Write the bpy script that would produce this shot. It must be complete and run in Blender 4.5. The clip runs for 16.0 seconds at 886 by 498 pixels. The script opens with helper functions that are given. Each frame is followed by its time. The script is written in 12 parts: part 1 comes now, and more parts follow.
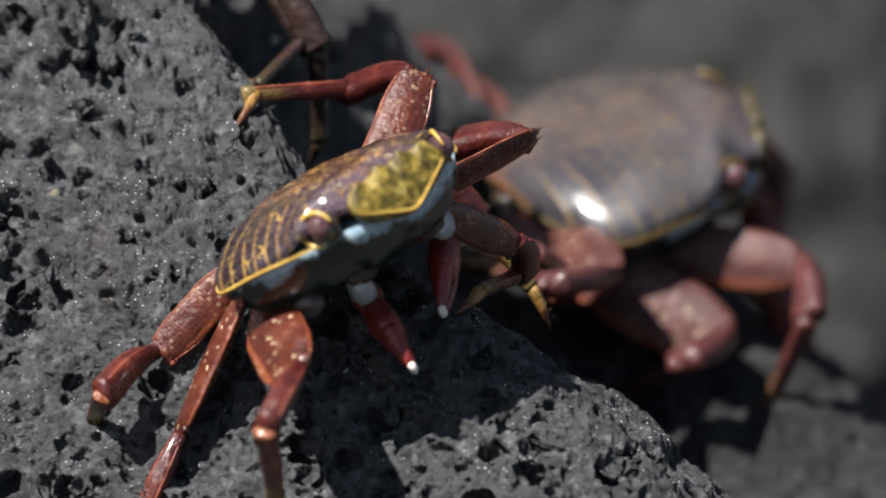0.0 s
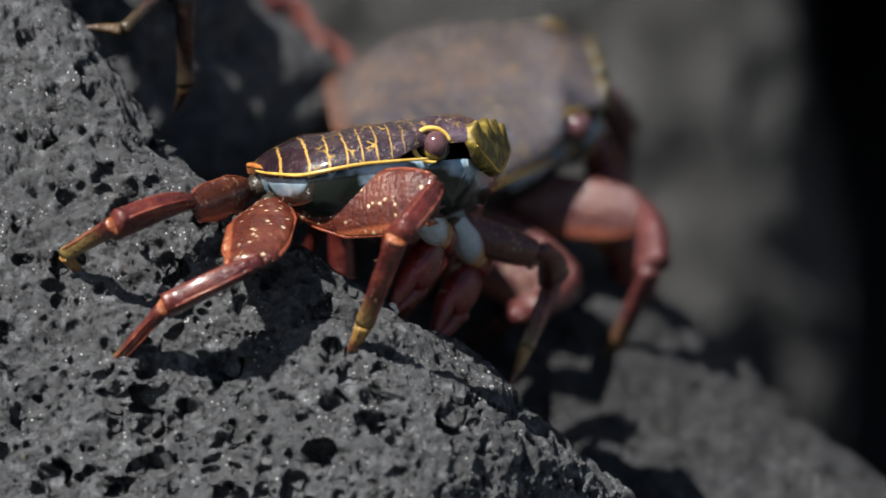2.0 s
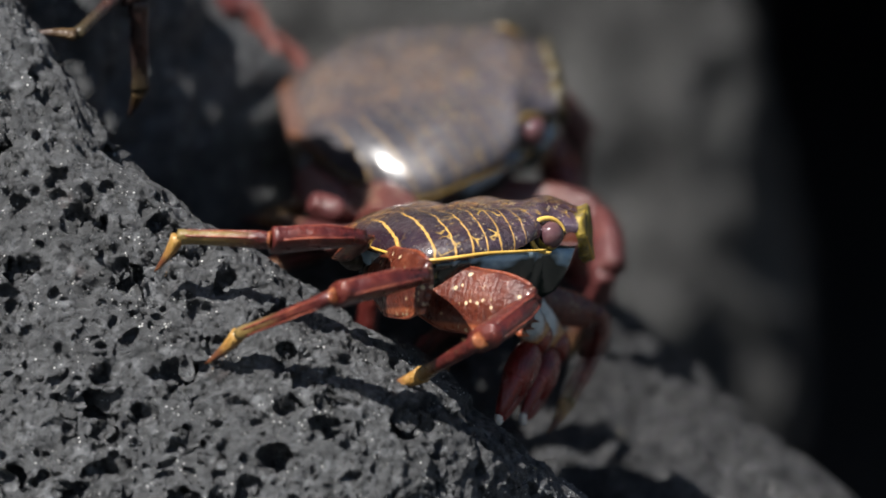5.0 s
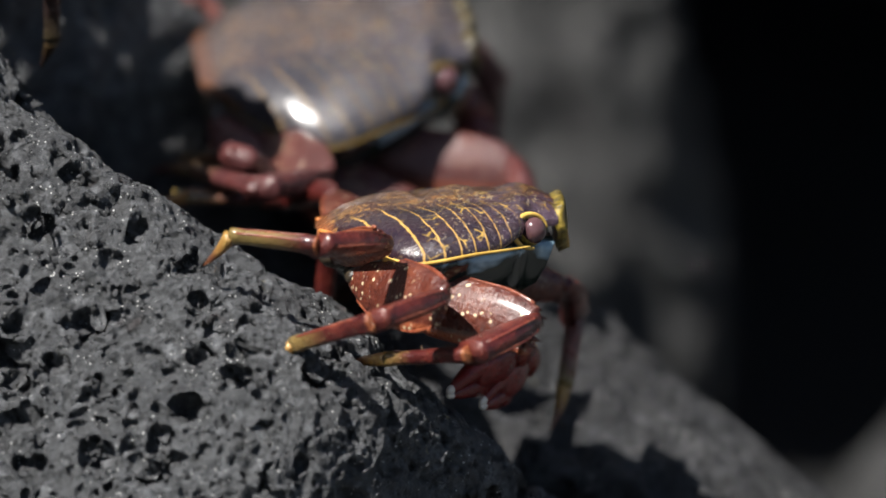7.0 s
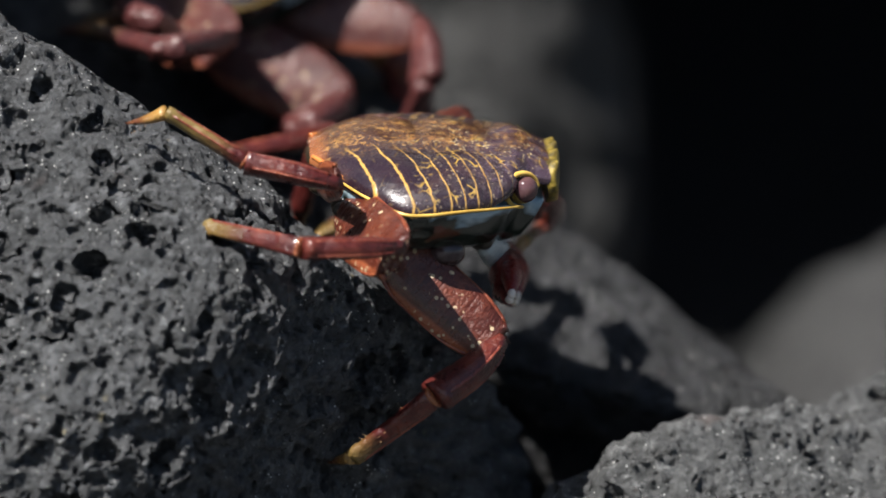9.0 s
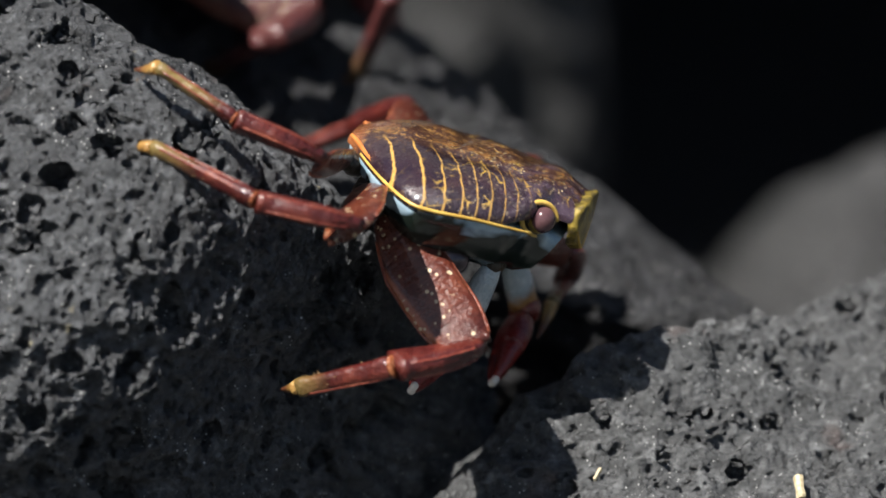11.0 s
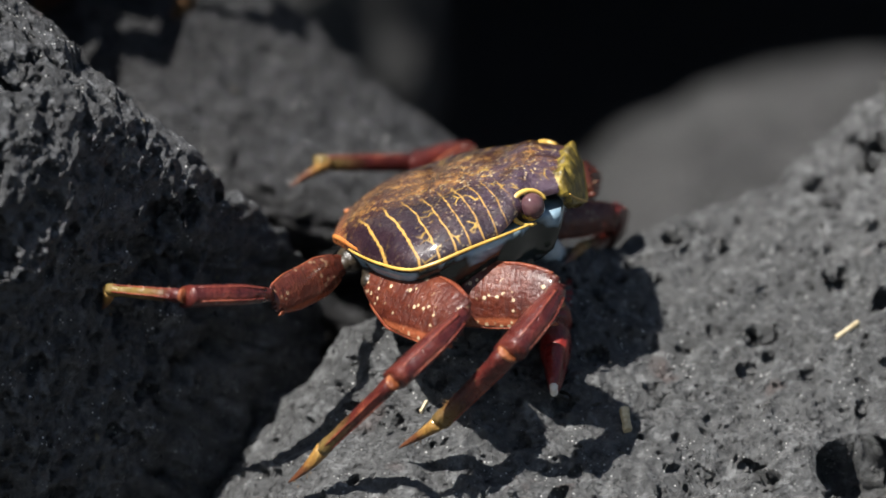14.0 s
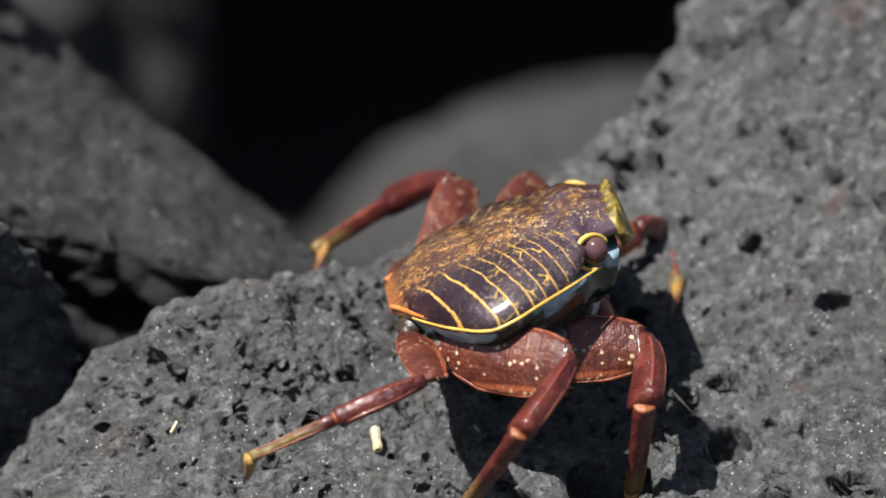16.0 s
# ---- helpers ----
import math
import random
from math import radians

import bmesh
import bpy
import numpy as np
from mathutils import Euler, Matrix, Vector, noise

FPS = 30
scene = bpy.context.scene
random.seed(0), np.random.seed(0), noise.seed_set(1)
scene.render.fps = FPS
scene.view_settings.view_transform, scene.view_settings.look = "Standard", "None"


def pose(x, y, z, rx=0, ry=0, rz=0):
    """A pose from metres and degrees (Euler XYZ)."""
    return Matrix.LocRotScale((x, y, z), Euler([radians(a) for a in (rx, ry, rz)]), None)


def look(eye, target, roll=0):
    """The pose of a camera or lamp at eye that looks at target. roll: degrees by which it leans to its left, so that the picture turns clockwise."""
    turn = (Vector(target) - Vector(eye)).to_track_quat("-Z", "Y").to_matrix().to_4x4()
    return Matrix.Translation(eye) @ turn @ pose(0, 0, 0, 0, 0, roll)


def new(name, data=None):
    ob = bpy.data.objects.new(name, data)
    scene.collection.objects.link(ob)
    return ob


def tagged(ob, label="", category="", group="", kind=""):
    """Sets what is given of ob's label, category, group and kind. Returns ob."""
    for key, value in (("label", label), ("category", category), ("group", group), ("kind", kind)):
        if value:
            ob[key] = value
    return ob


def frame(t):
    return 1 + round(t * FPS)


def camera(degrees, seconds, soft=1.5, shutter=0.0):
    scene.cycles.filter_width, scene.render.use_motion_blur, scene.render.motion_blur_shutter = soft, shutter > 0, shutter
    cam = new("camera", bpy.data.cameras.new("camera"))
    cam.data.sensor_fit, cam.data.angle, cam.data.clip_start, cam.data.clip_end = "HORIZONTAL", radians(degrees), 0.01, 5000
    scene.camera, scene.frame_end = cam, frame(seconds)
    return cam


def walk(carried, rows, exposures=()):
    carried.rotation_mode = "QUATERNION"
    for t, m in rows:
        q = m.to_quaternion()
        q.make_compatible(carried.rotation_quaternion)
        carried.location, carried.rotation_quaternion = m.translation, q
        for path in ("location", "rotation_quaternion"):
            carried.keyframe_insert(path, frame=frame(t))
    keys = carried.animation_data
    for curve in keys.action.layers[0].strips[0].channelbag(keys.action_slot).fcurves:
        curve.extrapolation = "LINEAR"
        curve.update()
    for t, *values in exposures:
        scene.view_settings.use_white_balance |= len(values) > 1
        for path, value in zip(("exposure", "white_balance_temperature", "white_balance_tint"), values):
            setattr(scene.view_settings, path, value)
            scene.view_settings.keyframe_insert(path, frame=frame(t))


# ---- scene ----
cam = camera(5.98, 16.0, soft=1.6)
cam.data.dof.use_dof = True
cam.data.dof.focus_distance = 2.0
cam.data.dof.aperture_fstop = 7.6
walk(cam, [
    (0, look((-0.0245, -1.9543, 0.7252), (-0.0980, 0.0080, 0.3376))),
    (0.5, look((-0.0235, -1.9541, 0.7261), (-0.0938, 0.0087, 0.3411))),
    (1, look((-0.0200, -1.9542, 0.7258), (-0.0800, 0.0085, 0.3400))),
    (1.5, look((-0.0147, -1.9548, 0.7231), (-0.0589, 0.0062, 0.3290))),
    (2, look((-0.0151, -1.9549, 0.7224), (-0.0604, 0.0056, 0.3261))),
    (2.5, look((-0.0159, -1.9551, 0.7215), (-0.0638, 0.0048, 0.3228))),
    (3, look((-0.0151, -1.9548, 0.7230), (-0.0606, 0.0061, 0.3288))),
    (3.5, look((-0.0140, -1.9548, 0.7231), (-0.0561, 0.0062, 0.3291))),
    (6, look((-0.0113, -1.9551, 0.7213), (-0.0453, 0.0047, 0.3220))),
    (6.5, look((-0.0100, -1.9553, 0.7204), (-0.0400, 0.0039, 0.3183))),
    (7, look((-0.0072, -1.9555, 0.7197), (-0.0288, 0.0033, 0.3155))),
    (7.5, look((-0.0042, -1.9557, 0.7184), (-0.0169, 0.0022, 0.3103))),
    (8, look((-0.0026, -1.9561, 0.7165), (-0.0102, 0.0006, 0.3028))),
    (8.5, look((-0.0064, -1.9571, 0.7121), (-0.0258, -0.0032, 0.2852))),
    (9, look((-0.0016, -1.9572, 0.7115), (-0.0063, -0.0036, 0.2829))),
    (11.5, look((0.0004, -1.9586, 0.7052), (0.0017, -0.0091, 0.2573))),
    (12, look((0.0004, -1.9587, 0.7045), (0.0017, -0.0096, 0.2546))),
    (12.5, look((0.0013, -1.9587, 0.7044), (0.0050, -0.0097, 0.2543))),
    (13, look((0.0037, -1.9589, 0.7037), (0.0146, -0.0103, 0.2517))),
    (13.5, look((0.0068, -1.9589, 0.7033), (0.0273, -0.0106, 0.2501))),
    (14, look((0.0107, -1.9591, 0.7026), (0.0428, -0.0113, 0.2469))),
    (14.5, look((0.0188, -1.9592, 0.7023), (0.0754, -0.0115, 0.2459))),
    (15, look((0.0178, -1.9593, 0.7019), (0.0714, -0.0119, 0.2442))),
    (15.5, look((0.0205, -1.9593, 0.7019), (0.0821, -0.0118, 0.2443))),
    (16, look((0.0255, -1.9589, 0.7036), (0.1020, -0.0104, 0.2512))),
])

# ---- daylight ----
TILT = 12.0
VIEW = Matrix.Translation((0, 0, 0.30)) @ pose(0, 0, 0, -TILT)  # the slope of the shore: right, away, up in centimetres below
SUN_WAY = VIEW.to_3x3() @ Vector((-0.42, -0.57, 0.71))
SUN_WAY.normalize()
world = bpy.data.worlds.new("sky")
scene.world = world
world.use_nodes = True
_nt = world.node_tree
_bg = _nt.nodes["Background"]
_sky = _nt.nodes.new("ShaderNodeTexSky")
_sky.sky_type = "NISHITA"
_sky.sun_disc = False
_sky.sun_elevation = math.asin(SUN_WAY.z)
_sky.sun_rotation = math.atan2(SUN_WAY.x, SUN_WAY.y)
_bg.inputs["Strength"].default_value = 0.041
_nt.links.new(_sky.outputs["Color"], _bg.inputs["Color"])
sun = new("sun", bpy.data.lights.new("sun", "SUN"))
sun.data.energy = 5.0
scene.view_settings.exposure = 1.12
sun.data.angle = radians(0.5)
sun.data.color = (1.0, 0.965, 0.92)
sun.matrix_world = look(SUN_WAY * 5, (0, 0, 0))


# ---- materials ----
class Mat:
    """A small builder for node materials."""

    def __init__(self, name, rough=0.5, metal=0.0, spec=0.5):
        self.m = bpy.data.materials.new(name)
        self.m.use_nodes = True
        self.t = self.m.node_tree
        self.b = self.t.nodes["Principled BSDF"]
        self.b.inputs["Roughness"].default_value = rough
        self.b.inputs["Metallic"].default_value = metal
        self.b.inputs["Specular IOR Level"].default_value = spec
        self.coord = self.t.nodes.new("ShaderNodeTexCoord").outputs["Object"]

    def n(self, kind, **props):
        node = self.t.nodes.new(kind)
        for key, value in props.items():
            node.inputs[key.replace("_", " ")].default_value = value
        return node

    def link(self, a, b):
        self.t.links.new(a, b)

    def noise(self, scale, detail=4, rough=0.6, coord=None, distortion=0.0):
        node = self.n("ShaderNodeTexNoise", Scale=scale, Detail=detail, Roughness=rough, Distortion=distortion)
        self.link(coord or self.coord, node.inputs["Vector"])
        return node.outputs["Fac"]

    def cells(self, scale, coord=None, feature="F1", randomness=1.0):
        node = self.n("ShaderNodeTexVoronoi", Scale=scale, Randomness=randomness)
        node.feature = feature
        self.link(coord or self.coord, node.inputs["Vector"])
        return node.outputs["Distance"]

    def ramp(self, fac, stops):
        node = self.t.nodes.new("ShaderNodeValToRGB")
        el = node.color_ramp.elements
        while len(el) < len(stops):
            el.new(0.5)
        for e, (at, c) in zip(el, stops):
            e.position = at
            e.color = (*c, 1) if isinstance(c, tuple) else (c, c, c, 1)
        self.link(fac, node.inputs["Fac"])
        return node.outputs["Color"]

    def mix(self, fac, a, b, kind="MIX"):
        node = self.t.nodes.new("ShaderNodeMix")
        node.data_type, node.blend_type = "RGBA", kind
        for sock, value in ((node.inputs[0], fac), (node.inputs[6], a), (node.inputs[7], b)):
            if isinstance(value, (int, float)):
                sock.default_value = value
            elif isinstance(value, tuple):
                sock.default_value = (*value, 1)
            else:
                self.link(value, sock)
        return node.outputs[2]

    def math(self, op, a, b=0.0, c=0.0):
        node = self.t.nodes.new("ShaderNodeMath")
        node.operation = op
        for sock, value in zip(node.inputs, (a, b, c)):
            if isinstance(value, (int, float)):
                sock.default_value = value
            else:
                self.link(value, sock)
        return node.outputs[0]

    def axes(self):
        node = self.t.nodes.new("ShaderNodeSeparateXYZ")
        self.link(self.coord, node.inputs[0])
        return node.outputs

    def bump(self, height, strength, distance):
        node = self.n("ShaderNodeBump", Strength=strength, Distance=distance)
        self.link(height, node.inputs["Height"])
        if self.b.inputs["Normal"].is_linked:
            self.link(self.b.inputs["Normal"].links[0].from_socket, node.inputs["Normal"])
        self.link(node.outputs["Normal"], self.b.inputs["Normal"])

    def colour(self, c):
        if isinstance(c, tuple):
            self.b.inputs["Base Color"].default_value = (*c, 1)
        else:
            self.link(c, self.b.inputs["Base Color"])

    def roughness(self, r):
        self.link(r, self.b.inputs["Roughness"])


def lava(name, dark, light, tint=(1, 1, 1), fine=1.0, lichen=True, mottle=0.0):
    """Porous basalt: grey, fine-grained, with small vesicles and pale specks."""
    k = Mat(name, 0.72, spec=0.5)
    d, l = tuple(dark * v for v in tint), tuple(light * v for v in tint)
    broad = k.noise(16, 5, 0.65)
    grain = k.noise(420, 5, 0.7)
    base = k.mix(k.ramp(broad, [(0.32, 0.0), (0.70, 1.0)]), d, l)
    base = k.mix(k.ramp(grain, [(0.34, 0.9), (0.62, 0.0)]), base, tuple(v * 0.55 for v in d))
    crystals = k.ramp(k.cells(600), [(0.0, 1.0), (0.12, 1.0), (0.20, 0.0)])
    base = k.mix(k.mix(k.ramp(k.noise(110, 3), [(0.46, 0.0), (0.58, 1.0)]), (0, 0, 0), crystals), base, (0.62, 0.62, 0.60))
    dust = k.ramp(k.noise(230, 4, 0.7), [(0.53, 0.0), (0.66, 0.65)])
    base = k.mix(dust, base, tuple(v * 1.7 for v in l))
    if lichen:
        spots = k.ramp(k.cells(115), [(0.0, 1.0), (0.10, 0.8), (0.16, 0.0)])
        where = k.ramp(k.noise(34, 2), [(0.60, 0.0), (0.68, 1.0)])
        base = k.mix(k.mix(where, (0, 0, 0), spots), base, (0.30, 0.26, 0.16))
        rust = k.ramp(k.noise(45, 3, coord=k.coord), [(0.66, 0.0), (0.76, 0.5)])
        base = k.mix(rust, base, (0.11, 0.055, 0.04))
    if mottle:
        base = k.mix(k.ramp(k.noise(34, 5, 0.7, distortion=0.5), [(0.42, mottle), (0.56, 0.0)]), base, tuple(v * 0.35 for v in d))
        base = k.mix(k.ramp(k.noise(58, 4, 0.7), [(0.55, 0.0), (0.68, mottle)]), base, tuple(v * 1.5 for v in l))
    k.colour(base)
    k.roughness(k.ramp(k.noise(260, 3), [(0.35, 0.27), (0.6, 0.80)]))
    holes = k.ramp(k.cells(430), [(0.0, 0.0), (0.32, 1.0)])
    k.bump(holes, 0.8 * fine, 0.0018)
    k.bump(k.noise(700, 6, 0.8), 1.0 * fine, 0.0021)
    k.bump(k.noise(150, 5, 0.65), 0.8 * fine, 0.0036)
    return k.m


LAVA_DARK = lava("dark_lava", 0.056, 0.124, (0.95, 0.985, 1.04))
LAVA_PALE = lava("pale_lava", 0.080, 0.155, (0.98, 1.0, 1.01))
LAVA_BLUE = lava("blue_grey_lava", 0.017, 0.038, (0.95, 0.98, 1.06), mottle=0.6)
LAVA_FAR = lava("weathered_lava", 0.030, 0.072, (1.03, 1.02, 0.97), lichen=False, mottle=0.85)
LAVA_ROUND = lava("rounded_grey_lava", 0.04, 0.085, (1.0, 1.0, 1.0), lichen=False, mottle=0.4)
LAVA_SHORE = lava("shore_lava", 0.035, 0.075, (1, 1, 1), lichen=False)
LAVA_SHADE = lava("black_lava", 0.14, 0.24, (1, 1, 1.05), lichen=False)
TWIG = Mat("dry_twig", 0.8)
TWIG.colour(TWIG.ramp(TWIG.noise(900, 3), [(0.3, (0.34, 0.27, 0.15)), (0.7, (0.60, 0.51, 0.34))]))
TWIG = TWIG.m


def shell_dark(size, dull):
    """The carapace: purple-brown, with yellow cross-lines on the flanks and orange flecks in the middle."""
    k = Mat("carapace_shell", 0.26, spec=0.3)
    s = 1.0 / size
    x, y, z = k.axes()
    warp = k.math("MULTIPLY", k.math("SUBTRACT", k.noise(5 * s, 2), 0.5), 0.05)
    xs, ya = k.math("MULTIPLY", x, s), k.math("MULTIPLY", k.math("ABSOLUTE", y), s)
    # cross-lines slant back towards the middle and lie closer together in front
    run = k.math("ADD", k.math("ADD", xs, warp), k.math("MULTIPLY", ya, -0.45))
    run = k.math("ADD", run, k.math("MULTIPLY", k.math("MULTIPLY", run, run), 0.45))
    saw = k.math("FRACT", k.math("MULTIPLY", k.math("ADD", run, 2.03), 16.5))
    line = k.math("SUBTRACT", 1.0, k.math("MULTIPLY", k.math("ABSOLUTE", k.math("SUBTRACT", saw, 0.5)), 2.0))
    line = k.ramp(k.math("ADD", line, k.math("MULTIPLY", k.math("SUBTRACT", k.noise(45 * s, 2), 0.5), 0.22)), [(0.85, 0.0), (0.94, 1.0)])
    flank = k.ramp(k.math("ADD", ya, k.math("MULTIPLY", warp, 1.4)), [(0.19, 0.0), (0.27, 1.0)])
    hind = k.ramp(k.math("ADD", xs, 0.5), [(0.68, 1.0), (0.80, 0.0)])
    broken = k.ramp(k.noise(20 * s, 3), [(0.34, 0.3), (0.48, 1.0)])
    line = k.mix(1.0, k.mix(1.0, line, flank, "MULTIPLY"), k.mix(1.0, hind, broken, "MULTIPLY"), "MULTIPLY")
    base = k.ramp(k.noise(7 * s, 5, 0.65), [(0.30, (0.011, 0.006, 0.011)), (0.55, (0.024, 0.012, 0.016)), (0.78, (0.055, 0.026, 0.022))])
    # rusty ground with orange blotches along the middle
    mid = k.ramp(k.math("ADD", ya, warp), [(0.10, 1.0), (0.27, 0.0)])
    base = k.mix(k.mix(1.0, mid, (0.45, 0.45, 0.45), "MULTIPLY"), base, (0.12, 0.052, 0.026))
    blot = k.mix(1.0, k.ramp(k.noise(13 * s, 5, 0.75, distortion=0.8), [(0.53, 0.0), (0.63, 0.9)]), mid, "MULTIPLY")
    base = k.mix(blot, base, (0.36, 0.165, 0.045))
    fleck = k.mix(1.0, k.ramp(k.noise(38 * s, 4, 0.7, distortion=0.6), [(0.54, 0.0), (0.62, 0.8)]), k.ramp(k.math("ADD", ya, warp), [(0.14, 1.0), (0.30, 0.0)]), "MULTIPLY")
    base = k.mix(fleck, base, (0.45, 0.24, 0.07))
    dusk = k.mix(1.0, k.ramp(k.noise(8 * s, 3, 0.6), [(0.46, 0.0), (0.56, 0.9)]), k.ramp(k.math("ADD", xs, 0.5), [(0.55, 0.0), (0.75, 1.0)]), "MULTIPLY")
    base = k.mix(dusk, base, (0.055, 0.032, 0.05))
    rear = k.ramp(k.math("ADD", xs, 0.5), [(0.025, 0.9), (0.075, 0.0)])
    base = k.mix(rear, base, (0.27, 0.09, 0.03))
    flecks = k.ramp(k.cells(48 * s), [(0.0, 1.0), (0.20, 0.95), (0.28, 0.0)])
    thick = k.ramp(k.noise(9 * s, 2), [(0.42, 0.0), (0.54, 1.0)])
    fore = k.ramp(k.math("ADD", xs, 0.5), [(0.30, 0.10), (0.60, 1.0)])
    flecks = k.mix(1.0, k.mix(1.0, flecks, thick, "MULTIPLY"), fore, "MULTIPLY")
    flecks = k.mix(k.mix(1.0, flank, (0.65, 0.65, 0.65), "MULTIPLY"), flecks, (0, 0, 0))
    base = k.mix(flecks, base, (0.56, 0.44, 0.24))
    worm = k.ramp(k.cells(13 * s, feature="DISTANCE_TO_EDGE"), [(0.02, 0.85), (0.05, 0.0)])
    worm = k.mix(1.0, worm, k.mix(1.0, fore, k.ramp(k.noise(11 * s, 2), [(0.54, 0.0), (0.62, 1.0)]), "MULTIPLY"), "MULTIPLY")
    base = k.mix(worm, base, (0.55, 0.34, 0.06))
    base = k.mix(line, base, (0.47, 0.27, 0.065))
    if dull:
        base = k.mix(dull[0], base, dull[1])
    k.colour(base)
    k.roughness(k.ramp(k.noise(30 * s, 4), [(0.3, 0.18), (0.7, 0.36)]))
    k.b.inputs["Coat Weight"].default_value = 1.0
    k.b.inputs["Coat Roughness"].default_value = 0.14 if dull else 0.11
    k.bump(line, 0.4, 0.0002)
    k.bump(k.mix(1.0, k.noise(55 * s, 5, 0.7), fore, "MULTIPLY"), 0.8, 0.0007)
    k.bump(k.noise(13 * s, 3), 0.25, 0.0010)
    return k.m


def shell_leg(name, deep, mid, pale, tip=None, spots=0.0, length=0.03, dull=None, edge=None, across=False):
    """Leg shell: red-brown with a fine grain, pale spots, orange edges or a yellow end."""
    k = Mat(name, 0.3, spec=0.36)
    x, y, z = k.axes()
    base = k.ramp(k.noise(130, 5, 0.6), [(0.3, deep), (0.52, mid), (0.78, pale)])
    lines = k.n("ShaderNodeTexNoise", Scale=1.0, Detail=3, Roughness=0.6)
    sc = k.t.nodes.new("ShaderNodeVectorMath")
    sc.operation = "MULTIPLY"
    sc.inputs[1].default_value = (1100, 260, 130) if across else (90, 700, 700)
    k.link(k.coord, sc.inputs[0])
    k.link(sc.outputs[0], lines.inputs["Vector"])
    base = k.mix(k.ramp(lines.outputs["Fac"], [(0.54, 0.0), (0.75, 0.45)]), base, pale)
    fine = k.ramp(k.noise(1500, 2, 0.6), [(0.35, 0.5), (0.62, 0.0)])
    base = k.mix(fine, base, deep)
    if edge:
        far = k.math("ADD", k.math("DIVIDE", k.math("ABSOLUTE", z), edge), k.math("MULTIPLY", k.math("SUBTRACT", k.noise(300, 3), 0.5), 0.14))
        base = k.mix(k.ramp(far, [(0.90, 0.0), (1.02, 0.6)]), base, (0.36, 0.10, 0.04))
    if spots:
        dots = k.ramp(k.cells(520, randomness=0.9), [(0.0, 1.0), (0.24, 0.95), (0.31, 0.0)])
        some = k.ramp(k.noise(150, 2), [(0.50, 0.0), (0.55, 1.0)])
        base = k.mix(k.mix(1.0, k.mix(1.0, dots, some, "MULTIPLY"), (spots, spots, spots), "MULTIPLY"), base, (0.52, 0.40, 0.25))
    if tip:
        along = k.math("ADD", k.math("DIVIDE", x, length), k.math("MULTIPLY", k.math("SUBTRACT", k.noise(160, 3), 0.5), 0.35))
        base = k.mix(k.ramp(along, tip[0]), base, tip[1])
    if dull:
        base = k.mix(dull[0], base, dull[1])
    k.colour(base)
    k.roughness(k.ramp(k.noise(400, 3), [(0.3, 0.22), (0.7, 0.44)]))
    k.b.inputs["Coat Weight"].default_value = 0.15 if dull else 0.4
    k.b.inputs["Coat Roughness"].default_value = 0.12
    k.bump(lines.outputs["Fac"], 0.6 if across else 0.4, 0.0006)
    k.bump(k.noise(260, 4, 0.6), 0.9, 0.0011)
    k.bump(k.noise(1100, 4, 0.7), 0.6, 0.0003)
    return k.m


def plain(name, stops, scale, rough, spec=0.5, bump=0.0):
    k = Mat(name, rough, spec=spec)
    k.colour(k.ramp(k.noise(scale, 4, 0.65), stops))
    if bump:
        k.bump(k.noise(scale * 3, 4), bump, 0.0006)
    return k.m


SPAN = {"5": (215, 170, 165, 85), "4": (280, 188, 225, 95), "3": (300, 170, 200, 95), "2": (225, 140, 170, 85), "C": (165, 190)}
BURNT, RED, RUST = (0.026, 0.004, 0.004), (0.070, 0.011, 0.009), (0.165, 0.036, 0.021)


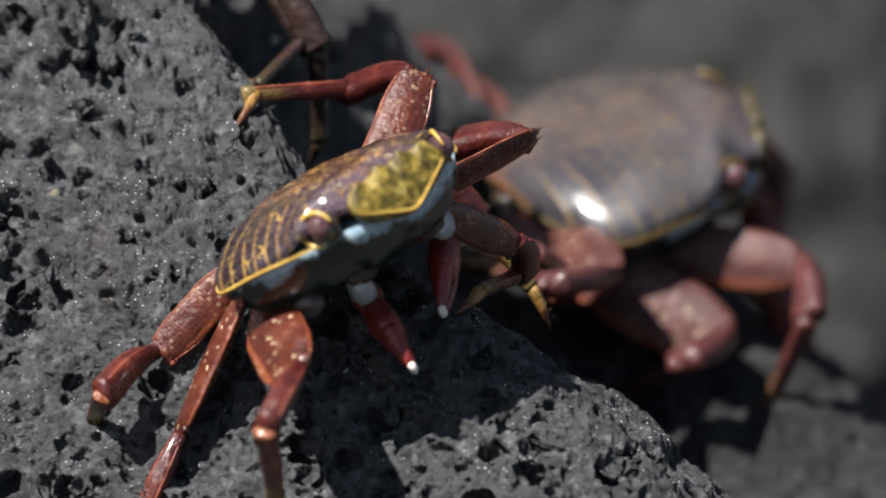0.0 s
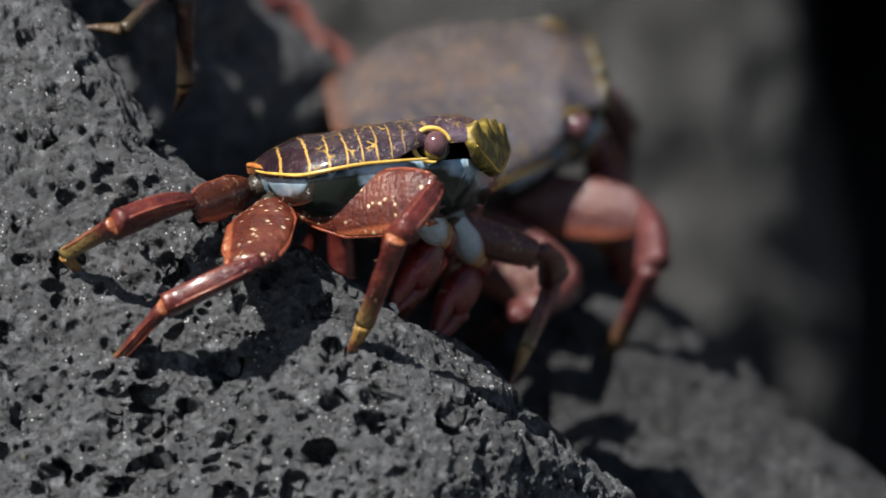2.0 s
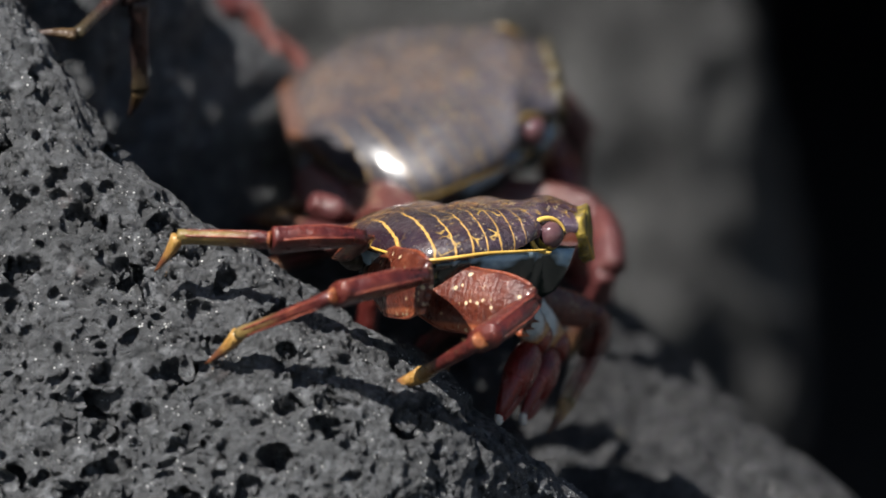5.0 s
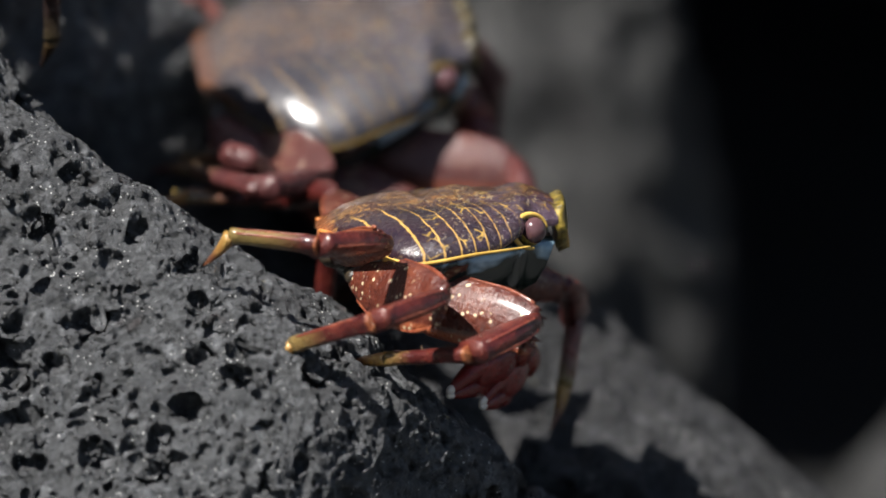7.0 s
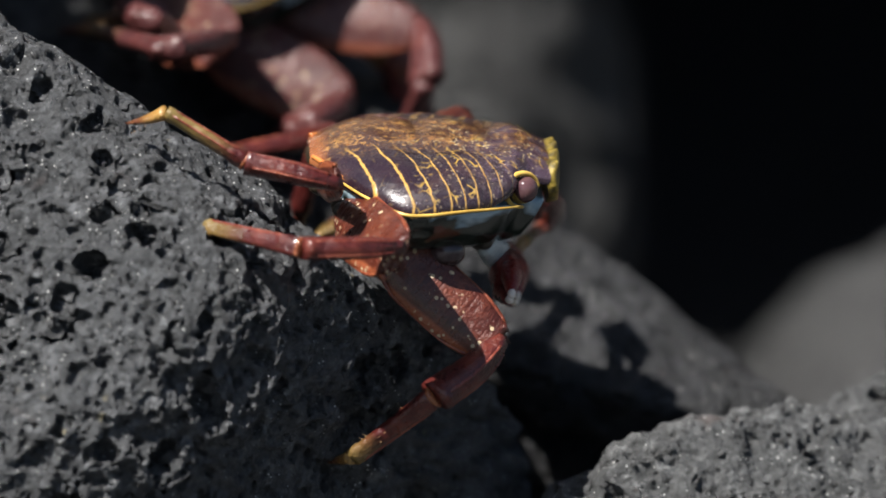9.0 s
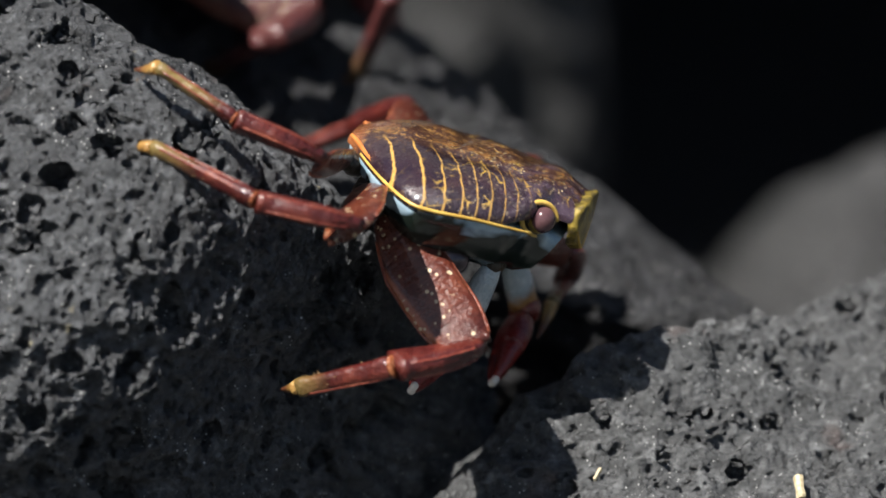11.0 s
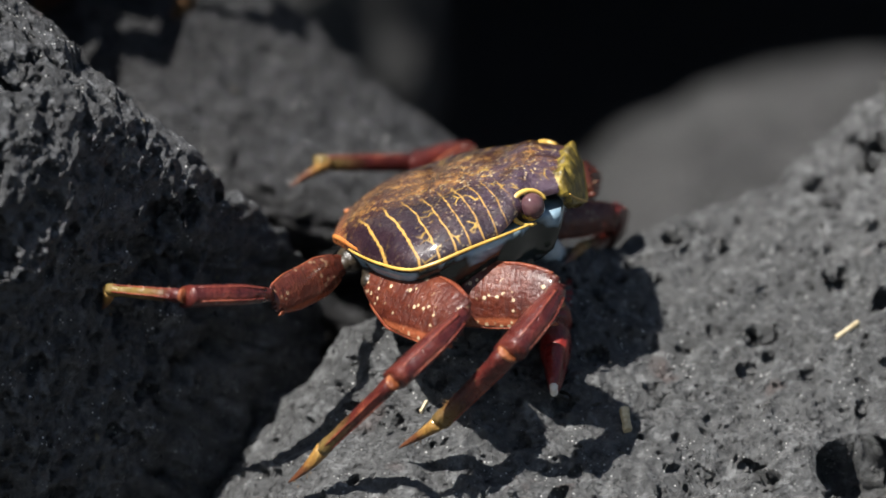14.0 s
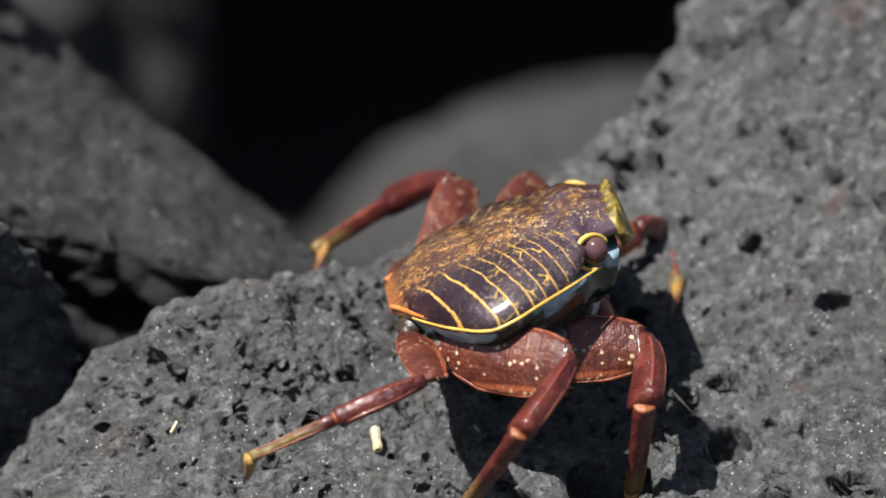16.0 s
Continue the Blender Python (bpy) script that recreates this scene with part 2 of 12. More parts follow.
def palette(size, dull=None, dull_legs=None):
    p = {}
    p["carapace"] = shell_dark(size, dull)
    for leg, half in (("5", 36), ("4", 62), ("3", 60), ("2", 46)):
        for side in "RL":
            dots = 0.95 if side == "R" and leg in "34" else 0.25
            p["merus" + side + leg] = shell_leg("merus_shell", (0.034, 0.007, 0.005), (0.088, 0.019, 0.010), (0.165, 0.046, 0.022), spots=dots, edge=half * size / 450, dull=dull_legs, across=True)
    p["carpus"] = shell_leg("carpus_shell", BURNT, RED, RUST, dull=dull_legs)
    p["keel"] = shell_leg("keel_shell", RED, (0.17, 0.036, 0.022), (0.32, 0.10, 0.055), dull=dull_legs)
    for leg, first, full in (("5", 0.12, 0.62), ("4", 0.52, 0.96), ("3", 0.68, 1.02), ("2", 0.55, 0.95)):
        p["propodus" + leg] = shell_leg("propodus_shell", BURNT, RED, RUST, ([(first, 0.0), (full, 0.85)], (0.165, 0.118, 0.036)), length=SPAN[leg][2] * size / 450, dull=dull_legs)
    p["dactyl"] = shell_leg("dactyl_shell", (0.17, 0.080, 0.02), (0.28, 0.15, 0.036), (0.45, 0.30, 0.10), ([(0.30, 0.0), (0.62, 1.0)], (0.10, 0.035, 0.015)), length=0.012, dull=dull_legs)
    p["claw"] = shell_leg("claw_shell", (0.070, 0.005, 0.005), (0.165, 0.011, 0.009), (0.29, 0.03, 0.018), dull=dull_legs)
    p["wrist"] = shell_leg("wrist_shell", (0.07, 0.008, 0.006), (0.18, 0.02, 0.012), (0.42, 0.14, 0.04), spots=0.6, dull=dull_legs)
    p["edge"] = shell_leg("edge_shell", (0.10, 0.020, 0.010), (0.20, 0.048, 0.022), (0.34, 0.12, 0.05), dull=dull_legs)
    p["collar"] = shell_leg("collar_shell", (0.13, 0.032, 0.013), (0.24, 0.075, 0.028), (0.36, 0.15, 0.06), dull=dull_legs)
    p["claw_tip"] = plain("claw_tip_shell", [(0.3, (0.62, 0.55, 0.48)), (0.7, (0.8, 0.75, 0.68))], 200, 0.3)
    p["arm"] = shell_leg("claw_arm_shell", (0.30, 0.38, 0.42), (0.46, 0.52, 0.54), (0.62, 0.65, 0.64), ([(0.58, 0.0), (0.78, 0.9)], (0.40, 0.17, 0.025)), length=0.022, dull=dull_legs)
    p["orange"] = plain("orange_rim_shell", [(0.3, (0.34, 0.10, 0.025)), (0.7, (0.52, 0.20, 0.05))], 220, 0.32)
    p["yellow"] = plain("yellow_rim_shell", [(0.3, (0.36, 0.20, 0.03)), (0.7, (0.62, 0.42, 0.10))], 220, 0.32)
    p["front"] = plain("olive_yellow_shell", [(0.36, (0.035, 0.026, 0.008)), (0.48, (0.12, 0.085, 0.013)), (0.58, (0.26, 0.185, 0.028)), (0.70, (0.46, 0.36, 0.12))], 330, 0.36, 0.5, 0.8)
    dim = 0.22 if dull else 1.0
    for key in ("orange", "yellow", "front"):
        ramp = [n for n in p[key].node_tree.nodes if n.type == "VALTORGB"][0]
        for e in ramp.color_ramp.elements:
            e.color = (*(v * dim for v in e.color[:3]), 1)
    under = Mat("pale_blue_underside", 0.10, spec=0.7)
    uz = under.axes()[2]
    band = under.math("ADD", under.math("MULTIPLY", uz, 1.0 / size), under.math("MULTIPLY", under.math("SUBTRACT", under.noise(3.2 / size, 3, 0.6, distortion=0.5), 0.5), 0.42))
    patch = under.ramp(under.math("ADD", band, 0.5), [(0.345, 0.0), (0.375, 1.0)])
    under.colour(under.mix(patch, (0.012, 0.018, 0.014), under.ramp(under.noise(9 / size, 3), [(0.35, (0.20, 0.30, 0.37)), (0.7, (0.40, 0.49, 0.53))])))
    under.bump(under.noise(400, 4), 0.3, 0.0005)
    p["under"] = under.m
    p["joint"] = plain("joint_skin", [(0.3, (0.012, 0.010, 0.008)), (0.7, (0.05, 0.035, 0.02))], 300, 0.35, 0.5, 0.5)
    p["eye"] = plain("eye_shell", [(0.35, (0.045, 0.020, 0.026)), (0.7, (0.11, 0.055, 0.055))], 150, 0.10, 0.6)
    p["stump"] = plain("stump_shell", [(0.35, (0.025, 0.016, 0.018)), (0.7, (0.075, 0.05, 0.055))], 200, 0.16, 0.6)
    p["bristle"] = plain("bristle", [(0.3, (0.10, 0.05, 0.02)), (0.7, (0.25, 0.15, 0.06))], 300, 0.6)
    return p


# ---- rocks ----
def hashed(i, j, k, seed):
    h = (i * 374761393 + j * 668265263 + k * 2147483647 + seed * 1442695041) & 0xFFFFFFFF
    h = ((h ^ (h >> 13)) * 1274126177) & 0xFFFFFFFF
    h = ((h ^ (h >> 16)) * 2246822519) & 0xFFFFFFFF
    return ((h ^ (h >> 15)) & 0xFFFFFF) / float(0x1000000)


def value_noise(p, seed):
    base = np.floor(p).astype(np.int64)
    f = p - base
    f = f * f * (3 - 2 * f)
    out = np.zeros(len(p))
    for dx in (0, 1):
        for dy in (0, 1):
            for dz in (0, 1):
                w = np.abs(1 - dx - f[:, 0]) * np.abs(1 - dy - f[:, 1]) * np.abs(1 - dz - f[:, 2])
                out += w * hashed(base[:, 0] + dx, base[:, 1] + dy, base[:, 2] + dz, seed)
    return out * 2 - 1


def fractal(p, size, octaves, seed, gain=0.5):
    out, amp = np.zeros(len(p)), 1.0
    for o in range(octaves):
        out += amp * value_noise(p / size * 2 ** o + 17.3 * o, seed + o)
        amp *= gain
    return out


def vesicles(p, cell, low, high, share, seed):
    """Depth of the gas holes: round pits of mixed size, one to a cell at most."""
    q = p / cell
    base = np.floor(q).astype(np.int64)
    depth = np.zeros(len(p))
    for dx in (-1, 0, 1):
        for dy in (-1, 0, 1):
            for dz in (-1, 0, 1):
                i, j, k = base[:, 0] + dx, base[:, 1] + dy, base[:, 2] + dz
                there = hashed(i, j, k, seed + 7) < share
                r = low + (high - low) * hashed(i, j, k, seed + 4) ** 1.7
                c = np.stack([i + hashed(i, j, k, seed + 1), j + hashed(i, j, k, seed + 2), k + hashed(i, j, k, seed + 3)], 1)
                d = np.sqrt((((q - c) * cell) ** 2).sum(1)) / r
                pit = np.where(there & (d < 1), r * 1.35 * np.sqrt(np.maximum(0, 1 - d ** 2)) ** 0.8, 0)
                depth = np.maximum(depth, pit)
    return depth


def boulder(name, label, centre, planes, sharp, rings, segs, seed, lumps, ridges, pits, swells, material, hollows=(), dense=1.5):
    """One closed rock: flat sides (normal and distance in centimetres from the centre) melted into each other,
    raised in swells (place, reach, way, height),
    sunk in single hollows (right, up, width), worn by lumps and ridges (size, height, octaves) and eaten by gas holes (cell, low, high, share)."""
    theta = np.concatenate([np.linspace(0.004, dense, int(rings * 0.88)), np.linspace(dense, math.pi - 0.01, rings - int(rings * 0.88) + 1)[1:]])
    phi = np.linspace(0, 2 * math.pi, segs, endpoint=False)
    th, ph = np.meshgrid(theta, phi, indexing="ij")
    d = np.stack([np.sin(th) * np.cos(ph), -np.cos(th), np.sin(th) * np.sin(ph)], -1).reshape(-1, 3)
    total = np.zeros(len(d))
    for n, dist in planes:
        n = np.array(n, float)
        n /= np.linalg.norm(n)
        total += np.maximum(0, d @ n / dist) ** sharp
    p = np.array(centre, float) + d * (total ** (-1.0 / sharp))[:, None]
    rows = len(theta)

    def normals(points):
        g = points.reshape(rows, segs, 3)
        du = np.roll(g, -1, 1) - np.roll(g, 1, 1)
        dv = np.gradient(g, axis=0)
        n = np.cross(dv, du).reshape(-1, 3)
        n /= np.linalg.norm(n, axis=1)[:, None] + 1e-12
        return n * np.sign((n * d).sum(1))[:, None]

    for place, reach, way, height in swells:
        far = ((p - np.array(place, float)) ** 2)[:, :2].sum(1)
        p = p + np.array(way, float) * (height * np.exp(-far / reach ** 2))[:, None]
    n = normals(p)
    move = np.zeros(len(p))
    for i, (size, height, octaves) in enumerate(lumps):
        move += height * fractal(p, size, octaves, seed + 20 * i)
    for i, (size, height, octaves) in enumerate(ridges):
        move += height * (0.5 - 2.0 * np.abs(fractal(p, size, octaves, seed + 500 + 20 * i, 0.55)))
    clear = np.ones(len(p))
    for a, b, r in hollows:
        if r > 0.45:
            far = ((p[:, 0] - a) ** 2 + ((p[:, 2] - b) * 1.25) ** 2) / r ** 2
            clear = np.minimum(clear, np.where(n[:, 1] < -0.1, np.clip((far - 0.7) / 0.7, 0.12, 1), 1))
    p = p + n * (move * clear)[:, None]
    if pits:
        n = normals(p)
        bent = p + 0.16 * np.stack([fractal(p, 0.5, 2, seed + 300 + i) for i in range(3)], 1)
        hole = np.zeros(len(p))
        for i, (cell, low, high, share) in enumerate(pits):
            hole = np.maximum(hole, vesicles(bent, cell, low, high, share, seed + 50 * (i + 1)))
        hole = np.where(clear < 0.6, 0, hole)
        for a, b, r in hollows:
            d2 = ((p[:, 0] * 0.7 + bent[:, 0] * 0.3 - a) ** 2 + ((p[:, 2] * 0.7 + bent[:, 2] * 0.3 - b) * 1.25) ** 2) / r ** 2
            hole = np.where((n[:, 1] < -0.1) & (d2 < 1), np.maximum(hole, r * 2.1 * np.sqrt(np.maximum(0, 1 - d2)) ** 0.7), hole)
        p = p - n * hole[:, None]
    m = np.array(VIEW)
    w = (p * 0.01) @ m[:3, :3].T + m[:3, 3]
    mid = w.mean(0)
    w -= mid
    a = np.arange(rows * segs).reshape(rows, segs)
    b = np.roll(a, -1, 1)
    quads = np.stack([a[:-1], a[1:], b[1:], b[:-1]], -1).reshape(-1, 4)
    me = bpy.data.meshes.new(name)
    me.from_pydata(w.tolist(), [], quads.tolist() + [a[0][::-1].tolist(), a[-1].tolist()])
    me.polygons.foreach_set("use_smooth", np.ones(len(me.polygons), bool))
    me.materials.append(material)
    me.update()
    ob = new(name, me)
    ob.location = mid
    return tagged(ob, label, "rock")


FINE_PITS = [(0.95, 0.14, 0.52, 0.85), (0.42, 0.07, 0.22, 0.9), (0.24, 0.05, 0.11, 0.8)]
rock_perch = boulder(
    "lava_boulder", "dark grey porous lava boulder with a descending ridge", (-12, 3, -6),
    [((-0.12, -0.895, 0.43), 6.7), ((0.50, 0.15, 0.85), 7.4), ((0.72, -0.64, -0.22), 8.25), ((0.45, -0.55, 0.70), 9.3), ((0.1, 1, 0.1), 5),
     ((-1, 0.1, 0.2), 22), ((0, 0.2, -1), 26), ((0.9, 0.3, 0.1), 15), ((0.25, -0.85, -0.46), 6.95)],
    16, 500, 1000, 3, [(9, 0.35, 2), (2.6, 0.20, 2)], [(1.3, 0.17, 3), (0.35, 0.06, 2)], FINE_PITS,
    [((-20.5, 4, 0), 4.6, (0, 0.25, 1), 9.0), ((-15, 3, 0), 3.0, (0, 0.1, 1), 1.6), ((-11, 2, 0), 3.0, (0, 0, 1), 0.7), ((-6, 2, 0), 3.4, (0, 0, 1), 1.0), ((2.6, 2, 0), 2.6, (0.3, 0, 1), 1.8)], LAVA_DARK,
    hollows=[(-8.47, -0.97, 0.36), (-11.1, -0.13, 0.44), (-8.8, -2.1, 0.42), (-7.6, -1.4, 0.36), (-12.5, -2.4, 0.42), (-11.9, -1.1, 0.36),
             (-13.0, -0.9, 0.42), (-12.7, 2.2, 0.30), (-15.0, -2.6, 0.40), (-9.6, -3.6, 0.38), (-16.5, 0.6, 0.4), (-14.4, -4.0, 0.5)])
rock_landing = boulder(
    "lava_boulder", "grey pitted lava boulder with a broad sunlit top", (10, 6, -14),
    [((0.02, -0.58, 0.81), 5.8), ((-0.70, -0.15, 0.55), 10.15), ((0, 1, 0.25), 4.6), ((1, 0, 0), 26),
     ((0, -0.9, -0.35), 20), ((0, 0, -1), 22), ((-0.3, 0.8, 0.6), 8)],
    10, 640, 1100, 11, [(10, 0.4, 2), (2.6, 0.18, 2)], [(1.4, 0.18, 3), (0.42, 0.065, 3)],
    [(1.0, 0.14, 0.42, 0.8), (0.5, 0.06, 0.20, 0.8), (0.26, 0.04, 0.11, 0.8)], [((23, 10, -6), 7.6, (0, 0.2, 1), 12.5), ((4, 8, 0), 5.0, (0, -1, 0), 4.5)], LAVA_PALE,
    hollows=[(14.15, -10.7, 1.05), (17.0, -9.7, 0.5), (15.5, -3.0, 0.4), (11.9, -10.9, 0.35), (13.5, -4.0, 0.3), (17.8, -5.0, 0.3), (16.2, -11.6, 0.4)], dense=2.15)
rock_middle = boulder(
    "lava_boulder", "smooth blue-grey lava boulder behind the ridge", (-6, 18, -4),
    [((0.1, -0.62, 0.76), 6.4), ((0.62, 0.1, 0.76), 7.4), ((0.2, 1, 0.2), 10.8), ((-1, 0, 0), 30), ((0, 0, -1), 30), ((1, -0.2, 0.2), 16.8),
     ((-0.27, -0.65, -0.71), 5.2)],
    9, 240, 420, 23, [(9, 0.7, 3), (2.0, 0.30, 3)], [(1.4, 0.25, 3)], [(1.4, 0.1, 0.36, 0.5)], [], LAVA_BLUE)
rock_shade = boulder(
    "lava_boulder", "dark blue-grey lava boulder rising in shade behind the ridge", (-20, 16, 3),
    [((0.6, -0.75, -0.2), 5.4), ((0.62, 0.1, 0.78), 10.9), ((-1, 0, 0), 22), ((0, 0, -1), 18), ((0, 1, 0), 8), ((0, 0, 1), 16), ((1, 0, 0), 16)],
    12, 160, 300, 27, [(6, 0.6, 3), (2.0, 0.30, 3)], [(1.8, 0.25, 3)], [(1.6, 0.1, 0.36, 0.5)], [], LAVA_DARK)
rock_far = boulder(
    "lava_wall", "weathered grey-brown lava wall in the distance", (-34, 70, 4),
    [((0.15, -1, 0.25), 14), ((0.3, -0.9, -0.45), 21.0), ((1, 0.1, 0.05), 38.9), ((0.80, -0.60, 0.1), 36.2), ((-1, 0, 0), 70), ((0, 0, 1), 60), ((0, 0, -1), 45), ((0, 1, 0), 20)],
    12, 200, 400, 31, [(14, 0.8, 3), (4.3, 0.6, 4)], [(3.1, 0.5, 4)], [], [], LAVA_FAR)
rock_round = boulder(
    "lava_boulder", "rounded pale grey lava boulder farther off", (26, 64, -20.3),
    [((0, -0.8, 0.6), 24), ((-1, 0, 0.15), 20.5), ((-0.7, -0.1, 0.7), 25.2), ((-0.10, 0.1, 1), 18.6), ((1, 0, 0.2), 40), ((0, 0, -1), 20), ((0, 1, 0), 14)],
    14, 120, 240, 41, [(12, 1.3, 3)], [(4, 0.5, 3)], [], [], LAVA_ROUND)
cave_back = boulder(
    "cave_wall", "black shaded lava wall deep in the crevice", (20, 560, 0),
    [((0, -1, 0.05), 30), ((1, 0, 0), 250), ((-1, 0, 0), 250), ((0, 0, 1), 120), ((0, 0, -1), 150), ((0, 1, 0), 30)],
    14, 60, 120, 51, [(30, 3.0, 4)], [], [], [], LAVA_SHADE)
# two unseen side walls, added to close the crevice off from daylight
cave_side = boulder(
    "cave_wall", "unseen lava wall added to keep light out of the crevice", (190, 330, 0),
    [((-1, -0.1, 0), 105), ((1, 0, 0), 60), ((0, -1, 0), 225), ((0, 1, 0), 250), ((0, 0, 1), 120), ((0, 0, -1), 150)],
    14, 60, 120, 52, [(30, 3.0, 4)], [], [], [], LAVA_SHADE)
cave_left = boulder(
    "cave_wall", "unseen lava wall added to keep light out of the crevice", (-140, 350, 0),
    [((1, -0.1, 0), 115), ((-1, 0, 0), 60), ((0, -1, 0), 235), ((0, 1, 0), 230), ((0, 0, 1), 120), ((0, 0, -1), 150)],
    14, 60, 120, 53, [(30, 3.0, 4)], [], [], [], LAVA_SHADE)
# added slab above the view, blocks sun and sky so the crevice stays black
shade_roof = boulder(
    "shade_slab", "unseen lava slab added to shade the crevice", (40, 335, 150),
    [((0, -1, -0.2), 240), ((1, 0, 0), 230), ((-1, 0, 0), 230), ((0, 0, 1), 60), ((0, 0.06, -1), 62), ((0, 1, 0), 270)],
    14, 60, 120, 61, [(30, 3.0, 4)], [], [], [], LAVA_SHADE)


def ground_sheet():
    bm = bmesh.new()
    steps = [-900, -200, -40, -12, -5] + [v * 0.25 for v in range(-12, 13)] + [5, 12, 40, 200, 900]
    grid = [[bm.verts.new((x, y, -0.16 + (0.05 * noise.noise(Vector((x * 2.1, y * 2.1, 0))) if abs(x) < 4 and abs(y) < 4 else 0))) for x in steps] for y in steps]
    for j in range(len(steps) - 1):
        for i in range(len(steps) - 1):
            bm.faces.new((grid[j][i], grid[j][i + 1], grid[j + 1][i + 1], grid[j + 1][i]))
    me = bpy.data.meshes.new("ground")
    bm.to_mesh(me)
    bm.free()
    me.polygons.foreach_set("use_smooth", np.ones(len(me.polygons), bool))
    me.materials.append(LAVA_SHORE)
    return tagged(new("ground", me), "dark lava shore between the boulders", "ground", kind="structure")


ground_sheet()


# ---- crabs ----
def part(name, bm, material, parent, label="", smooth=True):
    """Link a bmesh as one mesh under its thing or part."""
    me = bpy.data.meshes.new(name)
    bmesh.ops.recalc_face_normals(bm, faces=bm.faces)
    bm.to_mesh(me)
    bm.free()
    if smooth:
        me.polygons.foreach_set("use_smooth", np.ones(len(me.polygons), bool))
    me.materials.append(material)
    ob = new(name, me)
    ob.parent = parent
    return tagged(ob, label)


def loft(bm, sections, sides=14, power=2.4, cap=True):
    """A closed skin through cross-sections (x, y, z, up, down, thick) that stand across the x axis."""
    loops = []
    for x, cy, cz, up, down, thick in sections:
        ring = []
        for i in range(sides):
            a = 2 * math.pi * i / sides
            c, s = math.cos(a), math.sin(a)
            yy = math.copysign(abs(c) ** (2 / power), c) * thick
            zz = math.copysign(abs(s) ** (2 / power), s)
            ring.append(bm.verts.new((x, cy + yy, cz + zz * (up if zz > 0 else down))))
        loops.append(ring)
    for a, b in zip(loops, loops[1:]):
        for i in range(sides):
            bm.faces.new((a[i], a[(i + 1) % sides], b[(i + 1) % sides], b[i]))
    if cap:
        bm.faces.new(loops[0][::-1])
        bm.faces.new(loops[-1])


def spike(bm, base, tip, radius, sides=5):
    base, tip = Vector(base), Vector(tip)
    way = (tip - base).normalized()
    u = way.orthogonal().normalized()
    v = way.cross(u)
    ring = [bm.verts.new(base + radius * (math.cos(2 * math.pi * i / sides) * u + math.sin(2 * math.pi * i / sides) * v)) for i in range(sides)]
    top = bm.verts.new(tip)
    for i in range(sides):
        bm.faces.new((ring[i], ring[(i + 1) % sides], top))
    bm.faces.new(ring[::-1])


def blob(bm, centre, radii, turn=None, cuts=3):
    m = Matrix.Translation(centre) @ (turn or Matrix()) @ Matrix.Diagonal((*radii, 1))
    bmesh.ops.create_icosphere(bm, subdivisions=cuts, radius=1.0, matrix=m)


def along(points, x):
    for (x0, y0), (x1, y1) in zip(points, points[1:]):
        if x <= x1:
            f = (x - x0) / (x1 - x0)
            f = max(0.0, min(1.0, f))
            return y0 + (y1 - y0) * f
    return points[-1][1]


HALF = [(-0.50, 0.13), (-0.47, 0.20), (-0.40, 0.31), (-0.30, 0.44), (-0.20, 0.54), (-0.12, 0.585), (-0.02, 0.578), (0.10, 0.53),
        (0.20, 0.475), (0.29, 0.415), (0.315, 0.36), (0.33, 0.29), (0.37, 0.26), (0.42, 0.25), (0.45, 0.235)]
EDGE_Z = [(-0.50, -0.02), (-0.35, -0.06), (-0.13, -0.095), (0.10, -0.06), (0.22, -0.045), (0.31, 0.02), (0.45, 0.02)]
RIM_Z = [(-0.50, -0.02), (-0.35, -0.06), (-0.13, -0.095), (0.10, -0.065), (0.33, -0.06)]
RIM_HALF = HALF[:9] + [(0.29, 0.415), (0.34, 0.37)]


def rounded(points, width):
    """The same outline with its corners worn round."""
    xs = np.linspace(points[0][0], points[-1][0], 96)
    ys = np.interp(xs, [p[0] for p in points], [p[1] for p in points])
    out = []
    for x, y in zip(xs, ys):
        w = np.exp(-((xs - x) / width) ** 2)
        out.append((float(x), float((ys * w).sum() / w.sum())))
    return out


HALF = rounded(HALF, 0.022)
EDGE_Z, RIM_Z, RIM_HALF = rounded(EDGE_Z, 0.05), rounded(RIM_Z, 0.05), rounded(RIM_HALF, 0.03)


def top_height(x, v):
    """Height of the carapace above its edge, v from -1 to 1 across: domed, higher behind, with shallow furrows."""
    ends = max(0.0, 1 - max(0.0, (-0.10 - x) / 0.41) ** 2.2) * (1 - 0.72 * max(0.0, (x + 0.02) / 0.47) ** 1.8)
    h = 0.186 * max(0.0, 1 - abs(v) ** 2.6) ** 0.62 * max(0.05, ends)
    middle = math.exp(-((abs(v) - 0.42) / 0.10) ** 2) * math.exp(-((x - 0.02) / 0.20) ** 2)
    cross = math.exp(-((x + 0.08 + 0.16 * v * v) / 0.022) ** 2) * math.exp(-(v / 0.42) ** 4)
    h -= 0.012 * middle + 0.010 * cross
    h += 0.008 * math.sin(x * 26) * math.sin(v * 7.0) * (1 - abs(v)) * max(0.0, ends)
    return h


